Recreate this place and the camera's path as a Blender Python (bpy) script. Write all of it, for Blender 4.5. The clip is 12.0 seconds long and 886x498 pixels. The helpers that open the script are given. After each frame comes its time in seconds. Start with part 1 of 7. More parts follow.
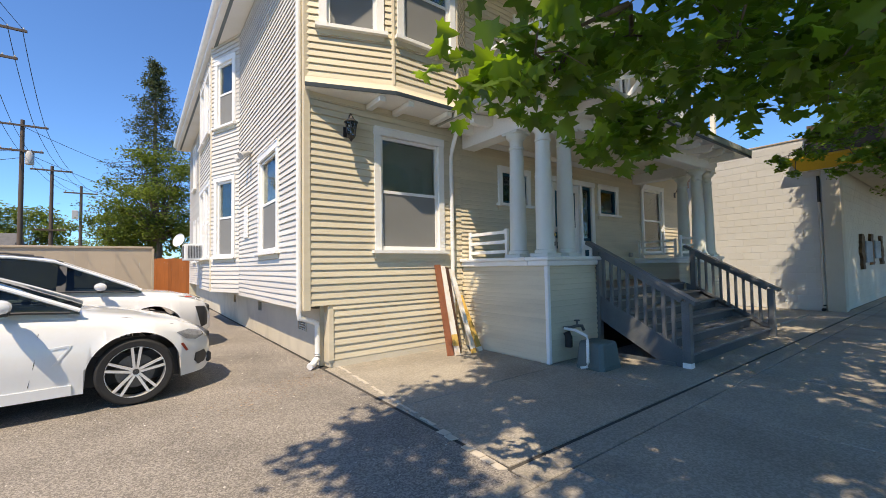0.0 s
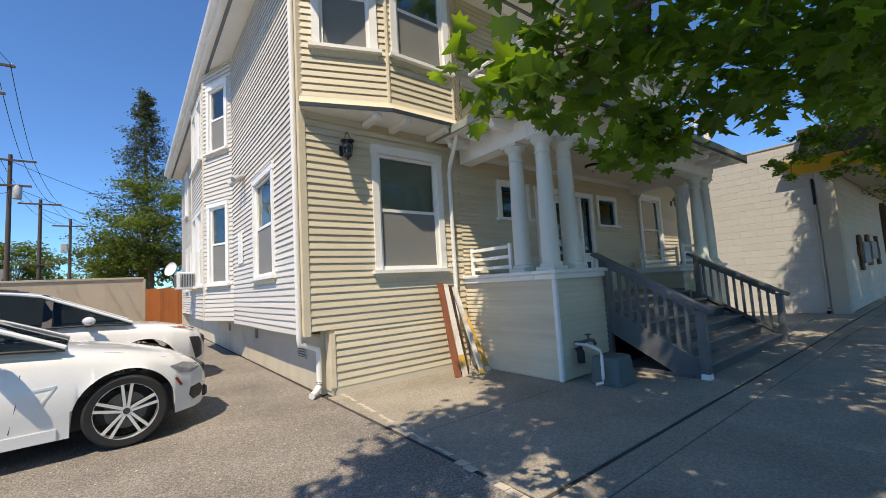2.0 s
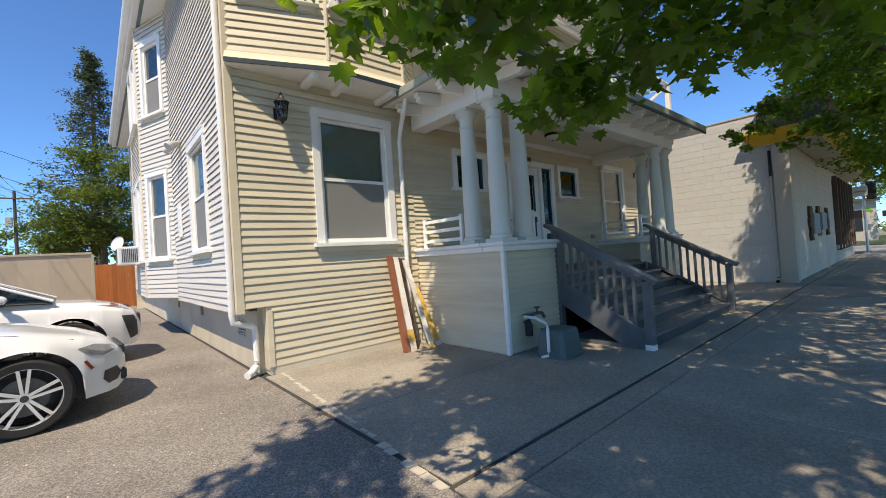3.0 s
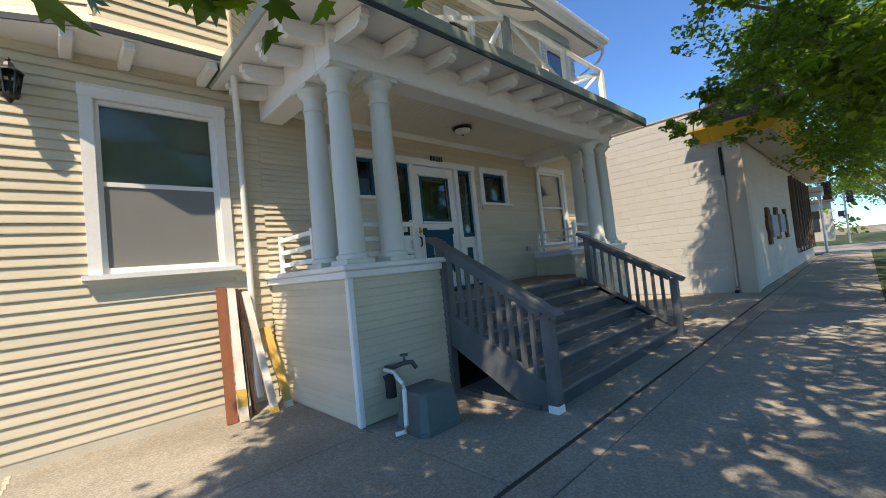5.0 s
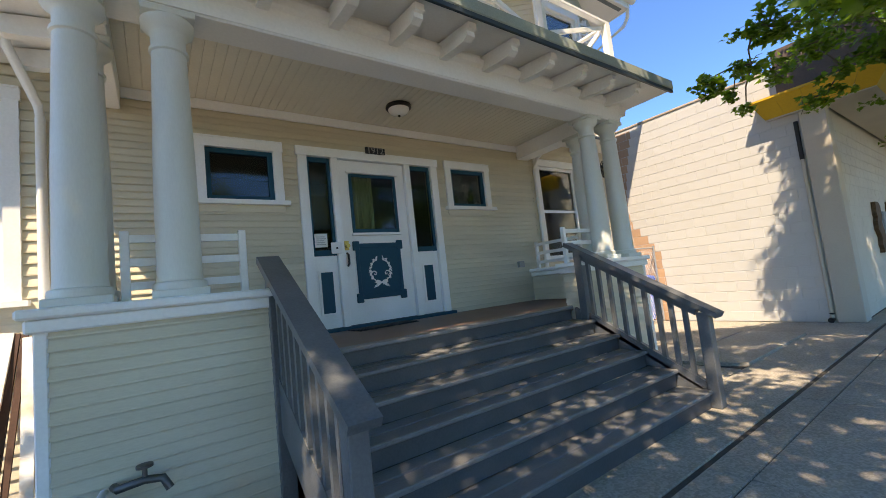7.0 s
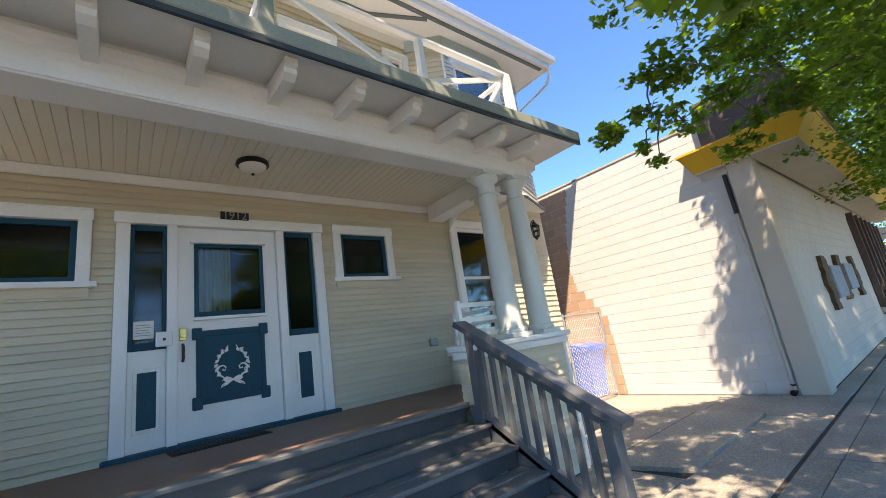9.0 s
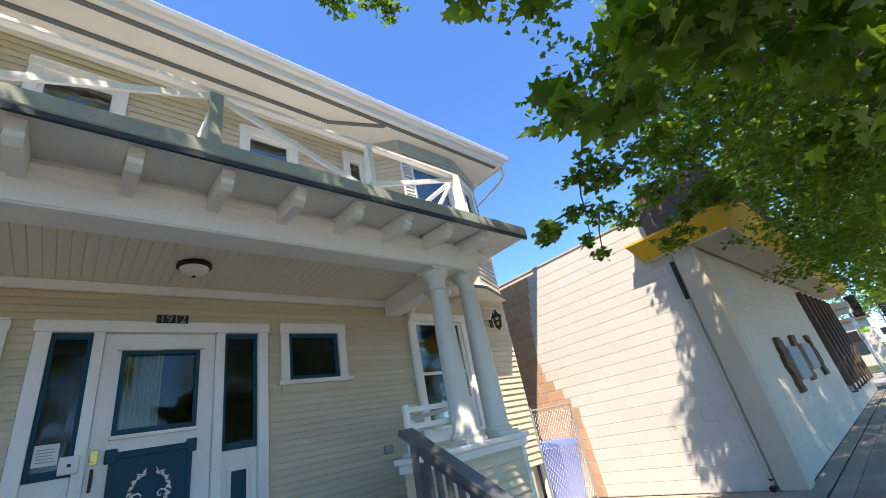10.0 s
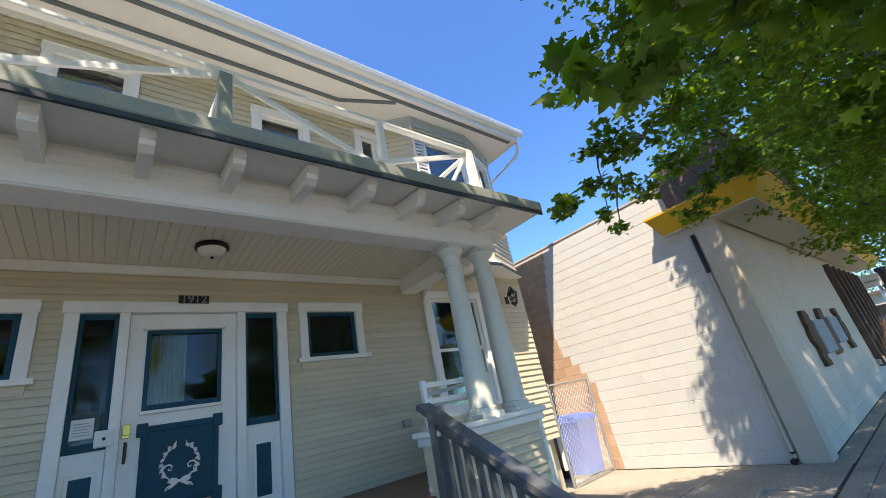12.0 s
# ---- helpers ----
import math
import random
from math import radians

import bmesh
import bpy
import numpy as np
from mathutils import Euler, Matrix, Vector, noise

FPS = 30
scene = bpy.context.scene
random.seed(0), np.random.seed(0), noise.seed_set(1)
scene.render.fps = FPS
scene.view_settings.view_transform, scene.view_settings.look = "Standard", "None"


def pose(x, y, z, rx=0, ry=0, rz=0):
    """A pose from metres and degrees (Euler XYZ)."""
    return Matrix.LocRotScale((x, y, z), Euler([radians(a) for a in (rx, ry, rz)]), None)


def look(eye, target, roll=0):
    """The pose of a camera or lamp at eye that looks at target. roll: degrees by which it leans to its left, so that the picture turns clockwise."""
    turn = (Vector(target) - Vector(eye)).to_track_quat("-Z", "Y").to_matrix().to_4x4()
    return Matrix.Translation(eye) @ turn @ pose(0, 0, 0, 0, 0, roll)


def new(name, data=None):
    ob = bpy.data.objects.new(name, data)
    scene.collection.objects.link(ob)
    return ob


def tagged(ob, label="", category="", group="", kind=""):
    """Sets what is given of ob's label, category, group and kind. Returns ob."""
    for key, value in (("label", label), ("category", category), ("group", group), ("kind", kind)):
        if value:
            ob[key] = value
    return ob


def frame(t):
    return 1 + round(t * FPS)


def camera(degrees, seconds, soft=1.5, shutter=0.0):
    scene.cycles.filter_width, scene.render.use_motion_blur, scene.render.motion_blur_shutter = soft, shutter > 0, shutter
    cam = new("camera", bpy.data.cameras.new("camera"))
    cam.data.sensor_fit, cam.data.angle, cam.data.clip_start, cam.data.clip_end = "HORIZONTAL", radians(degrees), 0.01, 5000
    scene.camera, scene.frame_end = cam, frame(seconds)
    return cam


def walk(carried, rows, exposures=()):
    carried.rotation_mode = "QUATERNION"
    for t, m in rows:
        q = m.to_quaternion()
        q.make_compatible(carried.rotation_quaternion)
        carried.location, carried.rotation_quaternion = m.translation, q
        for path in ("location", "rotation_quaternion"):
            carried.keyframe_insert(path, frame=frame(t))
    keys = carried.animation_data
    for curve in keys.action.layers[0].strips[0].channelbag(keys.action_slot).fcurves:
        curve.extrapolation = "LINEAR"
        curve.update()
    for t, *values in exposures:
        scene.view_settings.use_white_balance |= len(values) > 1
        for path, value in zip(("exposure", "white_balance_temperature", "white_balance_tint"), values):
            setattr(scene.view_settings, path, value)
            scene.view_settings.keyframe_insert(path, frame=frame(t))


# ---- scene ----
cam = camera(95.0, 12.0, soft=0.9)
METRES, EYE, TILT, LEAN, TURN = 7.3, 1.37, 0.0, 0.0, -36.8
ROWS = [
    (0.0, 0.0, 0.0, 0.0, 0.04, 2.35, 0.96),
    (0.5, -0.0088, 0.0072, 0.0038, 2.55, 5.64, 0.92),
    (1.0, -0.0156, 0.0121, 0.0065, 1.79, 7.92, 1.35),
    (1.5, -0.0169, 0.0169, 0.0031, 0.52, 7.48, 2.41),
    (2.0, -0.0165, 0.0236, -0.0004, -0.62, 4.93, 3.35),
    (2.5, 0.0058, 0.0347, -0.0006, -1.89, 2.47, 3.54),
    (3.0, 0.0404, 0.0567, -0.0039, -3.91, 0.92, 3.8),
    (3.5, 0.0751, 0.1003, -0.0057, -7.23, 0.56, 4.71),
    (5.5, 0.3188, 0.3053, 0.0012, -6.12, 3.0, 6.35),
    (6.0, 0.3809, 0.3677, -0.0, -2.65, 3.73, 6.46),
    (6.5, 0.4453, 0.4243, -0.0006, 1.54, 4.57, 6.24),
    (8.5, 0.6152, 0.5975, 0.0119, 1.31, 8.69, 6.69),
    (9.0, 0.6588, 0.6033, 0.02, -0.82, 13.28, 8.47),
    (9.5, 0.6924, 0.6009, 0.0252, -2.31, 19.34, 9.8),
    (10.0, 0.7048, 0.5985, 0.0314, -3.37, 24.66, 10.76),
    (10.5, 0.7069, 0.5958, 0.0331, -3.59, 28.15, 11.38),
    (11.0, 0.7065, 0.5957, 0.0336, -3.14, 28.76, 11.63),
    (11.5, 0.7054, 0.599, 0.0333, -2.22, 27.43, 11.55),
    (12.0, 0.7064, 0.6039, 0.0304, -0.95, 22.13, 10.89),
]
walk(cam, [(t, pose(0, 0, EYE, TILT, LEAN, TURN) @ pose(METRES * x, METRES * y, METRES * z, 90 + pitch, roll, yaw)) for t, x, y, z, yaw, pitch, roll in ROWS],
     exposures=[(0.0, 0.58, 9500, 12), (1.0, 0.34, 9200, 10), (3.5, 0.50, 9200, 11), (5.5, 0.84, 9700, 11), (6.5, 1.10, 10100, 13), (8.5, 1.52, 10000, 19), (9.0, 1.54, 9600, 18), (10.5, 1.32, 8700, 13), (12.0, 1.28, 8900, 13)])

# ---------------------------------------------------------------- world and sun
SUN_DIR = Vector((-0.50, -0.36, 1.0)).normalized()
world = bpy.data.worlds.new("sky")
scene.world = world
world.use_nodes = True
wn = world.node_tree.nodes
sky = wn.new("ShaderNodeTexSky")
sky.sky_type = "NISHITA"
sky.sun_disc = False
sky.sun_elevation = math.asin(SUN_DIR.z)
sky.sun_rotation = math.atan2(SUN_DIR.x, SUN_DIR.y)
sky.air_density, sky.dust_density, sky.ozone_density = 0.85, 0.0, 3.0
wn["Background"].inputs["Strength"].default_value = 0.125
clear = wn.new("ShaderNodeVectorMath")
clear.operation = "MULTIPLY"
clear.inputs[1].default_value = (0.45, 0.95, 1.6)
world.node_tree.links.new(sky.outputs["Color"], clear.inputs[0])
world.node_tree.links.new(clear.outputs[0], wn["Background"].inputs["Color"])
sun_data = bpy.data.lights.new("sun", "SUN")
sun_data.energy, sun_data.angle, sun_data.color = 3.9, radians(0.53), (1.0, 0.98, 0.955)
sun = new("sun", sun_data)
sun.matrix_world = look(SUN_DIR * 60, (0, 0, 0))


# ---------------------------------------------------------------- materials
def material(name, color, rough=0.6, var=0.12, scale=3.0, grain=60.0, bump=0.15, metal=0.0, island=0.0, piece=0.0,
             stain=None, stain_scale=1.2, stain_amount=0.5, stretch=(1, 1, 1), spec=0.4, coat=0.0, bump_distance=0.004):
    m = bpy.data.materials.new(name)
    m.use_nodes = True
    nt = m.node_tree
    n, link = nt.nodes, nt.links.new
    p = n["Principled BSDF"]
    p.inputs["Roughness"].default_value = rough
    p.inputs["Metallic"].default_value = metal
    p.inputs["Specular IOR Level"].default_value = spec
    p.inputs["Coat Weight"].default_value = coat
    tc = n.new("ShaderNodeTexCoord")
    mp = n.new("ShaderNodeMapping")
    mp.inputs["Scale"].default_value = stretch
    link(tc.outputs["Object"], mp.inputs["Vector"])
    big = n.new("ShaderNodeTexNoise")
    big.inputs["Scale"].default_value = scale
    big.inputs["Detail"].default_value = 5
    fine = n.new("ShaderNodeTexNoise")
    fine.inputs["Scale"].default_value = grain
    fine.inputs["Detail"].default_value = 4
    link(mp.outputs[0], big.inputs["Vector"])
    link(mp.outputs[0], fine.inputs["Vector"])
    add = n.new("ShaderNodeMath")
    add.operation = "ADD"
    link(big.outputs["Fac"], add.inputs[0])
    link(fine.outputs["Fac"], add.inputs[1])
    rng = n.new("ShaderNodeMapRange")
    rng.inputs["From Min"].default_value, rng.inputs["From Max"].default_value = 0.6, 1.4
    rng.inputs["To Min"].default_value, rng.inputs["To Max"].default_value = 1 - var, 1 + var
    link(add.outputs[0], rng.inputs["Value"])
    value = rng.outputs[0]
    if piece or island:
        if piece:
            rnd = n.new("ShaderNodeObjectInfo").outputs["Random"]
        else:
            rnd = n.new("ShaderNodeNewGeometry").outputs["Random Per Island"]
        r2 = n.new("ShaderNodeMapRange")
        r2.inputs["To Min"].default_value, r2.inputs["To Max"].default_value = 1 - (piece or island), 1 + (piece or island)
        link(rnd, r2.inputs["Value"])
        mul = n.new("ShaderNodeMath")
        mul.operation = "MULTIPLY"
        link(value, mul.inputs[0])
        link(r2.outputs[0], mul.inputs[1])
        value = mul.outputs[0]
    col = n.new("ShaderNodeVectorMath")
    col.operation = "SCALE"
    link(value, col.inputs["Scale"])
    if stain:
        st = n.new("ShaderNodeTexNoise")
        st.inputs["Scale"].default_value, st.inputs["Detail"].default_value = stain_scale, 6
        link(mp.outputs[0], st.inputs["Vector"])
        sr = n.new("ShaderNodeMapRange")
        sr.inputs["From Min"].default_value, sr.inputs["From Max"].default_value = 0.5, 0.72
        sr.inputs["To Max"].default_value = stain_amount
        link(st.outputs["Fac"], sr.inputs["Value"])
        mx = n.new("ShaderNodeMix")
        mx.data_type = "RGBA"
        mx.inputs["A"].default_value = (*color, 1)
        mx.inputs["B"].default_value = (*stain, 1)
        link(sr.outputs[0], mx.inputs["Factor"])
        link(mx.outputs["Result"], col.inputs[0])
    else:
        col.inputs[0].default_value = color
    link(col.outputs[0], p.inputs["Base Color"])
    if bump:
        b = n.new("ShaderNodeBump")
        b.inputs["Strength"].default_value, b.inputs["Distance"].default_value = bump, bump_distance
        link(fine.outputs["Fac"], b.inputs["Height"])
        link(b.outputs[0], p.inputs["Normal"])
    return m


def glass_material(name, tint, rough=0.02, alpha=0.35):
    """Window glass over a darker room: gloss from a dielectric, and see-through in part."""
    m = bpy.data.materials.new(name)
    m.use_nodes = True
    nt = m.node_tree
    n, link = nt.nodes, nt.links.new
    out = n["Material Output"]
    n.remove(n["Principled BSDF"])
    gl = n.new("ShaderNodeBsdfGlossy")
    gl.inputs["Roughness"].default_value = rough
    tr = n.new("ShaderNodeBsdfTransparent")
    tr.inputs["Color"].default_value = (*tint, 1)
    fr = n.new("ShaderNodeFresnel")
    fr.inputs["IOR"].default_value = 1.52
    wob = n.new("ShaderNodeTexNoise")
    wob.inputs["Scale"].default_value = 2.2
    bp = n.new("ShaderNodeBump")
    bp.inputs["Strength"].default_value, bp.inputs["Distance"].default_value = 0.12, 0.02
    link(wob.outputs["Fac"], bp.inputs["Height"])
    link(bp.outputs[0], gl.inputs["Normal"])
    gain = n.new("ShaderNodeMath")
    gain.operation = "MULTIPLY"
    gain.inputs[1].default_value = 0.8
    link(fr.outputs[0], gain.inputs[0])
    mix = n.new("ShaderNodeMixShader")
    link(gain.outputs[0], mix.inputs[0])
    link(tr.outputs[0], mix.inputs[1])
    link(gl.outputs[0], mix.inputs[2])
    link(mix.outputs[0], out.inputs["Surface"])
    return m


def leaf_material(name, color, through_color, var=0.3):
    m = bpy.data.materials.new(name)
    m.use_nodes = True
    nt = m.node_tree
    n, link = nt.nodes, nt.links.new
    p = n["Principled BSDF"]
    out = n["Material Output"]
    p.inputs["Roughness"].default_value = 0.42
    rnd = n.new("ShaderNodeNewGeometry").outputs["Random Per Island"]
    r2 = n.new("ShaderNodeMapRange")
    r2.inputs["To Min"].default_value, r2.inputs["To Max"].default_value = 1 - var, 1 + var
    link(rnd, r2.inputs["Value"])
    c1 = n.new("ShaderNodeVectorMath")
    c1.operation = "SCALE"
    c1.inputs[0].default_value = color
    link(r2.outputs[0], c1.inputs["Scale"])
    link(c1.outputs[0], p.inputs["Base Color"])
    tl = n.new("ShaderNodeBsdfTranslucent")
    c2 = n.new("ShaderNodeVectorMath")
    c2.operation = "SCALE"
    c2.inputs[0].default_value = through_color
    link(r2.outputs[0], c2.inputs["Scale"])
    link(c2.outputs[0], tl.inputs["Color"])
    mix = n.new("ShaderNodeMixShader")
    mix.inputs[0].default_value = 0.5
    link(p.outputs[0], mix.inputs[1])
    link(tl.outputs[0], mix.inputs[2])
    link(mix.outputs[0], out.inputs["Surface"])
    return m


M_SIDING = material("cream_siding_paint", (0.65, 0.575, 0.435), 0.55, 0.08, 1.6, 45, 0.25, piece=0.06, stain=(0.48, 0.43, 0.32), stain_amount=0.4, stretch=(0.6, 0.6, 3))
M_SIDE = material("white_side_paint", (0.64, 0.61, 0.56), 0.55, 0.07, 1.6, 45, 0.25, piece=0.06, stain=(0.58, 0.57, 0.54), stain_amount=0.45, stretch=(0.6, 0.6, 3))
M_TRIM = material("white_trim_paint", (0.83, 0.83, 0.81), 0.45, 0.06, 2.5, 50, 0.12, stain=(0.62, 0.61, 0.56), stain_amount=0.3)
M_SOFFIT = material("white_soffit_paint", (0.81, 0.81, 0.79), 0.55, 0.06, 1.5, 40, 0.15, stain=(0.62, 0.60, 0.54), stain_amount=0.35)
M_CEIL = material("cream_ceiling_paint", (0.76, 0.70, 0.58), 0.5, 0.06, 1.5, 40, 0.1)
M_COLUMN = material("pale_column_paint", (0.65, 0.665, 0.615), 0.4, 0.06, 3, 60, 0.1, stain=(0.52, 0.53, 0.50), stain_amount=0.35, stretch=(2, 2, 0.5))
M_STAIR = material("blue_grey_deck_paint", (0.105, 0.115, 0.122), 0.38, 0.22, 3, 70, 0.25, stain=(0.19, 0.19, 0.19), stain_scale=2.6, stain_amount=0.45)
# Risers: darker copy of the deck paint, their shade put into the colour.
M_RISER = material("shaded_deck_paint", (0.06, 0.069, 0.076), 0.42, 0.2, 3, 70, 0.25, stain=(0.10, 0.105, 0.11), stain_scale=2.6, stain_amount=0.4)
# Treads: lighter copy, light from above put into the tone; blotches are wear.
M_TREAD = material("toplit_worn_paint", (0.17, 0.172, 0.172), 0.45, 0.22, 3, 70, 0.3, stain=(0.10, 0.108, 0.113), stain_scale=2.2, stain_amount=0.6, stretch=(0.4, 2, 1))
M_FLOOR = material("brown_porch_paint", (0.22, 0.132, 0.10), 0.5, 0.15, 4, 80, 0.2, stain=(0.27, 0.19, 0.15), stain_amount=0.5)
M_BLUE = material("dark_blue_paint", (0.010, 0.072, 0.112), 0.6, 0.12, 4, 60, 0.1, spec=0.15)
M_DARKBAND = material("dark_slate_paint", (0.03, 0.045, 0.06), 0.5, 0.15, 4, 60, 0.1)
M_PALEBLUE = material("pale_blue_paint", (0.42, 0.50, 0.54), 0.5, 0.06, 2, 50, 0.1)
M_ROOFEDGE = material("grey_green_gutter_paint", (0.29, 0.32, 0.28), 0.45, 0.15, 3, 60, 0.15, stain=(0.33, 0.34, 0.31), stain_amount=0.5)
M_ROOF = material("grey_roofing", (0.12, 0.12, 0.12), 0.9, 0.25, 4, 90, 0.6)
# Unseen roof top, made pale to bounce sun onto the soffit and upper wall.
M_PORCHROOF = material("pale_bounce_roofing", (0.48, 0.48, 0.46), 0.9, 0.15, 3, 90, 0.5)
M_CONCRETE = material("pavement_concrete", (0.33, 0.298, 0.255), 0.85, 0.2, 1.3, 55, 0.6, piece=0.07, stain=(0.20, 0.18, 0.155), stain_scale=0.9, stain_amount=0.65)
M_ASPHALT = material("worn_asphalt", (0.25, 0.230, 0.210), 0.92, 0.30, 1.1, 60, 0.6, stain=(0.15, 0.14, 0.13), stain_scale=0.8, stain_amount=0.6, bump_distance=0.015)
# Road tone raised so its sunlit surface bounces warm light into the porch.
M_ROAD = material("street_asphalt", (0.26, 0.245, 0.22), 0.9, 0.2, 1.2, 90, 0.5)
M_FOUND = material("cream_stucco", (0.58, 0.53, 0.43), 0.85, 0.1, 2, 70, 0.5, stain=(0.30, 0.27, 0.22), stain_amount=0.5)
M_BLOCK = material("white_block_paint", (0.53, 0.53, 0.515), 0.7, 0.06, 1.4, 50, 0.5, piece=0.025, stain=(0.53, 0.51, 0.475), stain_amount=0.3)
M_RENDER = material("white_render_paint", (0.52, 0.465, 0.385), 0.75, 0.07, 1.0, 60, 0.4, stain=(0.42, 0.38, 0.31), stain_amount=0.35)
M_BRICKBROWN = material("bare_brown_block", (0.47, 0.30, 0.20), 0.85, 0.15, 2, 60, 0.6, piece=0.08, stain=(0.45, 0.27, 0.10), stain_amount=0.4)
M_YELLOW = material("yellow_metal_paint", (0.62, 0.36, 0.03), 0.5, 0.1, 2, 40, 0.1, stain=(0.50, 0.28, 0.04), stain_amount=0.4)
M_BROWN = material("brown_metal_paint", (0.11, 0.075, 0.06), 0.6, 0.15, 2, 40, 0.1)
M_GRASS = material("lawn_soil", (0.06, 0.085, 0.03), 0.9, 0.4, 4, 60, 0.8)
M_SOIL = material("dry_ground", (0.20, 0.18, 0.11), 0.95, 0.3, 1.5, 40, 0.8)
M_BARK = material("grey_brown_bark", (0.13, 0.10, 0.075), 0.9, 0.35, 6, 40, 1.0, stretch=(1, 1, 0.25), bump_distance=0.02)
M_LEAF = leaf_material("maple_leaf", (0.058, 0.115, 0.018), (0.235, 0.40, 0.022))
M_LEAF_FAR = leaf_material("broad_leaf", (0.085, 0.115, 0.026), (0.22, 0.30, 0.05))
M_NEEDLE = leaf_material("conifer_needles", (0.06, 0.085, 0.05), (0.08, 0.11, 0.05))
M_GLASS = glass_material("window_glass", (0.80, 0.85, 0.83))
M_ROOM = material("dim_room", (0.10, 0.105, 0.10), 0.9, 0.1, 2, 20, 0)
# Tone of foliage reflected in the upper panes, put on a sheet behind them.
M_REFLECTED = material("grey_green_reflection", (0.34, 0.38, 0.35), 0.8, 0.1, 2, 60, 0.1)
M_SCREEN = material("grey_window_screen", (0.20, 0.205, 0.20), 0.85, 0.06, 2, 300, 0.1)
M_BLIND = material("white_blind", (0.72, 0.72, 0.70), 0.7, 0.03, 2, 60, 0.1)


def aggregate(m, dark, light, size, amount):
    """Pebble speckle over a rough ground material."""
    nt = m.node_tree
    n, link = nt.nodes, nt.links.new
    p = n["Principled BSDF"]
    old = p.inputs["Base Color"].links[0].from_socket
    tc = n.new("ShaderNodeTexCoord")
    vo = n.new("ShaderNodeTexVoronoi")
    vo.inputs["Scale"].default_value = size
    link(tc.outputs["Object"], vo.inputs["Vector"])
    ra = n.new("ShaderNodeValToRGB")
    ra.color_ramp.elements[0].position, ra.color_ramp.elements[0].color = 0.25, (*dark, 1)
    ra.color_ramp.elements[1].position, ra.color_ramp.elements[1].color = 0.80, (*light, 1)
    sep = n.new("ShaderNodeSeparateColor")
    link(vo.outputs["Color"], sep.inputs[0])
    link(sep.outputs[0], ra.inputs["Fac"])
    mx = n.new("ShaderNodeMix")
    mx.data_type, mx.blend_type = "RGBA", "MULTIPLY"
    mx.inputs["Factor"].default_value = amount
    link(old, mx.inputs["A"])
    link(ra.outputs["Color"], mx.inputs["B"])
    link(mx.outputs["Result"], p.inputs["Base Color"])


aggregate(M_ASPHALT, (0.55, 0.54, 0.52), (1.35, 1.32, 1.28), 95, 0.75)
aggregate(M_CONCRETE, (0.82, 0.82, 0.80), (1.12, 1.12, 1.1), 70, 1.0)


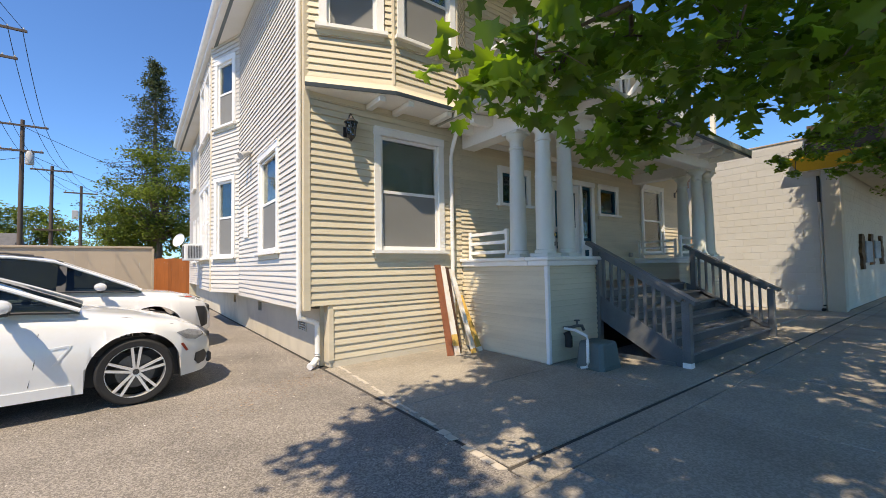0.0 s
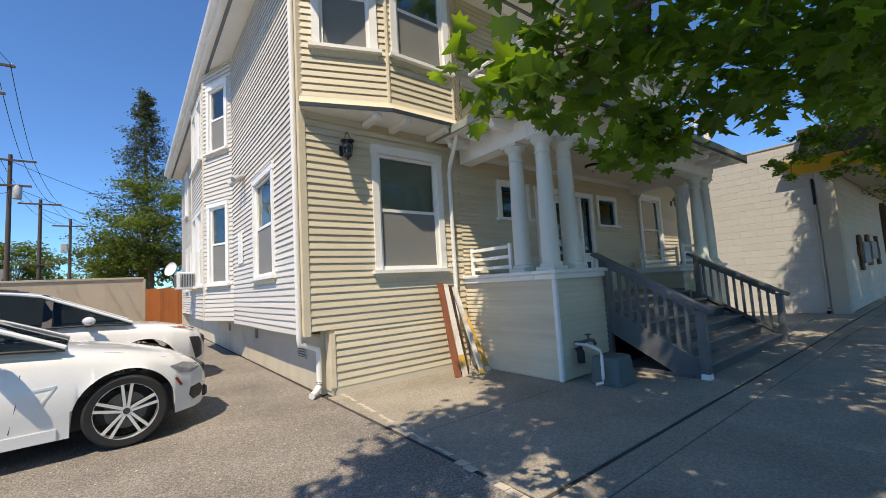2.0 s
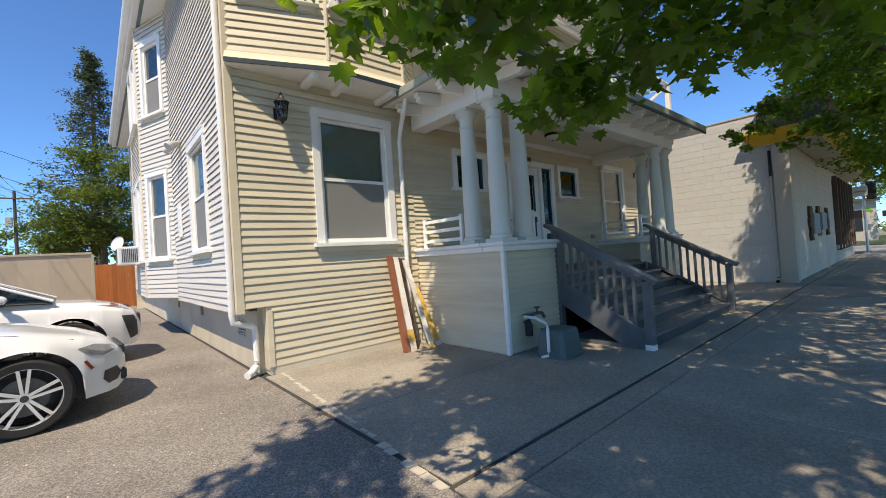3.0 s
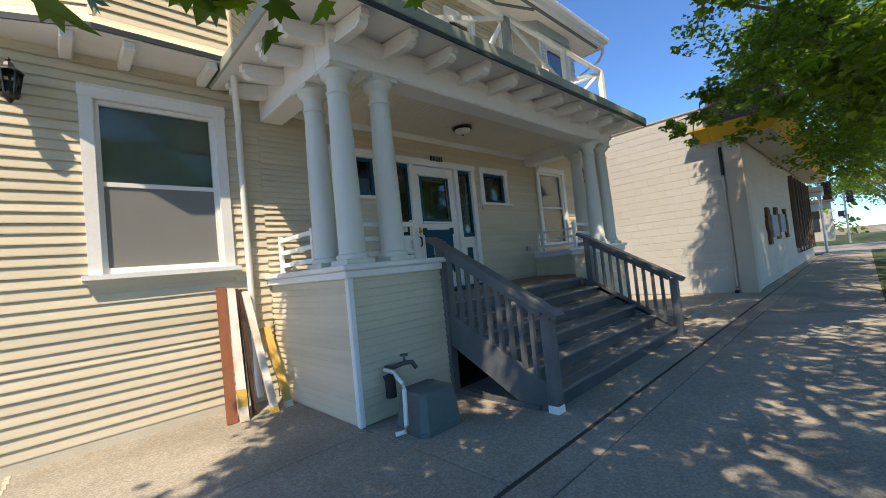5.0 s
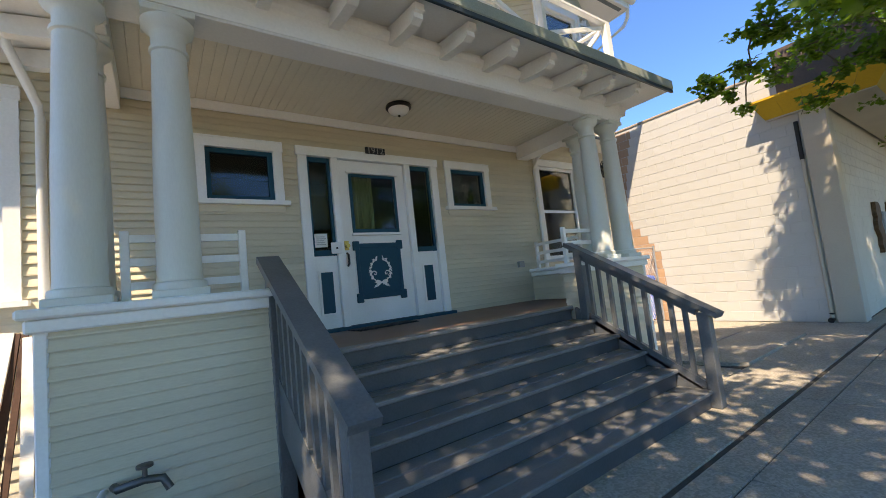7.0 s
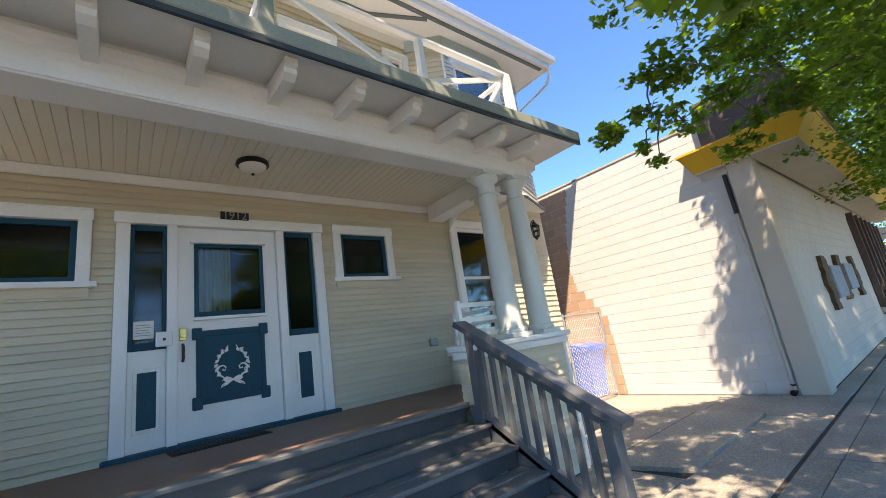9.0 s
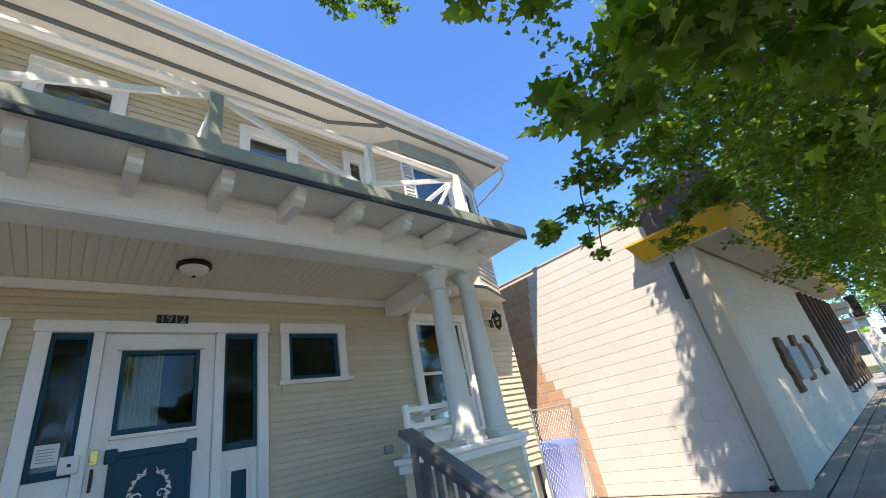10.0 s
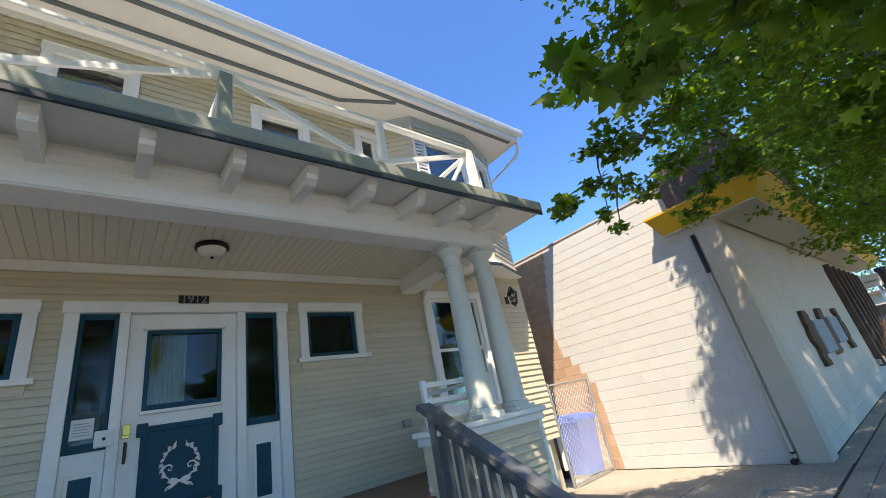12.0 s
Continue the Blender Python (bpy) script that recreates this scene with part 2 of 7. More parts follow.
# ---------------------------------------------------------------- mesh helpers
class Shape:
    """Vertices and faces of one mesh, gathered from simple pieces."""

    def __init__(self):
        self.v, self.f = [], []

    def add(self, verts, faces):
        k = len(self.v)
        self.v += [tuple(p) for p in verts]
        self.f += [tuple(i + k for i in f) for f in faces]
        return self

    def box(self, x0, y0, z0, x1, y1, z1, c=0.0):
        """A box; c: width of its chamfered edges."""
        if x0 > x1: x0, x1 = x1, x0
        if y0 > y1: y0, y1 = y1, y0
        if z0 > z1: z0, z1 = z1, z0
        if not c:
            v = [(x, y, z) for z in (z0, z1) for y in (y0, y1) for x in (x0, x1)]
            return self.add(v, [(0, 2, 3, 1), (4, 5, 7, 6), (0, 1, 5, 4), (2, 6, 7, 3), (0, 4, 6, 2), (1, 3, 7, 5)])
        c = min(c, (x1 - x0) * .45, (y1 - y0) * .45, (z1 - z0) * .45)
        ring = [(x0 + c, y0), (x1 - c, y0), (x1, y0 + c), (x1, y1 - c), (x1 - c, y1), (x0 + c, y1), (x0, y1 - c), (x0, y0 + c)]
        cap = [(x0 + c, y0 + c), (x1 - c, y0 + c), (x1 - c, y1 - c), (x0 + c, y1 - c)]
        v = [(x, y, z0) for x, y in cap] + [(x, y, z0 + c) for x, y in ring] + [(x, y, z1 - c) for x, y in ring] + [(x, y, z1) for x, y in cap]
        f = [(3, 2, 1, 0), (20, 21, 22, 23)]
        for i in range(8):
            j = (i + 1) % 8
            f.append((4 + i, 4 + j, 12 + j, 12 + i))
        for k in range(4):
            a, b = 4 + 2 * k, 4 + 2 * k + 1
            nxt = 4 + (2 * k + 2) % 8
            f.append((k, (k + 1) % 4, b, a))
            f.append(((k + 1) % 4, nxt, b))
            a2, b2, n2 = a + 8, b + 8, nxt + 8
            f.append((20 + (k + 1) % 4, 20 + k, a2, b2))
            f.append((20 + (k + 1) % 4, b2, n2))
        return self.add(v, f)

    def prism(self, poly, vec):
        """A polygon of 3D points pushed along vec."""
        n, d = len(poly), Vector(vec)
        v = [Vector(p) for p in poly] + [Vector(p) + d for p in poly]
        f = [tuple(range(n))[::-1], tuple(range(n, 2 * n))] + [(i, (i + 1) % n, n + (i + 1) % n, n + i) for i in range(n)]
        return self.add(v, f)

    def lathe(self, x, y, profile, n=20):
        """Profile of (radius, z) turned round the vertical through x, y."""
        v, f = [], []
        for r, z in profile:
            v += [(x + r * math.cos(2 * math.pi * i / n), y + r * math.sin(2 * math.pi * i / n), z) for i in range(n)]
        for k in range(len(profile) - 1):
            f += [(k * n + i, k * n + (i + 1) % n, (k + 1) * n + (i + 1) % n, (k + 1) * n + i) for i in range(n)]
        f += [tuple(range(n))[::-1], tuple(range((len(profile) - 1) * n, len(profile) * n))]
        return self.add(v, f)

    def tube(self, path, r, n=10, r1=None):
        """A round tube along a path of points; r to r1."""
        pts = [Vector(p) for p in path]
        r1 = r if r1 is None else r1
        v, f = [], []
        for k, p in enumerate(pts):
            d = (pts[min(k + 1, len(pts) - 1)] - pts[max(k - 1, 0)]).normalized()
            a = d.cross(Vector((0.13, 0.21, 1)) if abs(d.z) < 0.9 else Vector((1, 0.1, 0))).normalized()
            b = d.cross(a)
            rr = r + (r1 - r) * k / max(1, len(pts) - 1)
            v += [p + a * rr * math.cos(2 * math.pi * i / n) + b * rr * math.sin(2 * math.pi * i / n) for i in range(n)]
        for k in range(len(pts) - 1):
            f += [(k * n + i, k * n + (i + 1) % n, (k + 1) * n + (i + 1) % n, (k + 1) * n + i) for i in range(n)]
        f += [tuple(range(n))[::-1], tuple(range((len(pts) - 1) * n, len(pts) * n))]
        return self.add(v, f)

    def beam(self, a, b, w, h, up=(0, 0, 1)):
        """A rectangular bar from a to b, w wide and h high about its axis."""
        a, b, up = Vector(a), Vector(b), Vector(up)
        d = (b - a).normalized()
        s = d.cross(up).normalized()
        u = s.cross(d)
        q = [s * w / 2 + u * h / 2, -s * w / 2 + u * h / 2, -s * w / 2 - u * h / 2, s * w / 2 - u * h / 2]
        return self.prism([a + k for k in q], b - a)

    def mesh(self, name, mat, smooth=False):
        me = bpy.data.meshes.new(name)
        me.from_pydata([tuple(p) for p in self.v], [], self.f)
        bm = bmesh.new()
        bm.from_mesh(me)
        bmesh.ops.recalc_face_normals(bm, faces=bm.faces)
        bm.to_mesh(me)
        bm.free()
        me.materials.append(mat)
        if smooth:
            me.polygons.foreach_set("use_smooth", [True] * len(me.polygons))
            me.set_sharp_from_angle(angle=radians(40))
        return me


def thing(name, shape, mat, label, category, kind="", group="", smooth=False):
    ob = new(name, shape.mesh(name, mat, smooth))
    return tagged(ob, label, category, group, kind)


def empty(name, at, label, category, kind="", group=""):
    ob = new(name)
    ob.location = at
    ob.empty_display_size = 0.1
    bpy.context.view_layer.update()
    return tagged(ob, label, category, group, kind)


def part(name, shape, mat, parent, label="", smooth=False, kind=""):
    ob = new(name, shape.mesh(name, mat, smooth))
    ob.parent = parent
    ob.matrix_parent_inverse = Matrix.Translation(parent.matrix_world.translation).inverted() if parent.type == "EMPTY" else Matrix()
    return tagged(ob, label, kind=kind)


# ---------------------------------------------------------------- plan, in metres
WX0, WX1 = 1.78, 13.12        # house, side to side
WY, WY1 = 5.45, 21.0          # front and rear walls
PX0, PX1 = 4.47, 10.55        # porch
PY = 3.60                     # front of the porch walls
SX0, SX1 = 5.66, 9.14         # stair
FLOOR = 0.95                  # porch deck
LEDGE = 1.475                 # top of the porch's low walls
SOFFIT = 6.72                 # main eaves
COURSE = 0.098                # siding exposure


def shell(parent, axis, at, a0, a1, z0, z1, holes, thick, mat, name):
    """A wall with rectangular holes. axis 'x': runs along x at y=at; 'y': along y at x=at. thick goes inward (signed)."""
    us = sorted({a0, a1, *[min(max(u, a0), a1) for h in holes for u in h[:2]]})
    zs = sorted({z0, z1, *[min(max(z, z0), z1) for h in holes for z in h[2:]]})

    def solid(i, k):
        if not (0 <= i < len(us) - 1 and 0 <= k < len(zs) - 1):
            return False
        u, z = (us[i] + us[i + 1]) / 2, (zs[k] + zs[k + 1]) / 2
        return not any(h[0] < u < h[1] and h[2] < z < h[3] for h in holes)

    def corner(i, k, d):
        return (k * len(us) + i) * 2 + d

    v = [(u, at + thick * d, z) if axis == "x" else (at + thick * d, u, z) for z in zs for u in us for d in (0, 1)]
    f = []
    for k in range(len(zs) - 1):
        for i in range(len(us) - 1):
            if not solid(i, k):
                continue
            ring = [(i, k), (i + 1, k), (i + 1, k + 1), (i, k + 1)]
            f += [tuple(corner(*c, 0) for c in ring), tuple(corner(*c, 1) for c in ring[::-1])]
            for (di, dk), c, e in zip(((0, -1), (1, 0), (0, 1), (-1, 0)), ring, ring[1:] + ring[:1]):
                if not solid(i + di, k + dk):
                    f.append((corner(*e, 0), corner(*c, 0), corner(*c, 1), corner(*e, 1)))
    used = sorted({i for q in f for i in q})
    place = {old: n for n, old in enumerate(used)}
    s = Shape().add([v[i] for i in used], [tuple(place[i] for i in q) for q in f])
    return part(name, s, mat, parent)


def siding(parent, p0, p1, z0, z1, holes=(), proud=0.024, course=COURSE, paint=None, sway=0.003):
    """Lapped boards on the plane from p0 to p1 (x, y), facing to the right hand of that way. holes: (u0, u1, z0, z1) along it."""
    a, b = Vector((*p0, 0)), Vector((*p1, 0))
    d = (b - a).normalized()
    length = (b - a).length
    nrm = Vector((d.y, -d.x, 0))
    z = z0
    wob = random.Random(int(1000 * (z0 + p0[0] * 3 + p0[1] * 7)))
    while z < z1 - 0.01:
        top = min(z + course, z1)
        spans, u = [], 0.0
        for h in sorted(h for h in holes if h[2] < top - 0.012 and h[3] > z + 0.012):
            if h[0] - u > 0.02:
                spans.append((u, h[0]))
            u = max(u, h[1])
        if length - u > 0.02:
            spans.append((u, length))
        for u0, u1 in spans:
            sect = [(0.0, z + 0.013), (proud, z), (proud, z + 0.010), (proud * 0.45, top - 0.012), (proud * 0.2, top), (0.0, top)]
            poly = [a + d * u0 + nrm * o + Vector((0, 0, zz)) for o, zz in sect]
            s = Shape()
            n = max(1, int((u1 - u0) / 1.2))
            v = []
            for k in range(n + 1):
                e = wob.uniform(-sway, sway)
                q = wob.uniform(-sway, sway) * 0.6
                v += [p + d * ((u1 - u0) * k / n) + (Vector((0, 0, e)) + nrm * max(q, 0) if i in (1, 2) else Vector((0, 0, 0))) for i, p in enumerate(poly)]
            f = [(5, 4, 3, 2, 1, 0), tuple(range(6 * n, 6 * n + 6))] + [(6 * k + i, 6 * k + (i + 1) % 6, 6 * k + 6 + (i + 1) % 6, 6 * k + 6 + i) for k in range(n) for i in range(6)]
            part("siding_board", s.add(v, f), paint or M_SIDING, parent)
        z = top


# ---------------------------------------------------------------- ground
ground = Shape()
ground.box(-400, -400, -0.35, 400, 400, -0.06)
thing("ground", ground, M_SOIL, "dry bare earth around the house and street", "ground", "structure")
drive = Shape().box(-14, 1.86, -0.06, 1.98, 24.0, 0.0)
thing("driveway", drive, M_ASPHALT, "worn grey asphalt driveway with loose gravel and stains", "driveway", "structure")
lawn = Shape().box(2.6, -1.6, -0.06, 33.0, 0.22, 0.012)
thing("lawn_strip", lawn, M_GRASS, "shaded grass planting strip beside the pavement", "lawn", "structure")
road = Shape().box(-80, -12, -0.06, 200, -1.78, -0.045).box(34.5, -1.78, -0.06, 46, 60, -0.045)
thing("road", road, M_ROAD, "pale asphalt street and crossing", "road", "structure")
kerb = Shape().box(-80, -1.78, -0.2, 34.5, -1.6, 0.0, 0.02)
thing("kerb", kerb, M_CONCRETE, "pale concrete kerb along the street", "kerb", "structure")

# ---------------------------------------------------------------- house shell
def window_unit(name, u, z, w, h, frame_of, label, upper=None, lower=None, dark=False, single=False, sill=True, casing=0.105):
    """A sash window. u: left edge of the casing, z: bottom of the casing, w, h: over the casing.
    frame_of(u, depth, z) gives world points, depth outward from the wall. upper, lower: what stands behind the panes."""
    win = empty(name, frame_of(u + w / 2, 0, z), label, "window", "structure")

    def bar(nm, u0, u1, z0, z1, d0, d1, mat, par=win, lab=""):
        pts = [frame_of(uu, dd, zz) for zz in (z0, z1) for dd in (d0, d1) for uu in (u0, u1)]
        s = Shape().add(pts, [(0, 2, 3, 1), (4, 5, 7, 6), (0, 1, 5, 4), (2, 6, 7, 3), (0, 4, 6, 2), (1, 3, 7, 5)])
        return part(nm, s, mat, par, lab)

    c = casing
    bar("casing", u, u + c, z, z + h - c, -0.02, 0.045, M_TRIM)
    bar("casing", u + w - c, u + w, z, z + h - c, -0.02, 0.045, M_TRIM)
    bar("casing", u - 0.01, u + w + 0.01, z + h - c, z + h, -0.02, 0.05, M_TRIM)
    bar("casing", u - 0.004, u + w + 0.004, z + h, z + h + 0.018, -0.02, 0.06, M_TRIM)
    if sill:
        bar("window_sill", u - 0.05, u + w + 0.05, z - 0.05, z, -0.02, 0.10, M_TRIM)
        bar("apron", u, u + w, z - 0.13, z - 0.05, -0.01, 0.035, M_SIDING)
    fr = M_BLUE if dark else M_TRIM
    i0, i1, j0, j1 = u + c, u + w - c, z, z + h - c
    t = 0.05
    for nm, a, b, e, f in (("stile", i0, i0 + t, j0, j1), ("stile", i1 - t, i1, j0, j1), ("bottom_rail", i0 + t, i1 - t, j0, j0 + 0.06), ("top_rail", i0 + t, i1 - t, j1 - t, j1)):
        bar(nm, a, b, e, f, -0.06, 0.0, fr)
    mid = (j0 + j1) / 2 + 0.02
    if not single:
        bar("meeting_rail", i0 + t, i1 - t, mid - 0.02, mid + 0.025, -0.05, -0.01, fr)
    panes = [(j0 + 0.06, j1 - t, upper or lower)] if single else [(j0 + 0.06, mid - 0.02, lower), (mid + 0.025, j1 - t, upper)]
    for z0, z1, back in panes:
        pane = bar("pane", i0 + t, i1 - t, z0, z1, -0.034, -0.030, M_GLASS)
        pane.visible_shadow = False
        if back is not None:
            o = -0.026 if back is M_SCREEN else -0.075
            # A backing other than the insect screen is a painted reflection sheet.
            bar("screen" if back is M_SCREEN else "reflection_card", i0 + t, i1 - t, z0, z1, o, o + 0.004, back)
    return win


def on_front(u, d, z):
    return Vector((u, WY - d, z))


def on_left(u, d, z):
    return Vector((WX0 - d, u, z))


def on_line(p0, p1):
    a, b = Vector((*p0, 0)), Vector((*p1, 0))
    d = (b - a).normalized()
    n = Vector((d.y, -d.x, 0))
    return lambda u, dd, z: a + d * u + n * dd + Vector((0, 0, z))


house = empty("house", (WX0, WY, 0), "two-storey cream clapboard house with white trim and a porch", "house")
# openings: (u0, u1, z0, z1) inside the casings
F_HOLES = [(2.90, 3.99, 1.62, 3.36), (5.47, 6.18, 2.53, 3.12), (6.54, 8.39, 0.95, 3.13), (8.73, 9.42, 2.53, 3.12), (10.76, 11.80, 1.62, 3.36),
           (5.98, 6.72, 5.0, 6.22), (8.20, 8.88, 5.0, 6.18), (9.86, 10.22, 5.0, 6.3)]
shell(house, "x", WY, WX0, WX1, 0.85, SOFFIT, F_HOLES, 0.16, M_SIDING, "front_wall")
shell(house, "x", WY, 2.10, 12.8, 0.0, 0.85, [], 0.16, M_FOUND, "front_footing")
L_HOLES = [(6.78, 7.92, 1.66, 3.30), (17.2, 17.8, 1.7, 3.2), (18.6, 19.2, 1.7, 3.2), (16.4, 17.2, 4.6, 6.2), (18.6, 19.4, 4.6, 6.2)]
shell(house, "y", WX0, WY + 0.165, WY1, 0.85, SOFFIT, L_HOLES, 0.16, M_SIDE, "side_wall")
shell(house, "y", 2.03, WY + 0.165, WY1, 0.0, 0.85, [(6.2, 6.55, 0.42, 0.62), (9.0, 9.3, 0.5, 0.68), (11.8, 12.1, 0.5, 0.68)], 0.2, M_FOUND, "footing")
part("side_wall", Shape().box(WX1 - 0.16, WY + 0.165, 0.0, WX1, WY1, SOFFIT), M_SIDING, house)
part("rear_wall", Shape().box(WX0, WY1, 0.0, WX1, WY1 + 0.16, SOFFIT), M_SIDING, house)
part("sill_soffit", Shape().box(WX0, WY + 0.17, 0.83, 2.03, WY1, 0.85), M_SOFFIT, house)
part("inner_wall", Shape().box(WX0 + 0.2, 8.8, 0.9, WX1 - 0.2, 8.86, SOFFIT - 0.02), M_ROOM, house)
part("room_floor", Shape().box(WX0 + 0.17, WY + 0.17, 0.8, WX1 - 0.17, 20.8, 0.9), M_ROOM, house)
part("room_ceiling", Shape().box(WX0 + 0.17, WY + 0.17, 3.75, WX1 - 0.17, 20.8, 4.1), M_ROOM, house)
part("corner_board", Shape().box(WX0 - 0.03, WY - 0.03, 0.80, WX0 + 0.055, WY + 0.0, SOFFIT), M_SIDING, house)
part("corner_board", Shape().box(WX0 - 0.03, WY, 0.80, WX0 - 0.001, WY + 0.075, SOFFIT), M_SIDING, house)
part("corner_board", Shape().box(2.085, WY - 0.035, 0.10, 2.15, WY - 0.001, 0.80), M_SIDING, house)
part("corner_board", Shape().box(2.085, WY, 0.06, 2.099, WY + 0.16, 0.84), M_SIDING, house)
part("water_table", Shape().box(2.15, WY - 0.02, 0.0, PX0, WY - 0.001, 0.10), M_FOUND, house)

# ---- second-floor bays
BAY = [(WX0, WY), (2.92, 5.03), (4.1, 5.03), (4.62, WY)]
BAYR = [(10.28, WY), (10.75, 5.03), (12.1, 5.03), (WX1, WY)]
SBAY = [(WX0, 14.3), (1.36, 13.2), (1.36, 11.0), (WX0, 9.9)]


def bay(pts, z0, z1, paint=None):
    """A three-sided bay: boards on each face, corner posts, a flared skirt under it."""
    inner = [Vector((*p, 0)) for p in pts]
    for k in range(3):
        p0, p1 = pts[k], pts[k + 1]
        d = (inner[k + 1] - inner[k])
        n = Vector((d.y, -d.x, 0)).normalized()
        hs = BAY_HOLES.get((pts[0], k), [])
        # solid facing behind the boards, with the opening cut
        cuts = sorted({0.0, d.length, *[q for h in hs for q in (h[0], h[1])]})
        s = Shape()
        du = d.normalized()
        for u0, u1 in zip(cuts, cuts[1:]):
            z = z0
            for g0, g1 in sorted((h[2], h[3]) for h in hs if h[0] < (u0 + u1) / 2 < h[1]) + [(z1, z1)]:
                if g0 - z > 0.001:
                    a = inner[k] + du * u0
                    s.prism([a + Vector((0, 0, z)), a + du * (u1 - u0) + Vector((0, 0, z)), a + du * (u1 - u0) - n * 0.1 + Vector((0, 0, z)), a - n * 0.1 + Vector((0, 0, z))], (0, 0, g0 - z))
                z = max(z, g1)
        part("bay_wall", s, paint or M_SIDING, house)
        siding(house, p0, p1, z0 + 0.0, z1, hs, paint=paint, sway=0.003 if paint is None else 0.007)
    for p in pts[1:3]:
        part("corner_board", Shape().lathe(p[0], p[1], [(0.035, z0), (0.035, z1)], 8), M_SIDING, house)


BAY_HOLES = {(BAY[0], 0): [(0.27, 0.99, 4.72, 6.25)], (BAY[0], 1): [(0.15, 1.05, 4.72, 6.25)],
             (BAYR[0], 1): [(0.20, 1.15, 4.72, 6.25)], (BAYR[0], 2): [(0.2, 0.8, 4.72, 6.25)], (BAYR[0], 0): [],
             (SBAY[0], 2): [(0.28, 0.92, 1.66, 3.45), (0.28, 0.92, 4.7, 6.22)], (SBAY[0], 1): [(0.3, 0.95, 1.66, 3.45), (0.3, 0.95, 4.7, 6.22), (1.3, 1.95, 1.66, 3.45), (1.3, 1.95, 4.7, 6.22)]}
bay(BAY, 3.98, SOFFIT)
bay(BAYR, 3.98, SOFFIT)
bay(SBAY, 0.85, SOFFIT, M_SIDE)


def flare(pts, z_top, z_bot, out):
    """The curved skirt under a bay, with a dark band, its soffit and brackets."""
    ins = [Vector((*p, 0)) for p in pts]
    offs = []
    for k in range(4):
        n = Vector((0, 0, 0))
        for i in (k - 1, k):
            if 0 <= i < 3:
                d = ins[i + 1] - ins[i]
                n += Vector((d.y, -d.x, 0)).normalized()
        n.normalize()
        offs.append(n)
    body, band = Shape(), Shape()
    levels = [(0.027, z_top), (0.045, z_top - 0.04), (out * 0.7, z_top - 0.09), (out, z_top - 0.125)]
    for k in range(3):
        for (o0, za), (o1, zb) in zip(levels, levels[1:]):
            q = [ins[k] + offs[k] * o0 + Vector((0, 0, za)), ins[k + 1] + offs[k + 1] * o0 + Vector((0, 0, za)), ins[k + 1] + offs[k + 1] * o1 + Vector((0, 0, zb)), ins[k] + offs[k] * o1 + Vector((0, 0, zb))]
            body.add(q, [(0, 1, 2, 3)])
        e0, e1 = ins[k] + offs[k] * out, ins[k + 1] + offs[k + 1] * out
        zb = z_top - 0.125
        q = [e0 + Vector((0, 0, zb)), e1 + Vector((0, 0, zb)), e1 + Vector((0, 0, zb - 0.055)), e0 + Vector((0, 0, zb - 0.055))]
        band.prism(q, (ins[k] - e0) * 0.1)
    part("skirt", body, M_SIDING, house)
    part("dark_band", band, M_DARKBAND, house, "dark slate painted edge band")
    poly = [ins[k] + offs[k] * (out - 0.02) + Vector((0, 0, z_top - 0.185)) for k in range(4)] + [Vector((ins[3].x, WY, z_top - 0.185)), Vector((ins[0].x, WY, z_top - 0.185))]
    part("bay_soffit", Shape().prism(poly, (0, 0, 0.05)), M_SOFFIT, house)
    for k, t in ((0, 0.85), (1, 0.22), (1, 0.8)):
        c = ins[k].lerp(ins[k + 1], t)
        o = offs[k].lerp(offs[k + 1], t)
        a = c + o * (out - 0.05)
        part("bracket", Shape().box(a.x - 0.05, a.y, z_top - 0.27, a.x + 0.05, WY, z_top - 0.187, 0.01), M_TRIM, house)


flare(BAY, 3.98, 3.80, 0.13)
flare(BAYR, 3.98, 3.80, 0.13)

# ---- boards of the flat walls
for xa, xb, za, step, pad in ((WX0 + 0.055, PX0, 0.85, COURSE, 0.13), (PX0, PX1, FLOOR - 0.005, 0.0717, 0.09), (PX1, WX1 - 0.03, 0.85, COURSE, 0.13)):
    siding(house, (xa, WY), (xb, WY), za, 3.72,
           [(max(a - xa - 0.1, -0.01), min(b - xa + 0.1, xb - xa + 0.01), c - pad, d + 0.1) for a, b, c, d in F_HOLES[:5] if b > xa and a < xb], course=step)
siding(house, (4.64, WY), (10.26, WY), 4.0, SOFFIT - 0.02, [(a - 4.64 - 0.09, b - 4.64 + 0.09, c - 0.1, d + 0.1) for a, b, c, d in F_HOLES[5:]])
siding(house, (2.15, WY - 0.001), (PX0, WY - 0.001), 0.10, 0.85)
def flip(holes, end):
    return [(end - b, end - a, c, d) for a, b, c, d in holes]
siding(house, (WX0, 9.9), (WX0, WY + 0.075), 0.80, SOFFIT - 0.02, paint=M_SIDE, sway=0.007, course=0.09, holes=[(9.9 - 8.02, 9.9 - 6.68, 1.55, 3.42)])
siding(house, (WX0, WY1), (WX0, 14.3), 0.80, SOFFIT - 0.02, paint=M_SIDE, sway=0.007, course=0.09, holes=flip([(a - 0.1, b + 0.1, c - 0.1, d + 0.1) for a, b, c, d in L_HOLES[1:]], WY1))

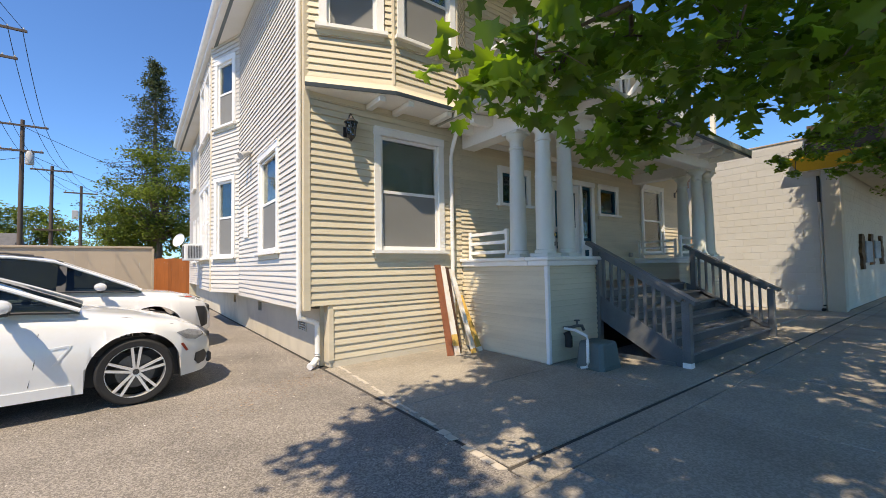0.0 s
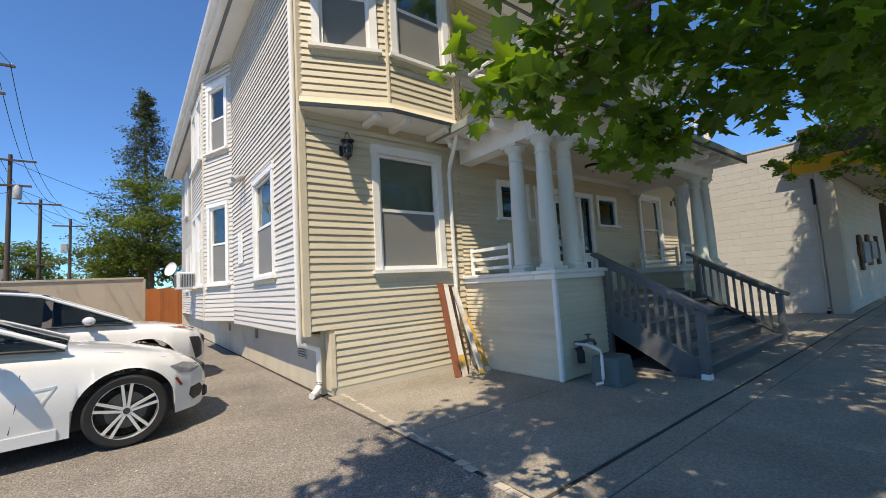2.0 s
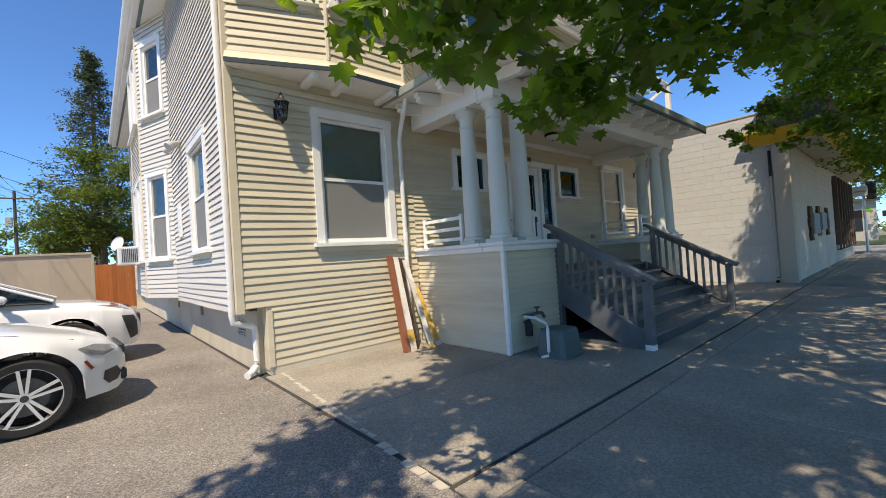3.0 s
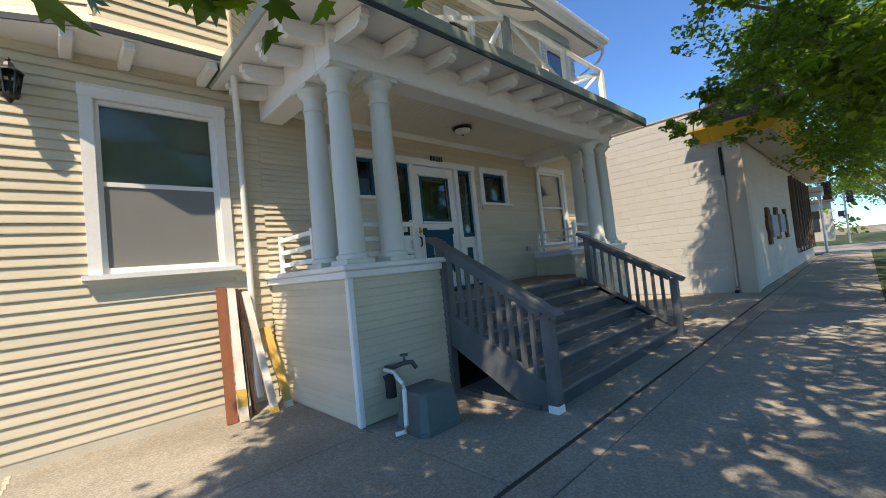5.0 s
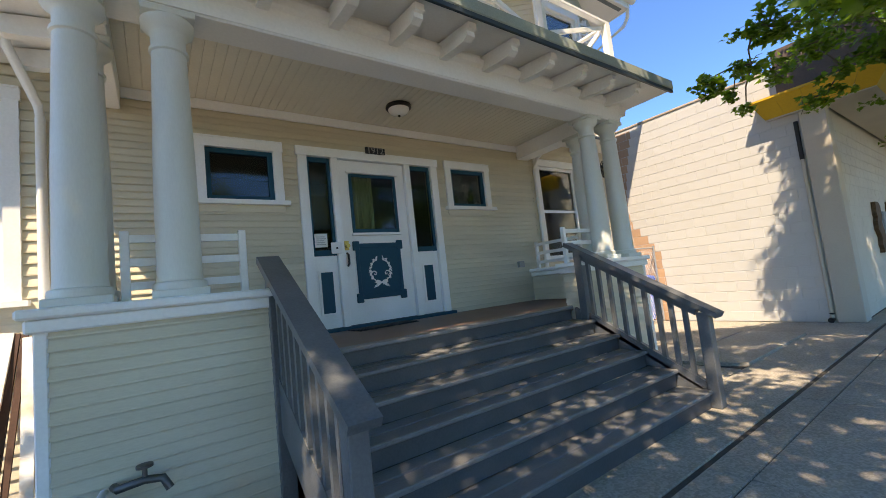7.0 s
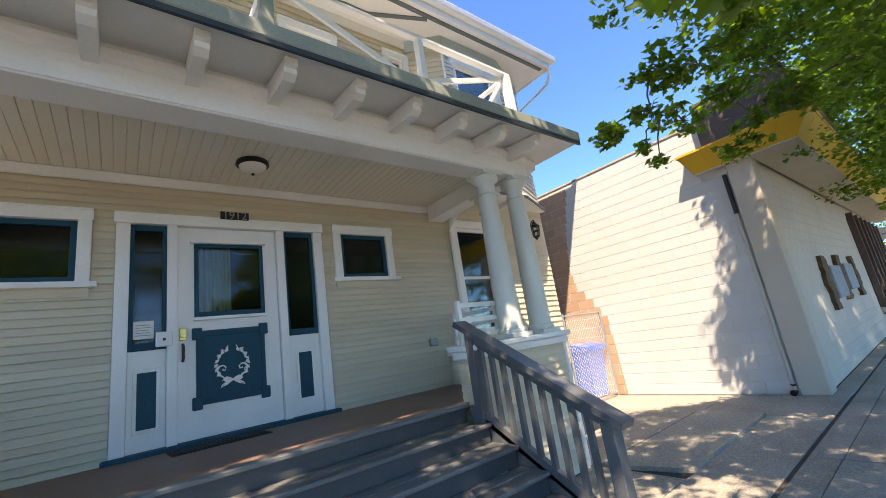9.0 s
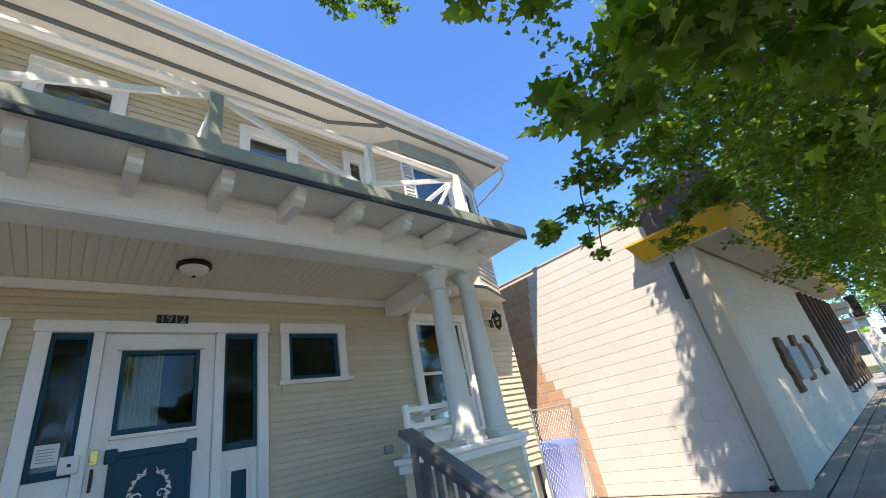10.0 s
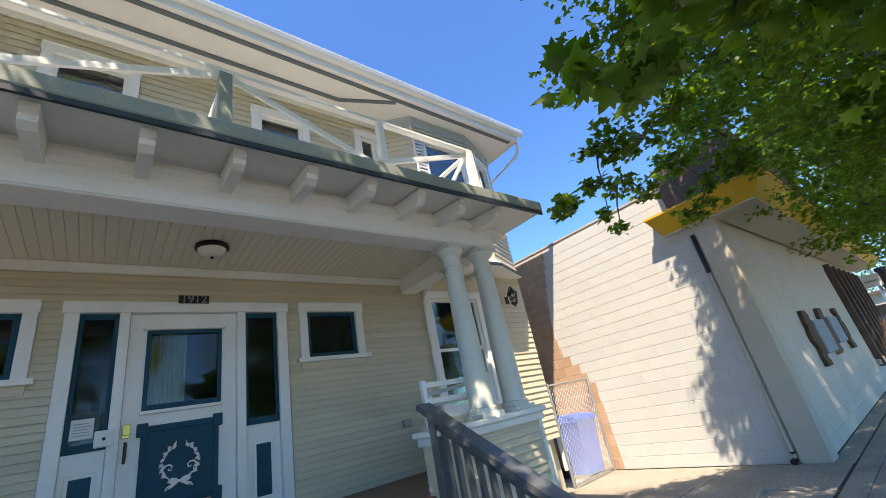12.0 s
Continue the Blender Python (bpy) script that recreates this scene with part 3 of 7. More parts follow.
window_unit("window_1", 2.80, 1.62, 1.29, 1.85, on_front, "white sash window with insect screen on the cream front wall", M_REFLECTED, M_SCREEN)
window_unit("window_2", 5.38, 2.53, 0.89, 0.69, on_front, "small porch window with white casing and blue sash", dark=True, single=True, casing=0.10)
window_unit("window_3", 8.635, 2.53, 0.88, 0.69, on_front, "small porch window with white casing and blue sash", dark=True, single=True, casing=0.10)
window_unit("window_4", 10.66, 1.62, 1.24, 1.82, on_front, "white sash window with a clear panes behind the porch", None, None)
window_unit("window_5", 5.90, 5.0, 0.90, 1.32, on_front, "white upper sash window above the porch roof", None, None)
window_unit("window_6", 8.11, 5.0, 0.86, 1.28, on_front, "white upper sash window above the porch roof", None, None)
window_unit("window_7", 9.78, 5.0, 0.50, 1.40, on_front, "narrow white upper window beside the bay", None, None)
w = on_line(BAY[0], BAY[1])
window_unit("window_8", 0.18, 4.72, 0.90, 1.62, w, "white sash window in the angled upper bay", M_REFLECTED, M_SCREEN)
w = on_line(BAY[1], BAY[2])
window_unit("window_9", 0.06, 4.72, 1.08, 1.62, w, "white sash window in the front of the upper bay", M_REFLECTED, M_SCREEN)
w = on_line(BAYR[1], BAYR[2])
window_unit("window_10", 0.11, 4.72, 1.13, 1.62, w, "white sash window in the front of the upper bay", None, None)
w = on_line(BAYR[2], BAYR[3])
window_unit("window_11", 0.12, 4.72, 0.76, 1.62, w, "white sash window in the angled upper bay", None, None)
w = on_line((WX0, WY1), (WX0, WY))
window_unit("window_12", WY1 - 8.02, 1.66, 1.34, 1.76, w, "white sash window on the sunlit side wall", M_REFLECTED, M_SCREEN)
for i, (a, b, c, d) in enumerate(L_HOLES[1:]):
    window_unit("window_%d" % (13 + i), WY1 - b - 0.08, c, b - a + 0.16, d - c + 0.1, w, "white sash window on the sunlit side wall", M_REFLECTED, M_SCREEN)
w = on_line(SBAY[2], SBAY[3])
for z in (1.66, 4.7):
    window_unit("window_17" if z < 2 else "window_18", 0.18, z, 0.84, 1.85 if z < 2 else 1.6, w, "white sash window in the side bay", None, M_SCREEN)
w = on_line(SBAY[1], SBAY[2])
for z in (1.66, 4.7):
    for k, u in enumerate((0.2, 1.2)):
        window_unit("window_%d" % (19 + k + (2 if z > 2 else 0)), u, z, 0.85, 1.85 if z < 2 else 1.6, w, "white sash window in the side bay", None, M_SCREEN)

# ---- main roof and eaves
EX0, EX1, EY = 1.26, 13.36, 4.62
part("soffit", Shape().box(EX0 + 0.03, EY + 0.03, SOFFIT, EX1 - 0.03, WY1 + 0.5, SOFFIT + 0.05), M_SOFFIT, house)
M_SLATEBAND = material("blue_grey_moulding_paint", (0.13, 0.165, 0.18), 0.5, 0.12, 4, 60, 0.1)
SM = "blue-grey painted moulding"
part("soffit_moulding", Shape().box(EX0 + 0.16, EY + 0.09, SOFFIT - 0.02, EX1 - 0.16, EY + 0.16, SOFFIT - 0.001).box(EX0 + 0.12, EY + 0.16, SOFFIT - 0.02, EX0 + 0.18, WY1 + 0.3, SOFFIT - 0.002), M_SLATEBAND, house, SM)
part("soffit_moulding", Shape().box(EX0 + 0.3, 5.13, SOFFIT - 0.02, 9.43, 5.20, SOFFIT - 0.001), M_SLATEBAND, house, SM)
part("soffit_moulding", Shape().beam((9.42, 5.165, SOFFIT - 0.011), (10.33, 4.80, SOFFIT - 0.011), 0.07, 0.018), M_SLATEBAND, house, SM)
part("fascia", Shape().box(EX0, EY, SOFFIT - 0.02, EX1, EY + 0.03, SOFFIT + 0.16, 0.006).box(EX0, EY + 0.03, SOFFIT - 0.02, EX0 + 0.03, WY1 + 0.5, SOFFIT + 0.16).box(EX1 - 0.03, EY + 0.03, SOFFIT - 0.02, EX1, WY1 + 0.5, SOFFIT + 0.16), M_TRIM, house)
gut = Shape()
sec = [(0, 0), (0.0, 0.11), (-0.02, 0.12), (-0.11, 0.12), (-0.12, 0.10), (-0.10, 0.03), (-0.07, 0.0)]
gut.prism([(EX0 - 0.1, EY + o, SOFFIT + 0.10 + z) for o, z in sec], (EX1 - EX0 + 0.2, 0, 0))
gut.prism([(EX0 + o, EY + 0.01, SOFFIT + 0.10 + z) for o, z in sec], (0, WY1 - EY + 0.5, 0))
part("gutter", gut, M_TRIM, house)
cx, cy = (EX0 + EX1) / 2, (EY + WY1) / 2
rz, rt = SOFFIT + 0.2, SOFFIT + 3.4
r0, r1 = Vector((cx, EY + 6.1, rt)), Vector((cx, WY1 - 5.6, rt))
c = [Vector((EX0 - 0.02, EY - 0.02, rz)), Vector((EX1 + 0.02, EY - 0.02, rz)), Vector((EX1 + 0.02, WY1 + 0.55, rz)), Vector((EX0 - 0.02, WY1 + 0.55, rz))]
part("roof", Shape().add(c + [r0, r1], [(0, 1, 4), (1, 2, 5, 4), (2, 3, 5), (3, 0, 4, 5), (3, 2, 1, 0)]), M_ROOF, house, "grey shingled hip roof")
part("frieze", Shape().box(BAYR[0][0], WY - 0.038, SOFFIT - 0.16, 4.62, WY - 0.001, SOFFIT - 0.002), M_TRIM, house)
for pts in (BAY, BAYR):
    for k in range(3):
        f = on_line(pts[k], pts[k + 1])
        L = (Vector(pts[k + 1]) - Vector(pts[k])).length
        q = [f(uu, dd, SOFFIT - 0.22) for uu, dd in ((0, 0.0), (L, 0.0), (L + 0.01, 0.045), (-0.01, 0.045))]
        part("bay_frieze", Shape().prism(q, (0, 0, 0.218)), M_PALEBLUE if pts is BAYR else M_TRIM, house)
# ---- porch
porch = empty("porch", (PX0, PY, 0), "deep front porch with clustered white columns and low clapboard walls", "porch")
part("deck", Shape().box(PX0 + 0.05, 3.82, FLOOR - 0.06, PX1 - 0.05, WY - 0.025, FLOOR), M_FLOOR, porch, "brown painted porch deck")
for x0, x1 in ((PX0, SX0), (SX1, PX1)):
    part("low_wall", Shape().box(x0 + 0.025, PY + 0.025, 0.0, x1 - 0.025, PY + 0.30, LEDGE - 0.10), M_SIDING, porch)
    siding(porch, (x0 + 0.02, PY + 0.025), (x1 - 0.02, PY + 0.025), 0.02, LEDGE - 0.12, course=0.076, proud=0.022)
for x0, x1, sgn in ((PX0, PX0 + 0.3, -1), (PX1 - 0.3, PX1, 1)):
    part("low_wall", Shape().box(x0 + 0.025, PY + 0.30, 0.0, x1 - 0.025, WY - 0.024, LEDGE - 0.10), M_SIDING, porch)
siding(porch, (PX0 + 0.025, WY - 0.026), (PX0 + 0.025, PY + 0.05), 0.02, LEDGE - 0.12, course=0.066, proud=0.014)
siding(porch, (PX1 - 0.025, PY + 0.02), (PX1 - 0.025, WY - 0.026), 0.02, LEDGE - 0.12)
siding(porch, (PX1 - 0.275, WY - 0.026), (PX1 - 0.275, PY + 0.30), FLOOR, LEDGE - 0.12)
siding(porch, (PX0 + 0.275, PY + 0.30), (PX0 + 0.275, WY - 0.026), FLOOR, LEDGE - 0.12)
siding(porch, (SX1 + 0.02, PY + 0.30), (SX1 + 0.02, PY + 0.03), FLOOR - 0.5, LEDGE - 0.12, course=0.066, proud=0.014)
for x, y in ((PX0, PY), (PX1 - 0.06, PY), (SX1 - 0.0, PY)):
    part("corner_board", Shape().box(x, y, 0.0, x + 0.06, y + 0.06, LEDGE - 0.12, 0.008), M_TRIM, porch)
for x0, x1 in ((PX0, SX0), (SX1, PX1)):
    part("ledge", Shape().box(x0 - 0.06, PY - 0.06, LEDGE - 0.055, x1 + 0.05, PY + 0.36, LEDGE, 0.012), M_TRIM, porch)
    part("ledge_moulding", Shape().box(x0 - 0.03, PY - 0.03, LEDGE - 0.13, x1 + 0.02, PY + 0.33, LEDGE - 0.056, 0.01), M_TRIM, porch)
for x0, x1 in ((PX0 - 0.06, PX0 + 0.36), (PX1 - 0.36, PX1 + 0.06)):
    part("ledge", Shape().box(x0, PY + 0.361, LEDGE - 0.055, x1, WY - 0.026, LEDGE, 0.012), M_TRIM, porch)
    part("ledge_moulding", Shape().box(x0 + 0.03, PY + 0.331, LEDGE - 0.13, x1 - 0.03, WY - 0.026, LEDGE - 0.056, 0.01), M_TRIM, porch)

BEAM0, BEAM1 = 3.40, 3.78


def column(x, y):
    """A tapered round column with base and capital, on the ledge."""
    part("column_plinth", Shape().box(x - 0.155, y - 0.155, LEDGE, x + 0.155, y + 0.155, LEDGE + 0.05, 0.006), M_COLUMN, porch)
    prof = [(0.150, LEDGE + 0.05), (0.155, LEDGE + 0.07), (0.150, LEDGE + 0.095), (0.132, LEDGE + 0.105), (0.128, LEDGE + 0.14), (0.124, LEDGE + 0.8)]
    top = BEAM0
    prof += [(0.104, top - 0.30), (0.103, top - 0.27), (0.117, top - 0.262), (0.117, top - 0.24), (0.102, top - 0.232), (0.103, top - 0.14), (0.12, top - 0.12), (0.155, top - 0.085), (0.16, top - 0.05), (0.16, top - 0.045)]
    part("column", Shape().lathe(x, y, prof, 28), M_COLUMN, porch, smooth=True)
    part("column_abacus", Shape().box(x - 0.155, y - 0.155, top - 0.045, x + 0.155, y + 0.155, top, 0.005), M_COLUMN, porch)


for x, y in ((PX0 + 0.18, PY + 0.17), (PX0 + 0.67, PY + 0.17), (PX0 + 0.18, PY + 0.68), (PX1 - 0.18, PY + 0.17), (PX1 - 0.68, PY + 0.17), (PX1 - 0.18, PY + 0.68)):
    column(x, y)
part("porch_beam", Shape().box(PX0 + 0.04, PY + 0.03, BEAM0, PX1 - 0.04, PY + 0.31, BEAM1, 0.008), M_SOFFIT, porch)
for x0 in (PX0 + 0.04, PX1 - 0.32):
    part("porch_beam", Shape().box(x0, PY + 0.311, BEAM0, x0 + 0.28, WY - 0.03, BEAM1, 0.008), M_SOFFIT, porch)
# ceiling of narrow boards
ceil = Shape()
x = PX0 + 0.32
while x < PX1 - 0.33:
    ceil.box(x + 0.0012, PY + 0.31, 3.63, min(x + 0.0888, PX1 - 0.32), WY - 0.03, 3.66, 0.003)
    x += 0.09
ceil.box(PX0 + 0.3, PY + 0.3, 3.65, PX1 - 0.3, WY, 3.67)
thing("ceiling", ceil, M_CEIL, "cream tongue-and-groove porch ceiling", "ceiling", "structure")
part("ceiling_trim", Shape().box(PX0 + 0.32, WY - 0.06, 3.525, PX1 - 0.32, WY - 0.024, 3.628, 0.006), M_TRIM, porch)
# roof with open eaves
RX0, RX1, RY, RZ = 3.97, 10.90, 3.05, 3.66
soff = Shape()
soff.add([(RX0, RY, RZ + 0.03), (RX1, RY, RZ + 0.03), (RX1, WY - 0.03, RZ + 0.03), (RX0, WY - 0.03, RZ + 0.03), (PX0 + 0.04, PY + 0.03, RZ + 0.10), (PX1 - 0.04, PY + 0.03, RZ + 0.10), (PX1 - 0.04, WY - 0.03, RZ + 0.10), (PX0 + 0.04, WY - 0.03, RZ + 0.10)],
         [(0, 1, 5, 4), (1, 2, 6, 5), (3, 0, 4, 7)])
part("porch_soffit", soff, M_SOFFIT, porch)
edge = Shape().box(RX0 - 0.02, RY - 0.02, RZ + 0.031, RX1 + 0.02, RY + 0.02, RZ + 0.165, 0.012).box(RX0 - 0.02, RY + 0.02, RZ + 0.031, RX0 + 0.02, WY - 0.05, RZ + 0.165, 0.012).box(RX1 - 0.02, RY + 0.02, RZ + 0.031, RX1 + 0.02, WY - 0.05, RZ + 0.165, 0.012)
part("porch_roof_edge", edge, M_ROOFEDGE, porch, "grey-green painted roof edge")
part("dark_drip_edge", Shape().box(RX0 - 0.005, RY - 0.014, RZ - 0.012, RX1 + 0.005, RY + 0.012, RZ + 0.030), M_DARKBAND, porch, "dark slate drip edge")
part("porch_roof", Shape().add([(RX0, RY, RZ + 0.15), (RX1, RY, RZ + 0.15), (RX1, WY - 0.02, RZ + 0.15), (RX0, WY - 0.02, RZ + 0.15), (RX0 + 0.9, RY + 0.9, RZ + 0.32), (RX1 - 0.9, RY + 0.9, RZ + 0.32), (RX1 - 0.9, WY - 0.02, RZ + 0.32), (RX0 + 0.9, WY - 0.02, RZ + 0.32)],
                               [(0, 1, 5, 4), (1, 2, 6, 5), (3, 0, 4, 7), (4, 5, 6, 7), (0, 3, 2, 1)]), M_PORCHROOF, porch)

part("eave_moulding", Shape().prism([(PX0 + 0.02, PY + 0.029, RZ - 0.05), (PX0 + 0.02, PY - 0.005, RZ - 0.02), (PX0 + 0.02, PY - 0.02, RZ + 0.03), (PX0 + 0.02, PY + 0.029, RZ + 0.03)], (PX1 - PX0 - 0.04, 0, 0)), M_SOFFIT, porch)
part("beam_board", Shape().box(PX0 + 0.04, PY + 0.018, BEAM0 + 0.012, PX1 - 0.04, PY + 0.0285, BEAM0 + 0.13, 0.003), M_SOFFIT, porch)


def rafter_tail(a, b):
    """A shaped bracket under the eaves, from the beam out."""
    a, b = Vector(a), Vector(b)
    d = b - a
    sect = [(0, 0.0), (0, -0.16), (0.55, -0.16), (0.80, -0.15), (0.93, -0.115), (0.93, -0.07), (1.0, -0.06), (1.0, 0.0)]
    s = d.normalized().cross(Vector((0, 0, 1))) * 0.045
    part("rafter_tail", Shape().prism([a + d * t + Vector((0, 0, z)) - s for t, z in sect], s * 2), M_SOFFIT, porch)


for i in range(11):
    x = 4.62 + 0.56 * i
    rafter_tail((x, PY + 0.03, RZ + 0.085), (x, RY + 0.10, RZ + 0.03))
for x0, x1 in ((PX0 + 0.04, RX0 + 0.10), (PX1 - 0.04, RX1 - 0.10)):
    for y in (3.72, 4.2, 4.68, 5.16):
        rafter_tail((x0, y, RZ + 0.085), (x1, y, RZ + 0.03))

# ---------------------------------------------------------------- stair
stair = empty("stair", (SX0, 2.4, 0), "six blue-grey painted wooden steps up to the porch", "stair")
RISE, RUN, FOOT = FLOOR / 6, 0.280, 2.39
for i in range(6):
    y = FOOT + RUN * i
    z = RISE * (i + 1)
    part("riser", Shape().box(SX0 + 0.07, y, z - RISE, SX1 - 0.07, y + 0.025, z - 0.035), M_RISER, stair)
    if i < 5:
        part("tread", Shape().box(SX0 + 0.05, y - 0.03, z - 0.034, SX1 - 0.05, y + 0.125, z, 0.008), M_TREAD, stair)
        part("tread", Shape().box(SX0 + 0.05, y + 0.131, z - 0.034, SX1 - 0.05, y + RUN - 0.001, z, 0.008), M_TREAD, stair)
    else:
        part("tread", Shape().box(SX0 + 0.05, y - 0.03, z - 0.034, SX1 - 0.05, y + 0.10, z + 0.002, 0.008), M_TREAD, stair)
TOPY = 3.70
for x in (SX0 + 0.02, SX1 - 0.02):
    s = Shape().prism([(x - 0.025, FOOT - 0.02, 0.0), (x - 0.025, FOOT + 0.26, 0.0), (x - 0.025, TOPY + 0.05, FLOOR - 0.34), (x - 0.025, TOPY + 0.05, FLOOR - 0.02), (x - 0.025, FOOT - 0.02, 0.12)], (0.05, 0, 0))
    part("stringer", s, M_STAIR, stair)
    ys, zs, ye, ze = 2.34, 0.90, 3.70, 1.66
    sl = (ze - zs) / (ye - ys)
    part("newel", Shape().box(x - 0.05, 2.30, 0.0, x + 0.05, 2.40, 0.86, 0.006), M_STAIR, stair)
    part("newel", Shape().box(x - 0.05, 3.56, 0.0, x + 0.05, 3.66, 1.60, 0.006), M_STAIR, stair)
    if x < 7:
        part("newel_foot", Shape().box(x - 0.053, 2.297, 0.0, x + 0.053, 2.403, 0.07, 0.004), M_TRIM, stair, "worn white painted newel foot")
    part("handrail", Shape().beam((x, ys - 0.12, zs - 0.12 * sl), (x, ye + 0.06, ze + 0.06 * sl), 0.155, 0.05), M_STAIR, stair)
    part("under_rail", Shape().beam((x, ys + 0.06, zs - 0.06 + 0.06 * sl), (x, ye - 0.06, ze - 0.06 - 0.06 * sl), 0.05, 0.09), M_STAIR, stair)
    part("bottom_rail", Shape().beam((x, ys + 0.06, 0.17), (x, ye - 0.1, 0.17 + sl * (ye - ys - 0.16)), 0.05, 0.09), M_STAIR, stair)
    for k in range(1, 10):
        y = ys + 0.05 + (ye - ys - 0.12) * k / 10
        part("baluster", Shape().box(x - 0.02, y - 0.02, 0.16 + sl * (y - ys), x + 0.02, y + 0.02, zs - 0.06 + sl * (y - ys)), M_STAIR, stair)
part("stringer", Shape().box(SX0 - 0.03, FOOT + 0.1, 0.0, SX0 + 0.0, 3.6, 0.05), M_STAIR, stair)

# ---------------------------------------------------------------- front door
door = empty("door_1", (7.62, WY, FLOOR), "white front door with glazed top, blue panel and white wreath", "door", "structure")
D = lambda u0, u1, z0, z1, d0, d1, c=0.004: Shape().box(u0, WY - d1, z0, u1, WY - d0, z1, c)
part("threshold", D(6.56, 8.70, FLOOR + 0.002, 1.035, -0.10, 0.10, 0.01), M_BLUE, door, "dark blue painted threshold")
for u0, u1 in ((6.61, 6.72), (7.02, 7.105), (8.085, 8.17), (8.53, 8.64)):
    part("jamb", D(u0, u1, 1.036, 3.16, -0.03, 0.05), M_TRIM, door)
part("head_casing", D(6.59, 8.66, 3.161, 3.275, -0.03, 0.055), M_TRIM, door)
for u0, u1 in ((6.721, 7.019), (8.171, 8.529)):
    part("sidelight_frame", D(u0, u0 + 0.035, 1.92, 3.16, -0.05, 0.0), M_BLUE, door)
    part("sidelight_frame", D(u1 - 0.035, u1, 1.92, 3.16, -0.05, 0.0), M_BLUE, door)
    part("sidelight_frame", D(u0 + 0.035, u1 - 0.035, 3.10, 3.16, -0.05, 0.0), M_BLUE, door)
    part("sidelight_frame", D(u0 + 0.035, u1 - 0.035, 1.92, 1.99, -0.05, 0.0), M_BLUE, door)
    p = part("pane", D(u0 + 0.035, u1 - 0.035, 1.99, 3.10, -0.03, -0.026, 0), M_GLASS, door)
    p.visible_shadow = False
    part("sidelight_panel", D(u0, u1, 1.036, 1.92, -0.05, -0.012), M_TRIM, door)
    m = (u0 + u1) / 2
    part("panel_moulding", D(m - 0.105, m + 0.105, 1.19, 1.75, -0.012, 0.003), M_TRIM, door)
    part("blue_panel", D(m - 0.075, m + 0.075, 1.22, 1.72, -0.01, 0.006), M_BLUE, door)
leaf_holes = [(7.27, 7.92, 2.24, 2.96)]
shell(door, "x", WY + 0.01, 7.11, 8.08, 1.04, 3.155, leaf_holes, 0.045, M_TRIM, "leaf")
for u0, u1, z0, z1 in ((7.255, 7.295, 2.20, 2.98), (7.895, 7.935, 2.20, 2.98), (7.295, 7.895, 2.94, 2.98), (7.295, 7.895, 2.20, 2.25)):
    part("glazing_bead", D(u0, u1, z0, z1, -0.012, 0.008), M_BLUE, door)
part("glazing_cap", D(7.22, 7.97, 2.985, 3.012, -0.012, 0.03), M_TRIM, door)
part("glazing_cap", D(7.24, 7.95, 2.165, 2.198, -0.012, 0.03), M_TRIM, door)
p = part("pane", D(7.295, 7.895, 2.25, 2.94, -0.03, -0.026, 0), M_GLASS, door)
p.visible_shadow = False
part("blue_panel", D(7.27, 7.91, 1.34, 2.06, -0.011, 0.004), M_BLUE, door)
for u0, u1, z0, z1 in ((7.25, 7.93, 2.00, 2.05), (7.25, 7.93, 1.34, 1.39), (7.265, 7.31, 1.39, 2.0), (7.87, 7.915, 1.39, 2.0)):
    part("panel_frame", D(u0, u1, z0, z1, -0.01, 0.016, 0.006), M_BLUE, door)
for u in (7.23, 7.86):
    for z in (1.30, 1.97):
        part("panel_ear", D(u, u + 0.09, z, z + 0.12, -0.009, 0.02, 0.008), M_BLUE, door)
wr = Shape()
for i in range(15):
    a = radians(118 + i * 304 / 14 - 0)
    cxw, czw = 7.59 + 0.125 * math.cos(a), 1.70 + 0.155 * math.sin(a)
    for sgn in (-1, 1):
        b = a + sgn * 0.9
        wr.prism([(cxw - 0.006, WY - 0.005, czw), (cxw + 0.026 * math.cos(b) - 0.008, WY - 0.005, czw + 0.026 * math.sin(b) + 0.008), (cxw + 0.056 * math.cos(b), WY - 0.005, czw + 0.056 * math.sin(b)), (cxw + 0.026 * math.cos(b) + 0.008, WY - 0.005, czw + 0.026 * math.sin(b) - 0.008)], (0, -0.012, 0))
for k in range(2):
    s = 1 - 2 * k
    wr.prism([(7.59, WY - 0.006, 1.535), (7.59 + s * 0.07, WY - 0.006, 1.57), (7.59 + s * 0.085, WY - 0.006, 1.535), (7.59 + s * 0.06, WY - 0.006, 1.52)], (0, -0.014, 0))
    wr.prism([(7.59, WY - 0.006, 1.535), (7.59 + s * 0.05, WY - 0.006, 1.515), (7.59 + s * 0.10, WY - 0.006, 1.48), (7.59 + s * 0.06, WY - 0.006, 1.49)], (0, -0.013, 0))
def ribbon(pts, w, d):
    wr.tube([(7.59 + a, WY - 0.006 - d, z) for a, z in pts], w, 6, w * 0.6)
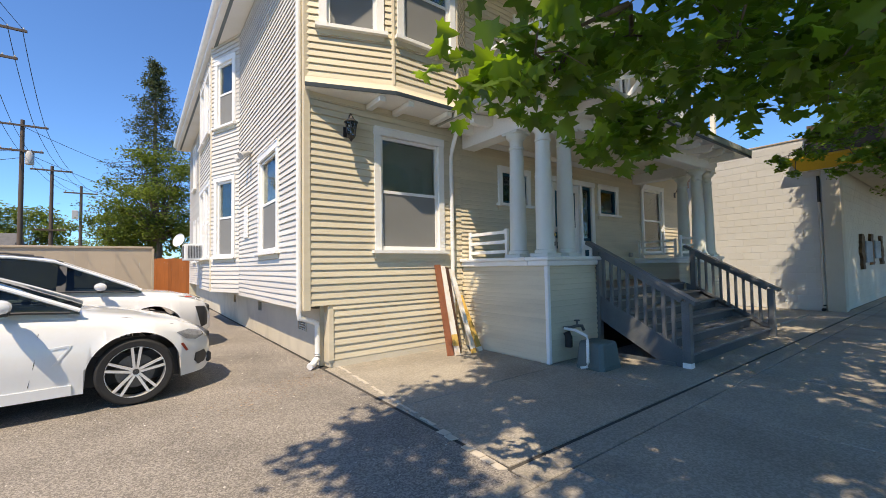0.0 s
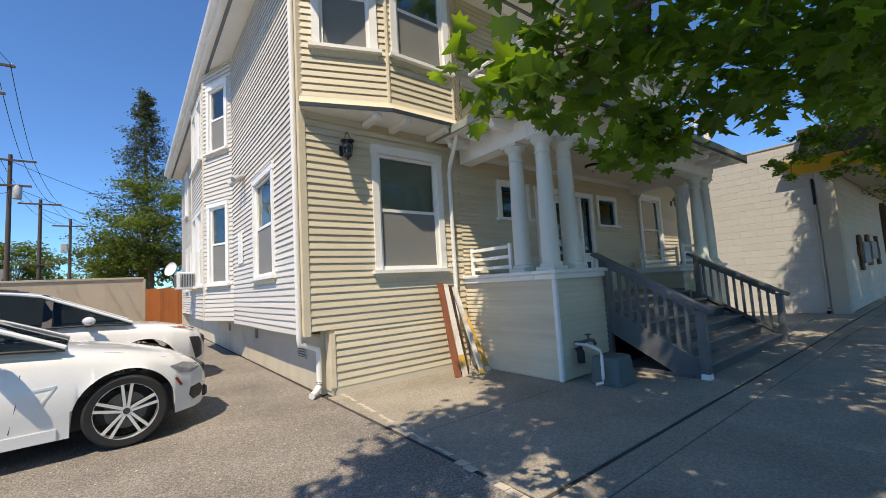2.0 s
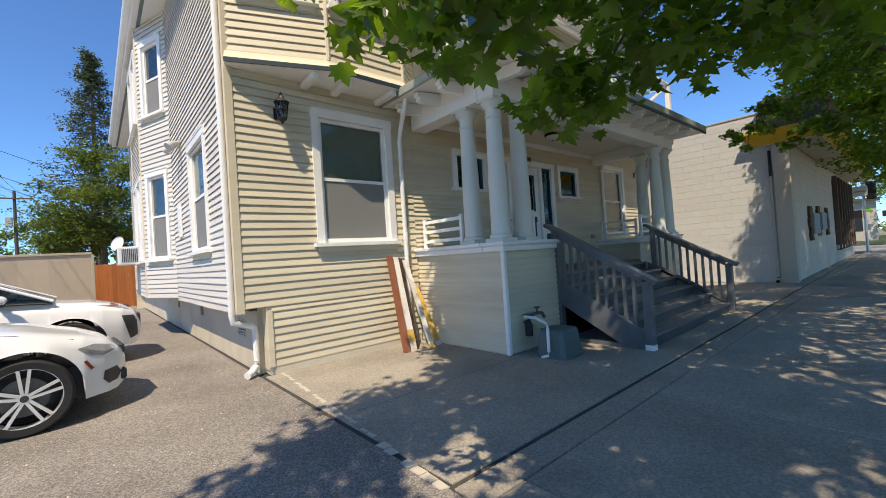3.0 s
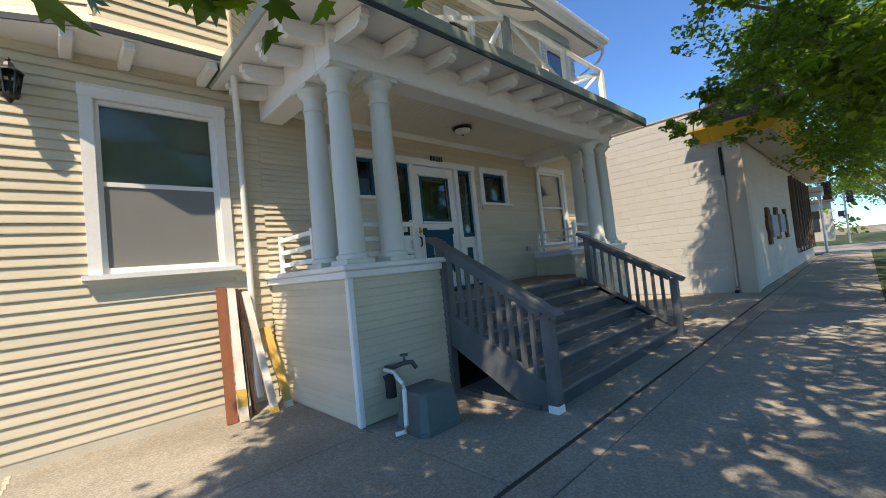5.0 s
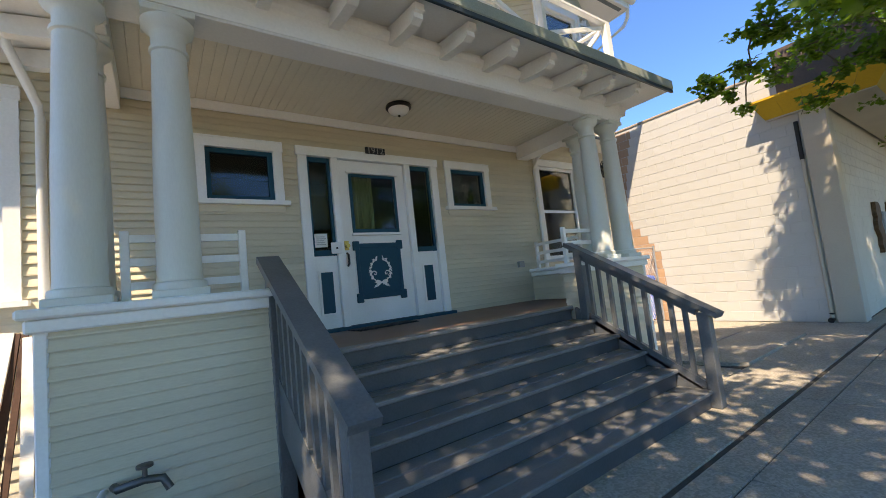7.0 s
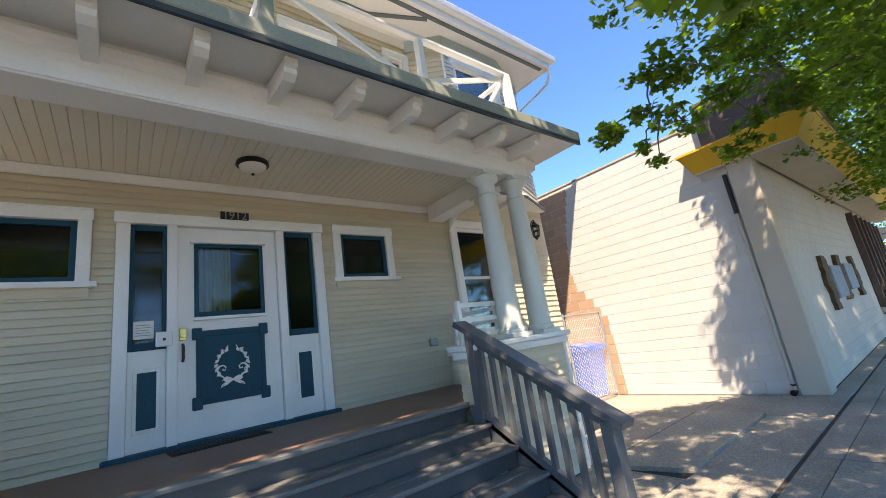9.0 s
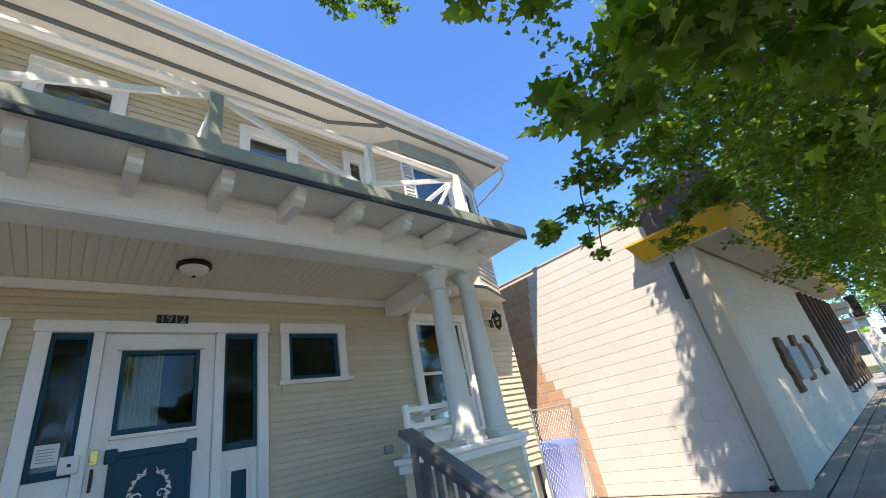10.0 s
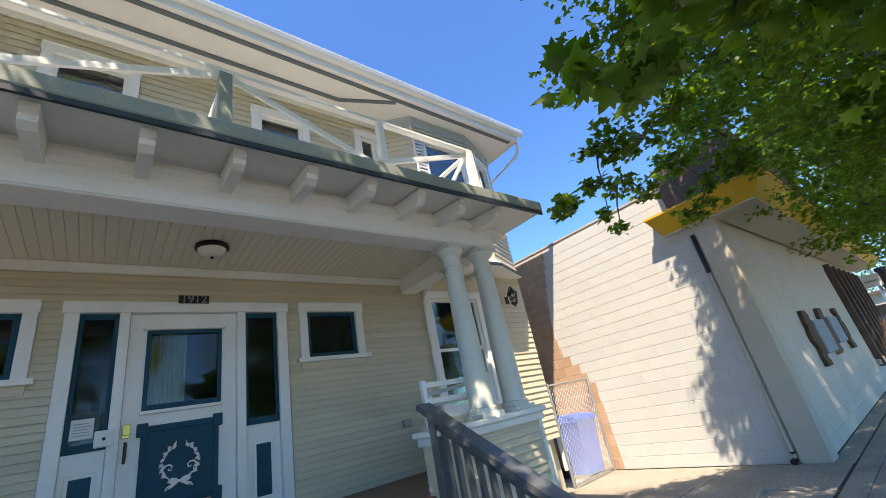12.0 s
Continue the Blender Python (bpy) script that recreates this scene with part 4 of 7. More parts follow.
for s in (-1, 1):
    # scrolls on the inside of each spray, and the bow
    ribbon([(s * 0.145, 1.65), (s * 0.115, 1.685), (s * 0.082, 1.688), (s * 0.062, 1.665), (s * 0.070, 1.64), (s * 0.090, 1.642), (s * 0.092, 1.658)], 0.009, 0.003)
    ribbon([(s * 0.145, 1.65), (s * 0.12, 1.60), (s * 0.08, 1.565)], 0.009, 0.003)
    ribbon([(0.0, 1.535), (s * 0.03, 1.56), (s * 0.062, 1.57), (s * 0.08, 1.55), (s * 0.055, 1.53), (0.0, 1.53)], 0.008, 0.004)
    ribbon([(s * 0.03, 1.53), (s * 0.06, 1.515), (s * 0.095, 1.50), (s * 0.11, 1.475)], 0.009, 0.003)
    for k, (a, z) in enumerate(((0.125, 1.60), (0.142, 1.645), (0.148, 1.69), (0.138, 1.735), (0.118, 1.775), (0.088, 1.81), (0.05, 1.83))):
        for da, dz in ((0.020, 0.014), (0.022, -0.012), (-0.014, 0.020)):
            c, e = (s * a, z), (s * (a + da * 0.9), z + dz * 0.9)
            ribbon([c, ((c[0] + e[0]) / 2, (c[1] + e[1]) / 2 + 0.004), e], 0.009, 0.003)
part("wreath", wr, M_TRIM, door, "white carved wreath ornament")
M_BRASS = material("aged_brass", (0.55, 0.38, 0.12), 0.3, 0.2, 8, 60, 0.1, metal=1.0)
M_BLACK = material("black_iron", (0.018, 0.018, 0.02), 0.45, 0.2, 6, 80, 0.3)
M_PLASTIC = material("white_plastic", (0.75, 0.75, 0.74), 0.4, 0.05, 6, 90, 0.05)
M_INK = material("grey_print", (0.35, 0.36, 0.37), 0.8, 0.1, 6, 90, 0)
part("door_knob", Shape().tube([(7.155, WY - 0.0, 2.03), (7.155, WY - 0.03, 2.03), (7.155, WY - 0.055, 2.03)], 0.026, 14), M_BRASS, door, "aged brass knob", True)
part("lock_plate", D(7.125, 7.185, 1.98, 2.10, -0.011, 0.006), M_BRASS, door, "aged brass plate")
part("door_handle", Shape().tube([(7.155, WY + 0.008, 1.94), (7.155, WY - 0.035, 1.92), (7.155, WY - 0.035, 1.80), (7.155, WY + 0.008, 1.78)], 0.014, 10), M_BLACK, door, "black pull handle", True)
note = thing("paper_notice", D(6.76, 6.92, 2.03, 2.20, -0.0255, -0.0235, 0), M_PLASTIC, "white printed notice stuck on the sidelight glass", "notice")
for k in range(5):
    part("print_line", D(6.78, 6.90 - 0.01 * (k % 3), 2.06 + 0.024 * k, 2.068 + 0.024 * k, -0.0234, -0.0225, 0), M_INK, note)
dark = thing("sidelight_poster", D(6.765, 6.975, 2.26, 2.68, -0.06, -0.056, 0), M_BLACK, "plain black card hanging behind the sidelight glass", "poster")
bell = thing("doorbell", D(6.93, 7.065, 1.935, 2.075, 0.051, 0.075, 0.008), M_PLASTIC, "square white doorbell box on the jamb", "doorbell")
part("button", D(6.985, 7.01, 1.99, 2.015, 0.0755, 0.08, 0.003), M_BLACK, bell, "black push button")
plate = thing("house_number", D(7.50, 7.79, 3.255, 3.345, 0.057, 0.072, 0.004), M_BLACK, "dark plaque reading 1912 above the door", "house number")
tcur = bpy.data.curves.new("digits", "FONT")
tcur.body, tcur.size, tcur.extrude, tcur.align_x, tcur.align_y = "1912", 0.125, 0.003, "CENTER", "CENTER"
tcur.materials.append(material("dull_pewter", (0.30, 0.30, 0.29), 0.5, 0.15, 9, 80, 0.2, metal=0.4))
tob = new("digits", tcur)
tob.parent = plate
tob.matrix_basis = pose(7.645, WY - 0.075, 3.298, 90, 0, 0)
M_RUBBER = material("black_rubber", (0.02, 0.02, 0.02), 0.7, 0.2, 8, 90, 0.3)
mt = thing("doormat", Shape().box(7.02, 4.98, FLOOR + 0.001, 7.83, 5.30, FLOOR + 0.006), M_RUBBER, "black ribbed rubber doormat on the porch deck", "doormat")
for k in range(22):
    part("rib", Shape().box(7.03 + k * 0.036, 4.99, FLOOR + 0.0061, 7.052 + k * 0.036, 5.29, FLOOR + 0.016), M_RUBBER, mt)
mt.matrix_basis = Matrix.Translation((7.4, 5.1, 0)) @ pose(0, 0, 0, 0, 0, 3) @ Matrix.Translation((-7.4, -5.1, 0))
# curtain behind the door glass
cur = Shape()
pts = [(7.30 + 0.012 * i, WY + 0.10 + 0.018 * math.sin(i * 1.9) + 0.01 * math.sin(i * 0.7)) for i in range(27)]
for (x0, y0), (x1, y1) in zip(pts, pts[1:]):
    cur.add([(x0, y0, 2.0), (x1, y1, 2.0), (x1, y1, 3.1), (x0, y0, 3.1)], [(0, 1, 2, 3)])
M_CURTAIN = material("olive_curtain", (0.38, 0.38, 0.20), 0.9, 0.15, 6, 90, 0.2)
thing("curtain", cur, M_CURTAIN, "olive green curtain hanging behind the door glass", "curtain", smooth=True)

for ob in (door, note, dark, bell, plate):
    ob.location += Vector((-0.165, 0, -0.045))
mt.location.x -= 0.165
bpy.data.objects["curtain"].location += Vector((-0.165, 0, -0.045))

# ---------------------------------------------------------------- porch details
def rail_panel(p0, p1, name_label):
    """Three flat white rails between posts, standing on the ledge."""
    r = empty("porch_railing", (*p0, LEDGE), name_label, "railing", group="porch railings")
    for k in range(3):
        part("rail", Shape().beam((*p0, LEDGE + 0.10 + 0.155 * k), (*p1, LEDGE + 0.10 + 0.155 * k), 0.03, 0.05), M_TRIM, r)
    for p in (p0, p1):
        part("post", Shape().box(p[0] - 0.025, p[1] - 0.025, LEDGE, p[0] + 0.025, p[1] + 0.025, LEDGE + 0.46, 0.004), M_TRIM, r)


lab = "low white three-rail railing on the porch ledge"
rail_panel((PX0 + 0.15, WY - 0.08), (PX0 + 0.15, PY + 0.9), lab)
rail_panel((PX1 - 0.15, WY - 0.08), (PX1 - 0.15, PY + 0.9), lab)
rail_panel((PX0 + 0.38, PY + 0.30), (SX0 - 0.12, PY + 0.30), lab)
rail_panel((SX1 + 0.12, PY + 0.30), (PX1 - 0.38, PY + 0.30), lab)
lamp = empty("ceiling_lamp", (7.53, 4.75, 3.630), "round flush lamp with dark rim and white glass bowl", "lamp")
M_BRONZE = material("dark_bronze", (0.035, 0.028, 0.025), 0.4, 0.2, 8, 80, 0.1, metal=0.6)
M_MILK = material("milk_glass", (0.80, 0.79, 0.75), 0.25, 0.02, 5, 40, 0)
part("rim", Shape().lathe(7.53, 4.75, [(0.12, 3.630), (0.155, 3.620), (0.16, 3.590), (0.145, 3.575), (0.13, 3.575)], 28), M_BRONZE, lamp, "dark bronze rim", True)
part("bowl", Shape().lathe(7.53, 4.75, [(0.132, 3.580), (0.128, 3.555), (0.105, 3.525), (0.065, 3.505), (0.02, 3.498)], 28), M_MILK, lamp, "white glass bowl", True)
part("finial", Shape().lathe(7.53, 4.75, [(0.015, 3.502), (0.018, 3.490), (0.004, 3.475)], 10), M_BRONZE, lamp, "", True)


def lantern(x, z):
    """A coach lantern on a wall bracket."""
    l = empty("wall_lantern", (x, WY - 0.03, z), "black iron coach lantern with glass panes on the clapboard wall", "lantern", group="wall lanterns")
    y = WY - 0.19
    part("back_plate", Shape().box(x - 0.05, WY - 0.034, z - 0.05, x + 0.05, WY - 0.02, z + 0.10, 0.005), M_BLACK, l)
    part("arm", Shape().tube([(x, WY - 0.034, z + 0.05), (x, y + 0.05, z + 0.24), (x, y, z + 0.25), (x, y, z + 0.21)], 0.009, 8), M_BLACK, l)
    part("cap", Shape().lathe(x, y, [(0.10, z + 0.12), (0.09, z + 0.135), (0.045, z + 0.17), (0.03, z + 0.205), (0.012, z + 0.22), (0.018, z + 0.235), (0.004, z + 0.26)], 8), M_BLACK, l)
    for k in range(6):
        a = math.pi / 3 * k
        part("bar", Shape().beam((x + 0.055 * math.cos(a), y + 0.055 * math.sin(a), z - 0.08), (x + 0.085 * math.cos(a), y + 0.085 * math.sin(a), z + 0.12), 0.01, 0.01, (0.2, 0.3, 0)), M_BLACK, l)
    for zz, rr in ((0.02, 0.072),):
        part("ring", Shape().lathe(x, y, [(rr, z + zz), (rr + 0.008, z + zz + 0.006), (rr, z + zz + 0.012)], 6), M_BLACK, l)
    part("glass", Shape().lathe(x, y, [(0.050, z - 0.08), (0.078, z + 0.12)], 6), M_GLASS, l, "clear glass panes")
    part("base", Shape().lathe(x, y, [(0.065, z - 0.07), (0.06, z - 0.09), (0.03, z - 0.11), (0.006, z - 0.15)], 8), M_BLACK, l)


lantern(2.36, 3.28)
lantern(12.62, 3.30)

# downspouts
def pipe(name, path, r, label, mat=None):
    return thing(name, Shape().tube(path, r, 12), mat or M_TRIM, label, "pipe", smooth=True)


pipe("downspout", [(4.10, 4.95, 3.80), (4.10, 5.0, 3.66), (4.22, 5.34, 3.32), (4.23, 5.38, 3.2), (4.23, 5.39, 0.22), (4.23, 5.33, 0.08)], 0.036, "white downspout bending from the porch gutter down the wall")
pipe("downspout", [(WX0 - 0.07, 5.52, 6.70), (WX0 - 0.07, 5.52, 0.78), (WX0 - 0.06, 5.53, 0.70), (WX0 + 0.12, 5.56, 0.64), (WX0 + 0.19, 5.57, 0.60), (WX0 + 0.20, 5.58, 0.52), (WX0 + 0.20, 5.58, 0.16)], 0.036, "white downspout on the house corner, kinked under the siding")
pipe("drain_elbow", [(WX0 + 0.20, 5.58, 0.18), (WX0 + 0.19, 5.57, 0.12), (WX0 + 0.10, 5.50, 0.06), (WX0 + 0.05, 5.46, 0.05)], 0.045, "white plastic elbow at the downspout foot", M_PLASTIC)
pipe("downspout", [(EX1 - 0.05, EY + 0.0, 6.80), (EX1 + 0.06, EY + 0.1, 6.6), (EX1 + 0.04, EY + 0.2, 6.45), (WX1 + 0.06, WY + 0.1, 6.1), (WX1 + 0.06, WY + 0.1, 0.3)], 0.036, "white downspout at the far house corner")
pipe("downspout", [(10.78, 4.95, 3.80), (10.76, 5.05, 3.68), (10.66, 5.36, 3.42), (10.64, 5.40, 3.25), (10.64, 5.40, 0.2)], 0.034, "white downspout bending from the porch gutter down the wall")
outlet = thing("outlet_box", Shape().box(9.93, WY - 0.09, 1.52, 10.05, WY - 0.022, 1.62, 0.01), material("grey_metal", (0.35, 0.35, 0.34), 0.45, 0.1, 5, 60, 0.1, metal=0.5), "grey metal electrical outlet box on the porch wall", "outlet")
vent = empty("crawl_vent", (2.03, 6.37, 0.5), "small louvred vent in the house footing", "vent")
part("frame", Shape().box(2.018, 6.18, 0.40, 2.029, 6.57, 0.42).box(2.018, 6.18, 0.62, 2.029, 6.57, 0.64).box(2.018, 6.18, 0.42, 2.029, 6.2, 0.62).box(2.018, 6.55, 0.42, 2.029, 6.57, 0.62), M_FOUND, vent)
for k in range(5):
    part("slat", Shape().box(2.025, 6.2, 0.43 + 0.038 * k, 2.05, 6.55, 0.445 + 0.038 * k), M_FOUND, vent)

# balcony railing over the porch roof
brail = empty("balcony_railing", (PX0, 3.6, 4.0), "white braced wooden railing on the porch roof", "railing")
bt, bb = 4.84, 4.04
for x, z0 in ((4.5, 3.85), (7.40, 3.85), (9.03, 4.33), (10.45, 3.85)):
    w0 = 0.055 if 5 < x < 8 or x > 10 else 0.035
    part("post", Shape().box(x - w0, 3.56, z0, x + w0, 3.65, bt, 0.005), M_ROOFEDGE if 5 < x < 8 else M_TRIM, brail, "grey-green painted post" if 5 < x < 8 else "")
for x0, x1 in ((4.44, 7.40), (7.40, 10.51)):
    part("top_rail", Shape().box(x0, 3.565, bt + 0.001, x1 - 0.002, 3.645, bt + 0.045, 0.006), M_TRIM, brail)
for x0, z0, x1, z1, y in ((7.36, bt - 0.03, 5.2, bb, 3.60), (4.54, bt - 0.03, 6.7, bb, 3.635), (7.44, bt - 0.03, 9.42, bb, 3.60), (8.55, bb + 0.12, 10.41, bt - 0.03, 3.635)):
    part("brace", Shape().beam((x0, y, z0), (x1, y, z1), 0.03, 0.06), M_TRIM, brail)
for x in (4.5, 10.45):
    part("top_rail", Shape().box(x - 0.035, 3.66, bt - 0.03, x + 0.035, 5.02, bt + 0.01, 0.006), M_TRIM, brail)
    part("brace", Shape().beam((x - 0.018, 3.66, bt - 0.04), (x - 0.018, 4.9, bb + 0.02), 0.03, 0.065), M_TRIM, brail)
    part("brace", Shape().beam((x + 0.018, 3.66, bb + 0.02), (x + 0.018, 4.9, bt - 0.06), 0.03, 0.065), M_TRIM, brail)
part("brace", Shape().beam((7.40, 3.66, bt - 0.06), (7.22, 4.30, 4.02), 0.03, 0.08), M_TRIM, brail)
# shutters beside the right bay window
for x in (10.68, 11.97):
    shut = empty("shutter", (x + 0.12, 5.0, 4.7), "white louvred shutter beside the bay window", "shutter", group="bay shutters")
    for k in range(20):
        part("slat", Shape().prism([(x + 0.02, 4.985, 4.75 + 0.075 * k), (x + 0.02, 4.950, 4.752 + 0.075 * k), (x + 0.02, 4.950, 4.765 + 0.075 * k), (x + 0.02, 4.985, 4.81 + 0.075 * k)], (0.20, 0, 0)), M_TRIM, shut)
    for u in (x, x + 0.22):
        part("stile", Shape().box(u, 4.945, 4.70, u + 0.02, 4.99, 6.3, 0.003), M_TRIM, shut)

# ---------------------------------------------------------------- white block building
BX, BY, BH = 14.55, 2.25, 4.68
shop = empty("block_building", (BX, BY, 0), "low white-painted concrete block shop with a yellow canopy", "building")
part("wall", Shape().box(BX + 0.003, BY + 0.004, 0, BX + 0.2, 16.0, BH - 0.02), M_BLOCK, shop)
# Cream front tone, warmed to offset the blue shade on that face.
M_CREAMBLOCK = material("cream_block_paint", (0.57, 0.53, 0.45), 0.7, 0.07, 1.4, 50, 0.5, stain=(0.48, 0.44, 0.37), stain_amount=0.3)
part("wall", Shape().box(BX + 0.2, BY + 0.004, 0, 31.0, BY + 0.2, BH - 0.02), M_CREAMBLOCK, shop)
part("wall", Shape().box(30.8, BY + 0.2, 0, 31.0, 16.0, BH - 0.02), M_BLOCK, shop)
part("wall", Shape().box(BX + 0.2, 15.8, 0, 30.8, 16.0, BH - 0.02), M_BLOCK, shop)
part("roof", Shape().box(BX + 0.2, BY + 0.2, BH - 0.3, 30.8, 15.8, BH - 0.2), M_ROOF, shop)
part("coping", Shape().box(BX - 0.015, BY - 0.0, BH - 0.02, BX + 0.22, 16.0, BH + 0.03, 0.01), material("weathered_coping", (0.40, 0.33, 0.26), 0.85, 0.2, 3, 60, 0.4), shop)
part("pilaster", Shape().box(BX - 0.06, BY - 0.06, 0, BX + 0.30, BY + 0.30, BH - 0.6, 0.012), M_RENDER, shop)
M_PIPE = material("rusty_conduit", (0.30, 0.27, 0.24), 0.6, 0.3, 8, 60, 0.2, stain=(0.12, 0.08, 0.06), stain_amount=0.7)
part("conduit", Shape().tube([(BX - 0.03, BY + 0.36, 3.6), (BX - 0.03, BY + 0.36, 0.12), (BX - 0.06, BY + 0.36, 0.05)], 0.03, 10), M_RENDER, shop, "painted conduit pipe", True)
part("conduit_elbow", Shape().tube([(BX - 0.03, BY + 0.36, 0.16), (BX - 0.04, BY + 0.36, 0.06), (BX - 0.12, BY + 0.37, 0.04)], 0.045, 10), M_BLACK, shop, "dark pipe shoe", True)
part("conduit", Shape().tube([(BX - 0.03, BY + 0.36, 3.6), (BX - 0.035, BY + 0.36, 2.9)], 0.034, 10), M_BLACK, shop, "dark upper pipe", True)

# canopy round the front corner
can = empty("canopy", (BX, BY, 3.6), "yellow panelled canopy with brown upper band over the shop front", "canopy")
C0 = [(14.22, 3.14, 4.08), (14.22, 1.30, 4.08), (31.2, 1.30, 4.08)]
C1 = [(14.40, 3.00, 3.76), (14.40, 1.55, 3.76), (31.2, 1.55, 3.76)]
def seg(p0, p1, q0, q1, n, mat, nm):
    for k in range(n):
        t0, t1 = (k + 0.004) / n, (k + 1 - 0.004) / n
        a, b = Vector(p0).lerp(Vector(p1), t0), Vector(p0).lerp(Vector(p1), t1)
        c, d = Vector(q0).lerp(Vector(q1), t1), Vector(q0).lerp(Vector(q1), t0)
        nn = (b - a).cross(d - a).normalized() * 0.02
        part(nm, Shape().prism([a, b, c, d], nn), mat, can)
seg(C0[0], C0[1], C1[0], C1[1], 5, M_YELLOW, "panel")
seg(C0[1], C0[2], C1[1], C1[2], 34, M_YELLOW, "panel")
part("end_panel", Shape().prism([C0[0], C1[0], (BX, 3.0, 3.76), (BX, 3.14, 4.08)], (0, -0.02, 0)), M_YELLOW, can)
part("underside", Shape().box(14.40, 1.55, 3.74, 31.2, BY - 0.061, 3.758).box(14.40, BY - 0.06, 3.74, BX - 0.061, 3.0, 3.758), M_RENDER, can)
part("upper_band", Shape().box(14.34, 1.42, 4.085, 31.2, 1.55, 4.95).box(14.34, 1.55, 4.085, 14.46, 2.75, 4.95).box(14.46, 2.63, 4.085, BX + 0.3, 2.75, 4.95), M_BROWN, can, "brown metal upper band")
# Top out of view, added to stop sun leaking down the front wall.
part("canopy_roof", Shape().box(14.46, 1.55, 4.90, 31.2, BY - 0.002, 4.94).box(14.46, BY - 0.002, 4.90, BX - 0.02, 2.63, 4.94), M_ROOF, can, "unseen grey canopy top that blocks the sun")
part("yellow_trim", Shape().box(14.20, 1.28, 4.082, 31.2, 1.42, 4.12).box(14.20, 1.42, 4.082, 14.34, 3.16, 4.12), M_YELLOW, can)
# wall art
art = empty("wall_art", (17.6, BY, 1.6), "weathered driftwood wall art with blue-grey carved panels", "wall art")
M_DRIFT = material("dark_driftwood", (0.12, 0.07, 0.04), 0.85, 0.45, 9, 60, 0.9, stretch=(1, 1, 0.3))
M_SLATE = material("blue_grey_panel", (0.26, 0.31, 0.35), 0.7, 0.4, 14, 70, 0.6)
rng = random.Random(4)
for k, (x, z0, z1) in enumerate(((17.3, 1.05, 2.11), (19.0, 1.17, 2.16), (21.0, 1.17, 2.16))):
    s = Shape()
    prof = []
    for i in range(14):
        z = z0 + (z1 - z0) * i / 13
        prof.append((x - 0.12 - 0.22 * rng.random(), BY - 0.002, z))
    for i in range(14):
        z = z1 - (z1 - z0) * i / 13
        prof.append((x + 0.12 + 0.22 * rng.random(), BY - 0.002, z))
    part("driftwood", s.prism(prof, (0, -0.07, 0)), M_DRIFT, art)
    if k < 2:
        part("carved_panel", Shape().box(x + 0.3, BY - 0.10, z0 + 0.2, x + 1.4, BY - 0.002, z1 - 0.2, 0.015), M_SLATE, art, "blue-grey carved panel")
# shop window with bars
sw = empty("shop_window", (26, BY, 0.8), "tall shop window with dark vertical bars", "window")
M_DARKGLASS = material("dark_shop_glass", (0.03, 0.04, 0.045), 0.08, 0.1, 2, 30, 0, spec=0.6)
part("glazing", Shape().box(23.6, BY - 0.01, 0.7, 30.0, BY + 0.005, 3.4), M_DARKGLASS, sw)
for k in range(7):
    part("bar", Shape().box(23.6 + 1.05 * k, BY - 0.16, 0.5, 23.68 + 1.05 * k, BY - 0.011, 3.55, 0.01), M_BROWN, sw)
part("bottom_rail", Shape().box(23.5, BY - 0.10, 0.55, 30.1, BY - 0.011, 0.69), M_RENDER, sw)
sgn = thing("hanging_sign", Shape().box(30.2, 1.56, 2.95, 30.26, 2.15, 3.45, 0.01), M_PLASTIC, "white rectangular sign under the canopy", "sign")
part("print_line", Shape().box(30.19, 1.65, 3.15, 30.199, 2.05, 3.22), M_INK, sgn)

# blocks of its side wall: the nearest ones singly, the rest joined
bl = Shape().box(0.004, 0.004, 0.004, 0.02, 0.396, 0.196, 0.0035)
me_w, me_b = bl.mesh("block", M_BLOCK), bl.mesh("block_bare", M_BRICKBROWN)
rest_w, rest_b, front_rest = Shape(), Shape(), Shape()
rows = int((BH - 0.04) / 0.2)
for r in range(rows):
    for c in range(-1, 34):
        y0 = BY + 0.31 + 0.4 * c + (0.2 if r % 2 else 0)
        if y0 < BY + 0.30:
            continue
        cut = float(np.interp(0.2 * r, [0, 1.4, 1.8, 2.2, 2.6, 3.4, 4.4], [5.3, 5.35, 5.6, 5.92, 6.0, 5.9, 5.65]))
        bare = y0 > cut
        if y0 <= cut < y0 + 0.395:
            for ya, yb, mt_ in ((y0, cut, M_BLOCK), (cut, y0 + 0.4, M_BRICKBROWN)):
                if yb - ya > 0.03:
                    part("block", Shape().box(BX - 0.002, ya + (0.004 if ya == y0 else 0), 0.2 * r + 0.004, BX + 0.014, yb - (0.004 if yb > cut else 0), 0.2 * r + 0.196, 0.0035), mt_, shop)
        elif y0 < 6.9:
            ob = new("block", me_b if bare else me_w)
            ob.parent = shop
            ob.matrix_parent_inverse = Matrix.Translation((-BX, -BY, 0))
            ob.matrix_basis = Matrix.Translation((BX - 0.006, y0, 0.2 * r))
        else:
            rest_b.box(BX - 0.002, y0 + 0.004, 0.2 * r + 0.004, BX + 0.014, y0 + 0.396, 0.2 * r + 0.196)
    for c in range(34):
        x0 = BX + 0.34 + 0.4 * c + (0.2 if r % 2 else 0)
        if x0 < 23.2 and 0.2 * r < 3.5:
            front_rest.box(x0 + 0.004, BY - 0.001, 0.2 * r + 0.004, x0 + 0.396, BY + 0.014, 0.2 * r + 0.196)
part("far_blockwork", rest_b, M_BRICKBROWN, shop, kind="stuff")
part("front_blockwork", front_rest, M_CREAMBLOCK, shop, kind="stuff")

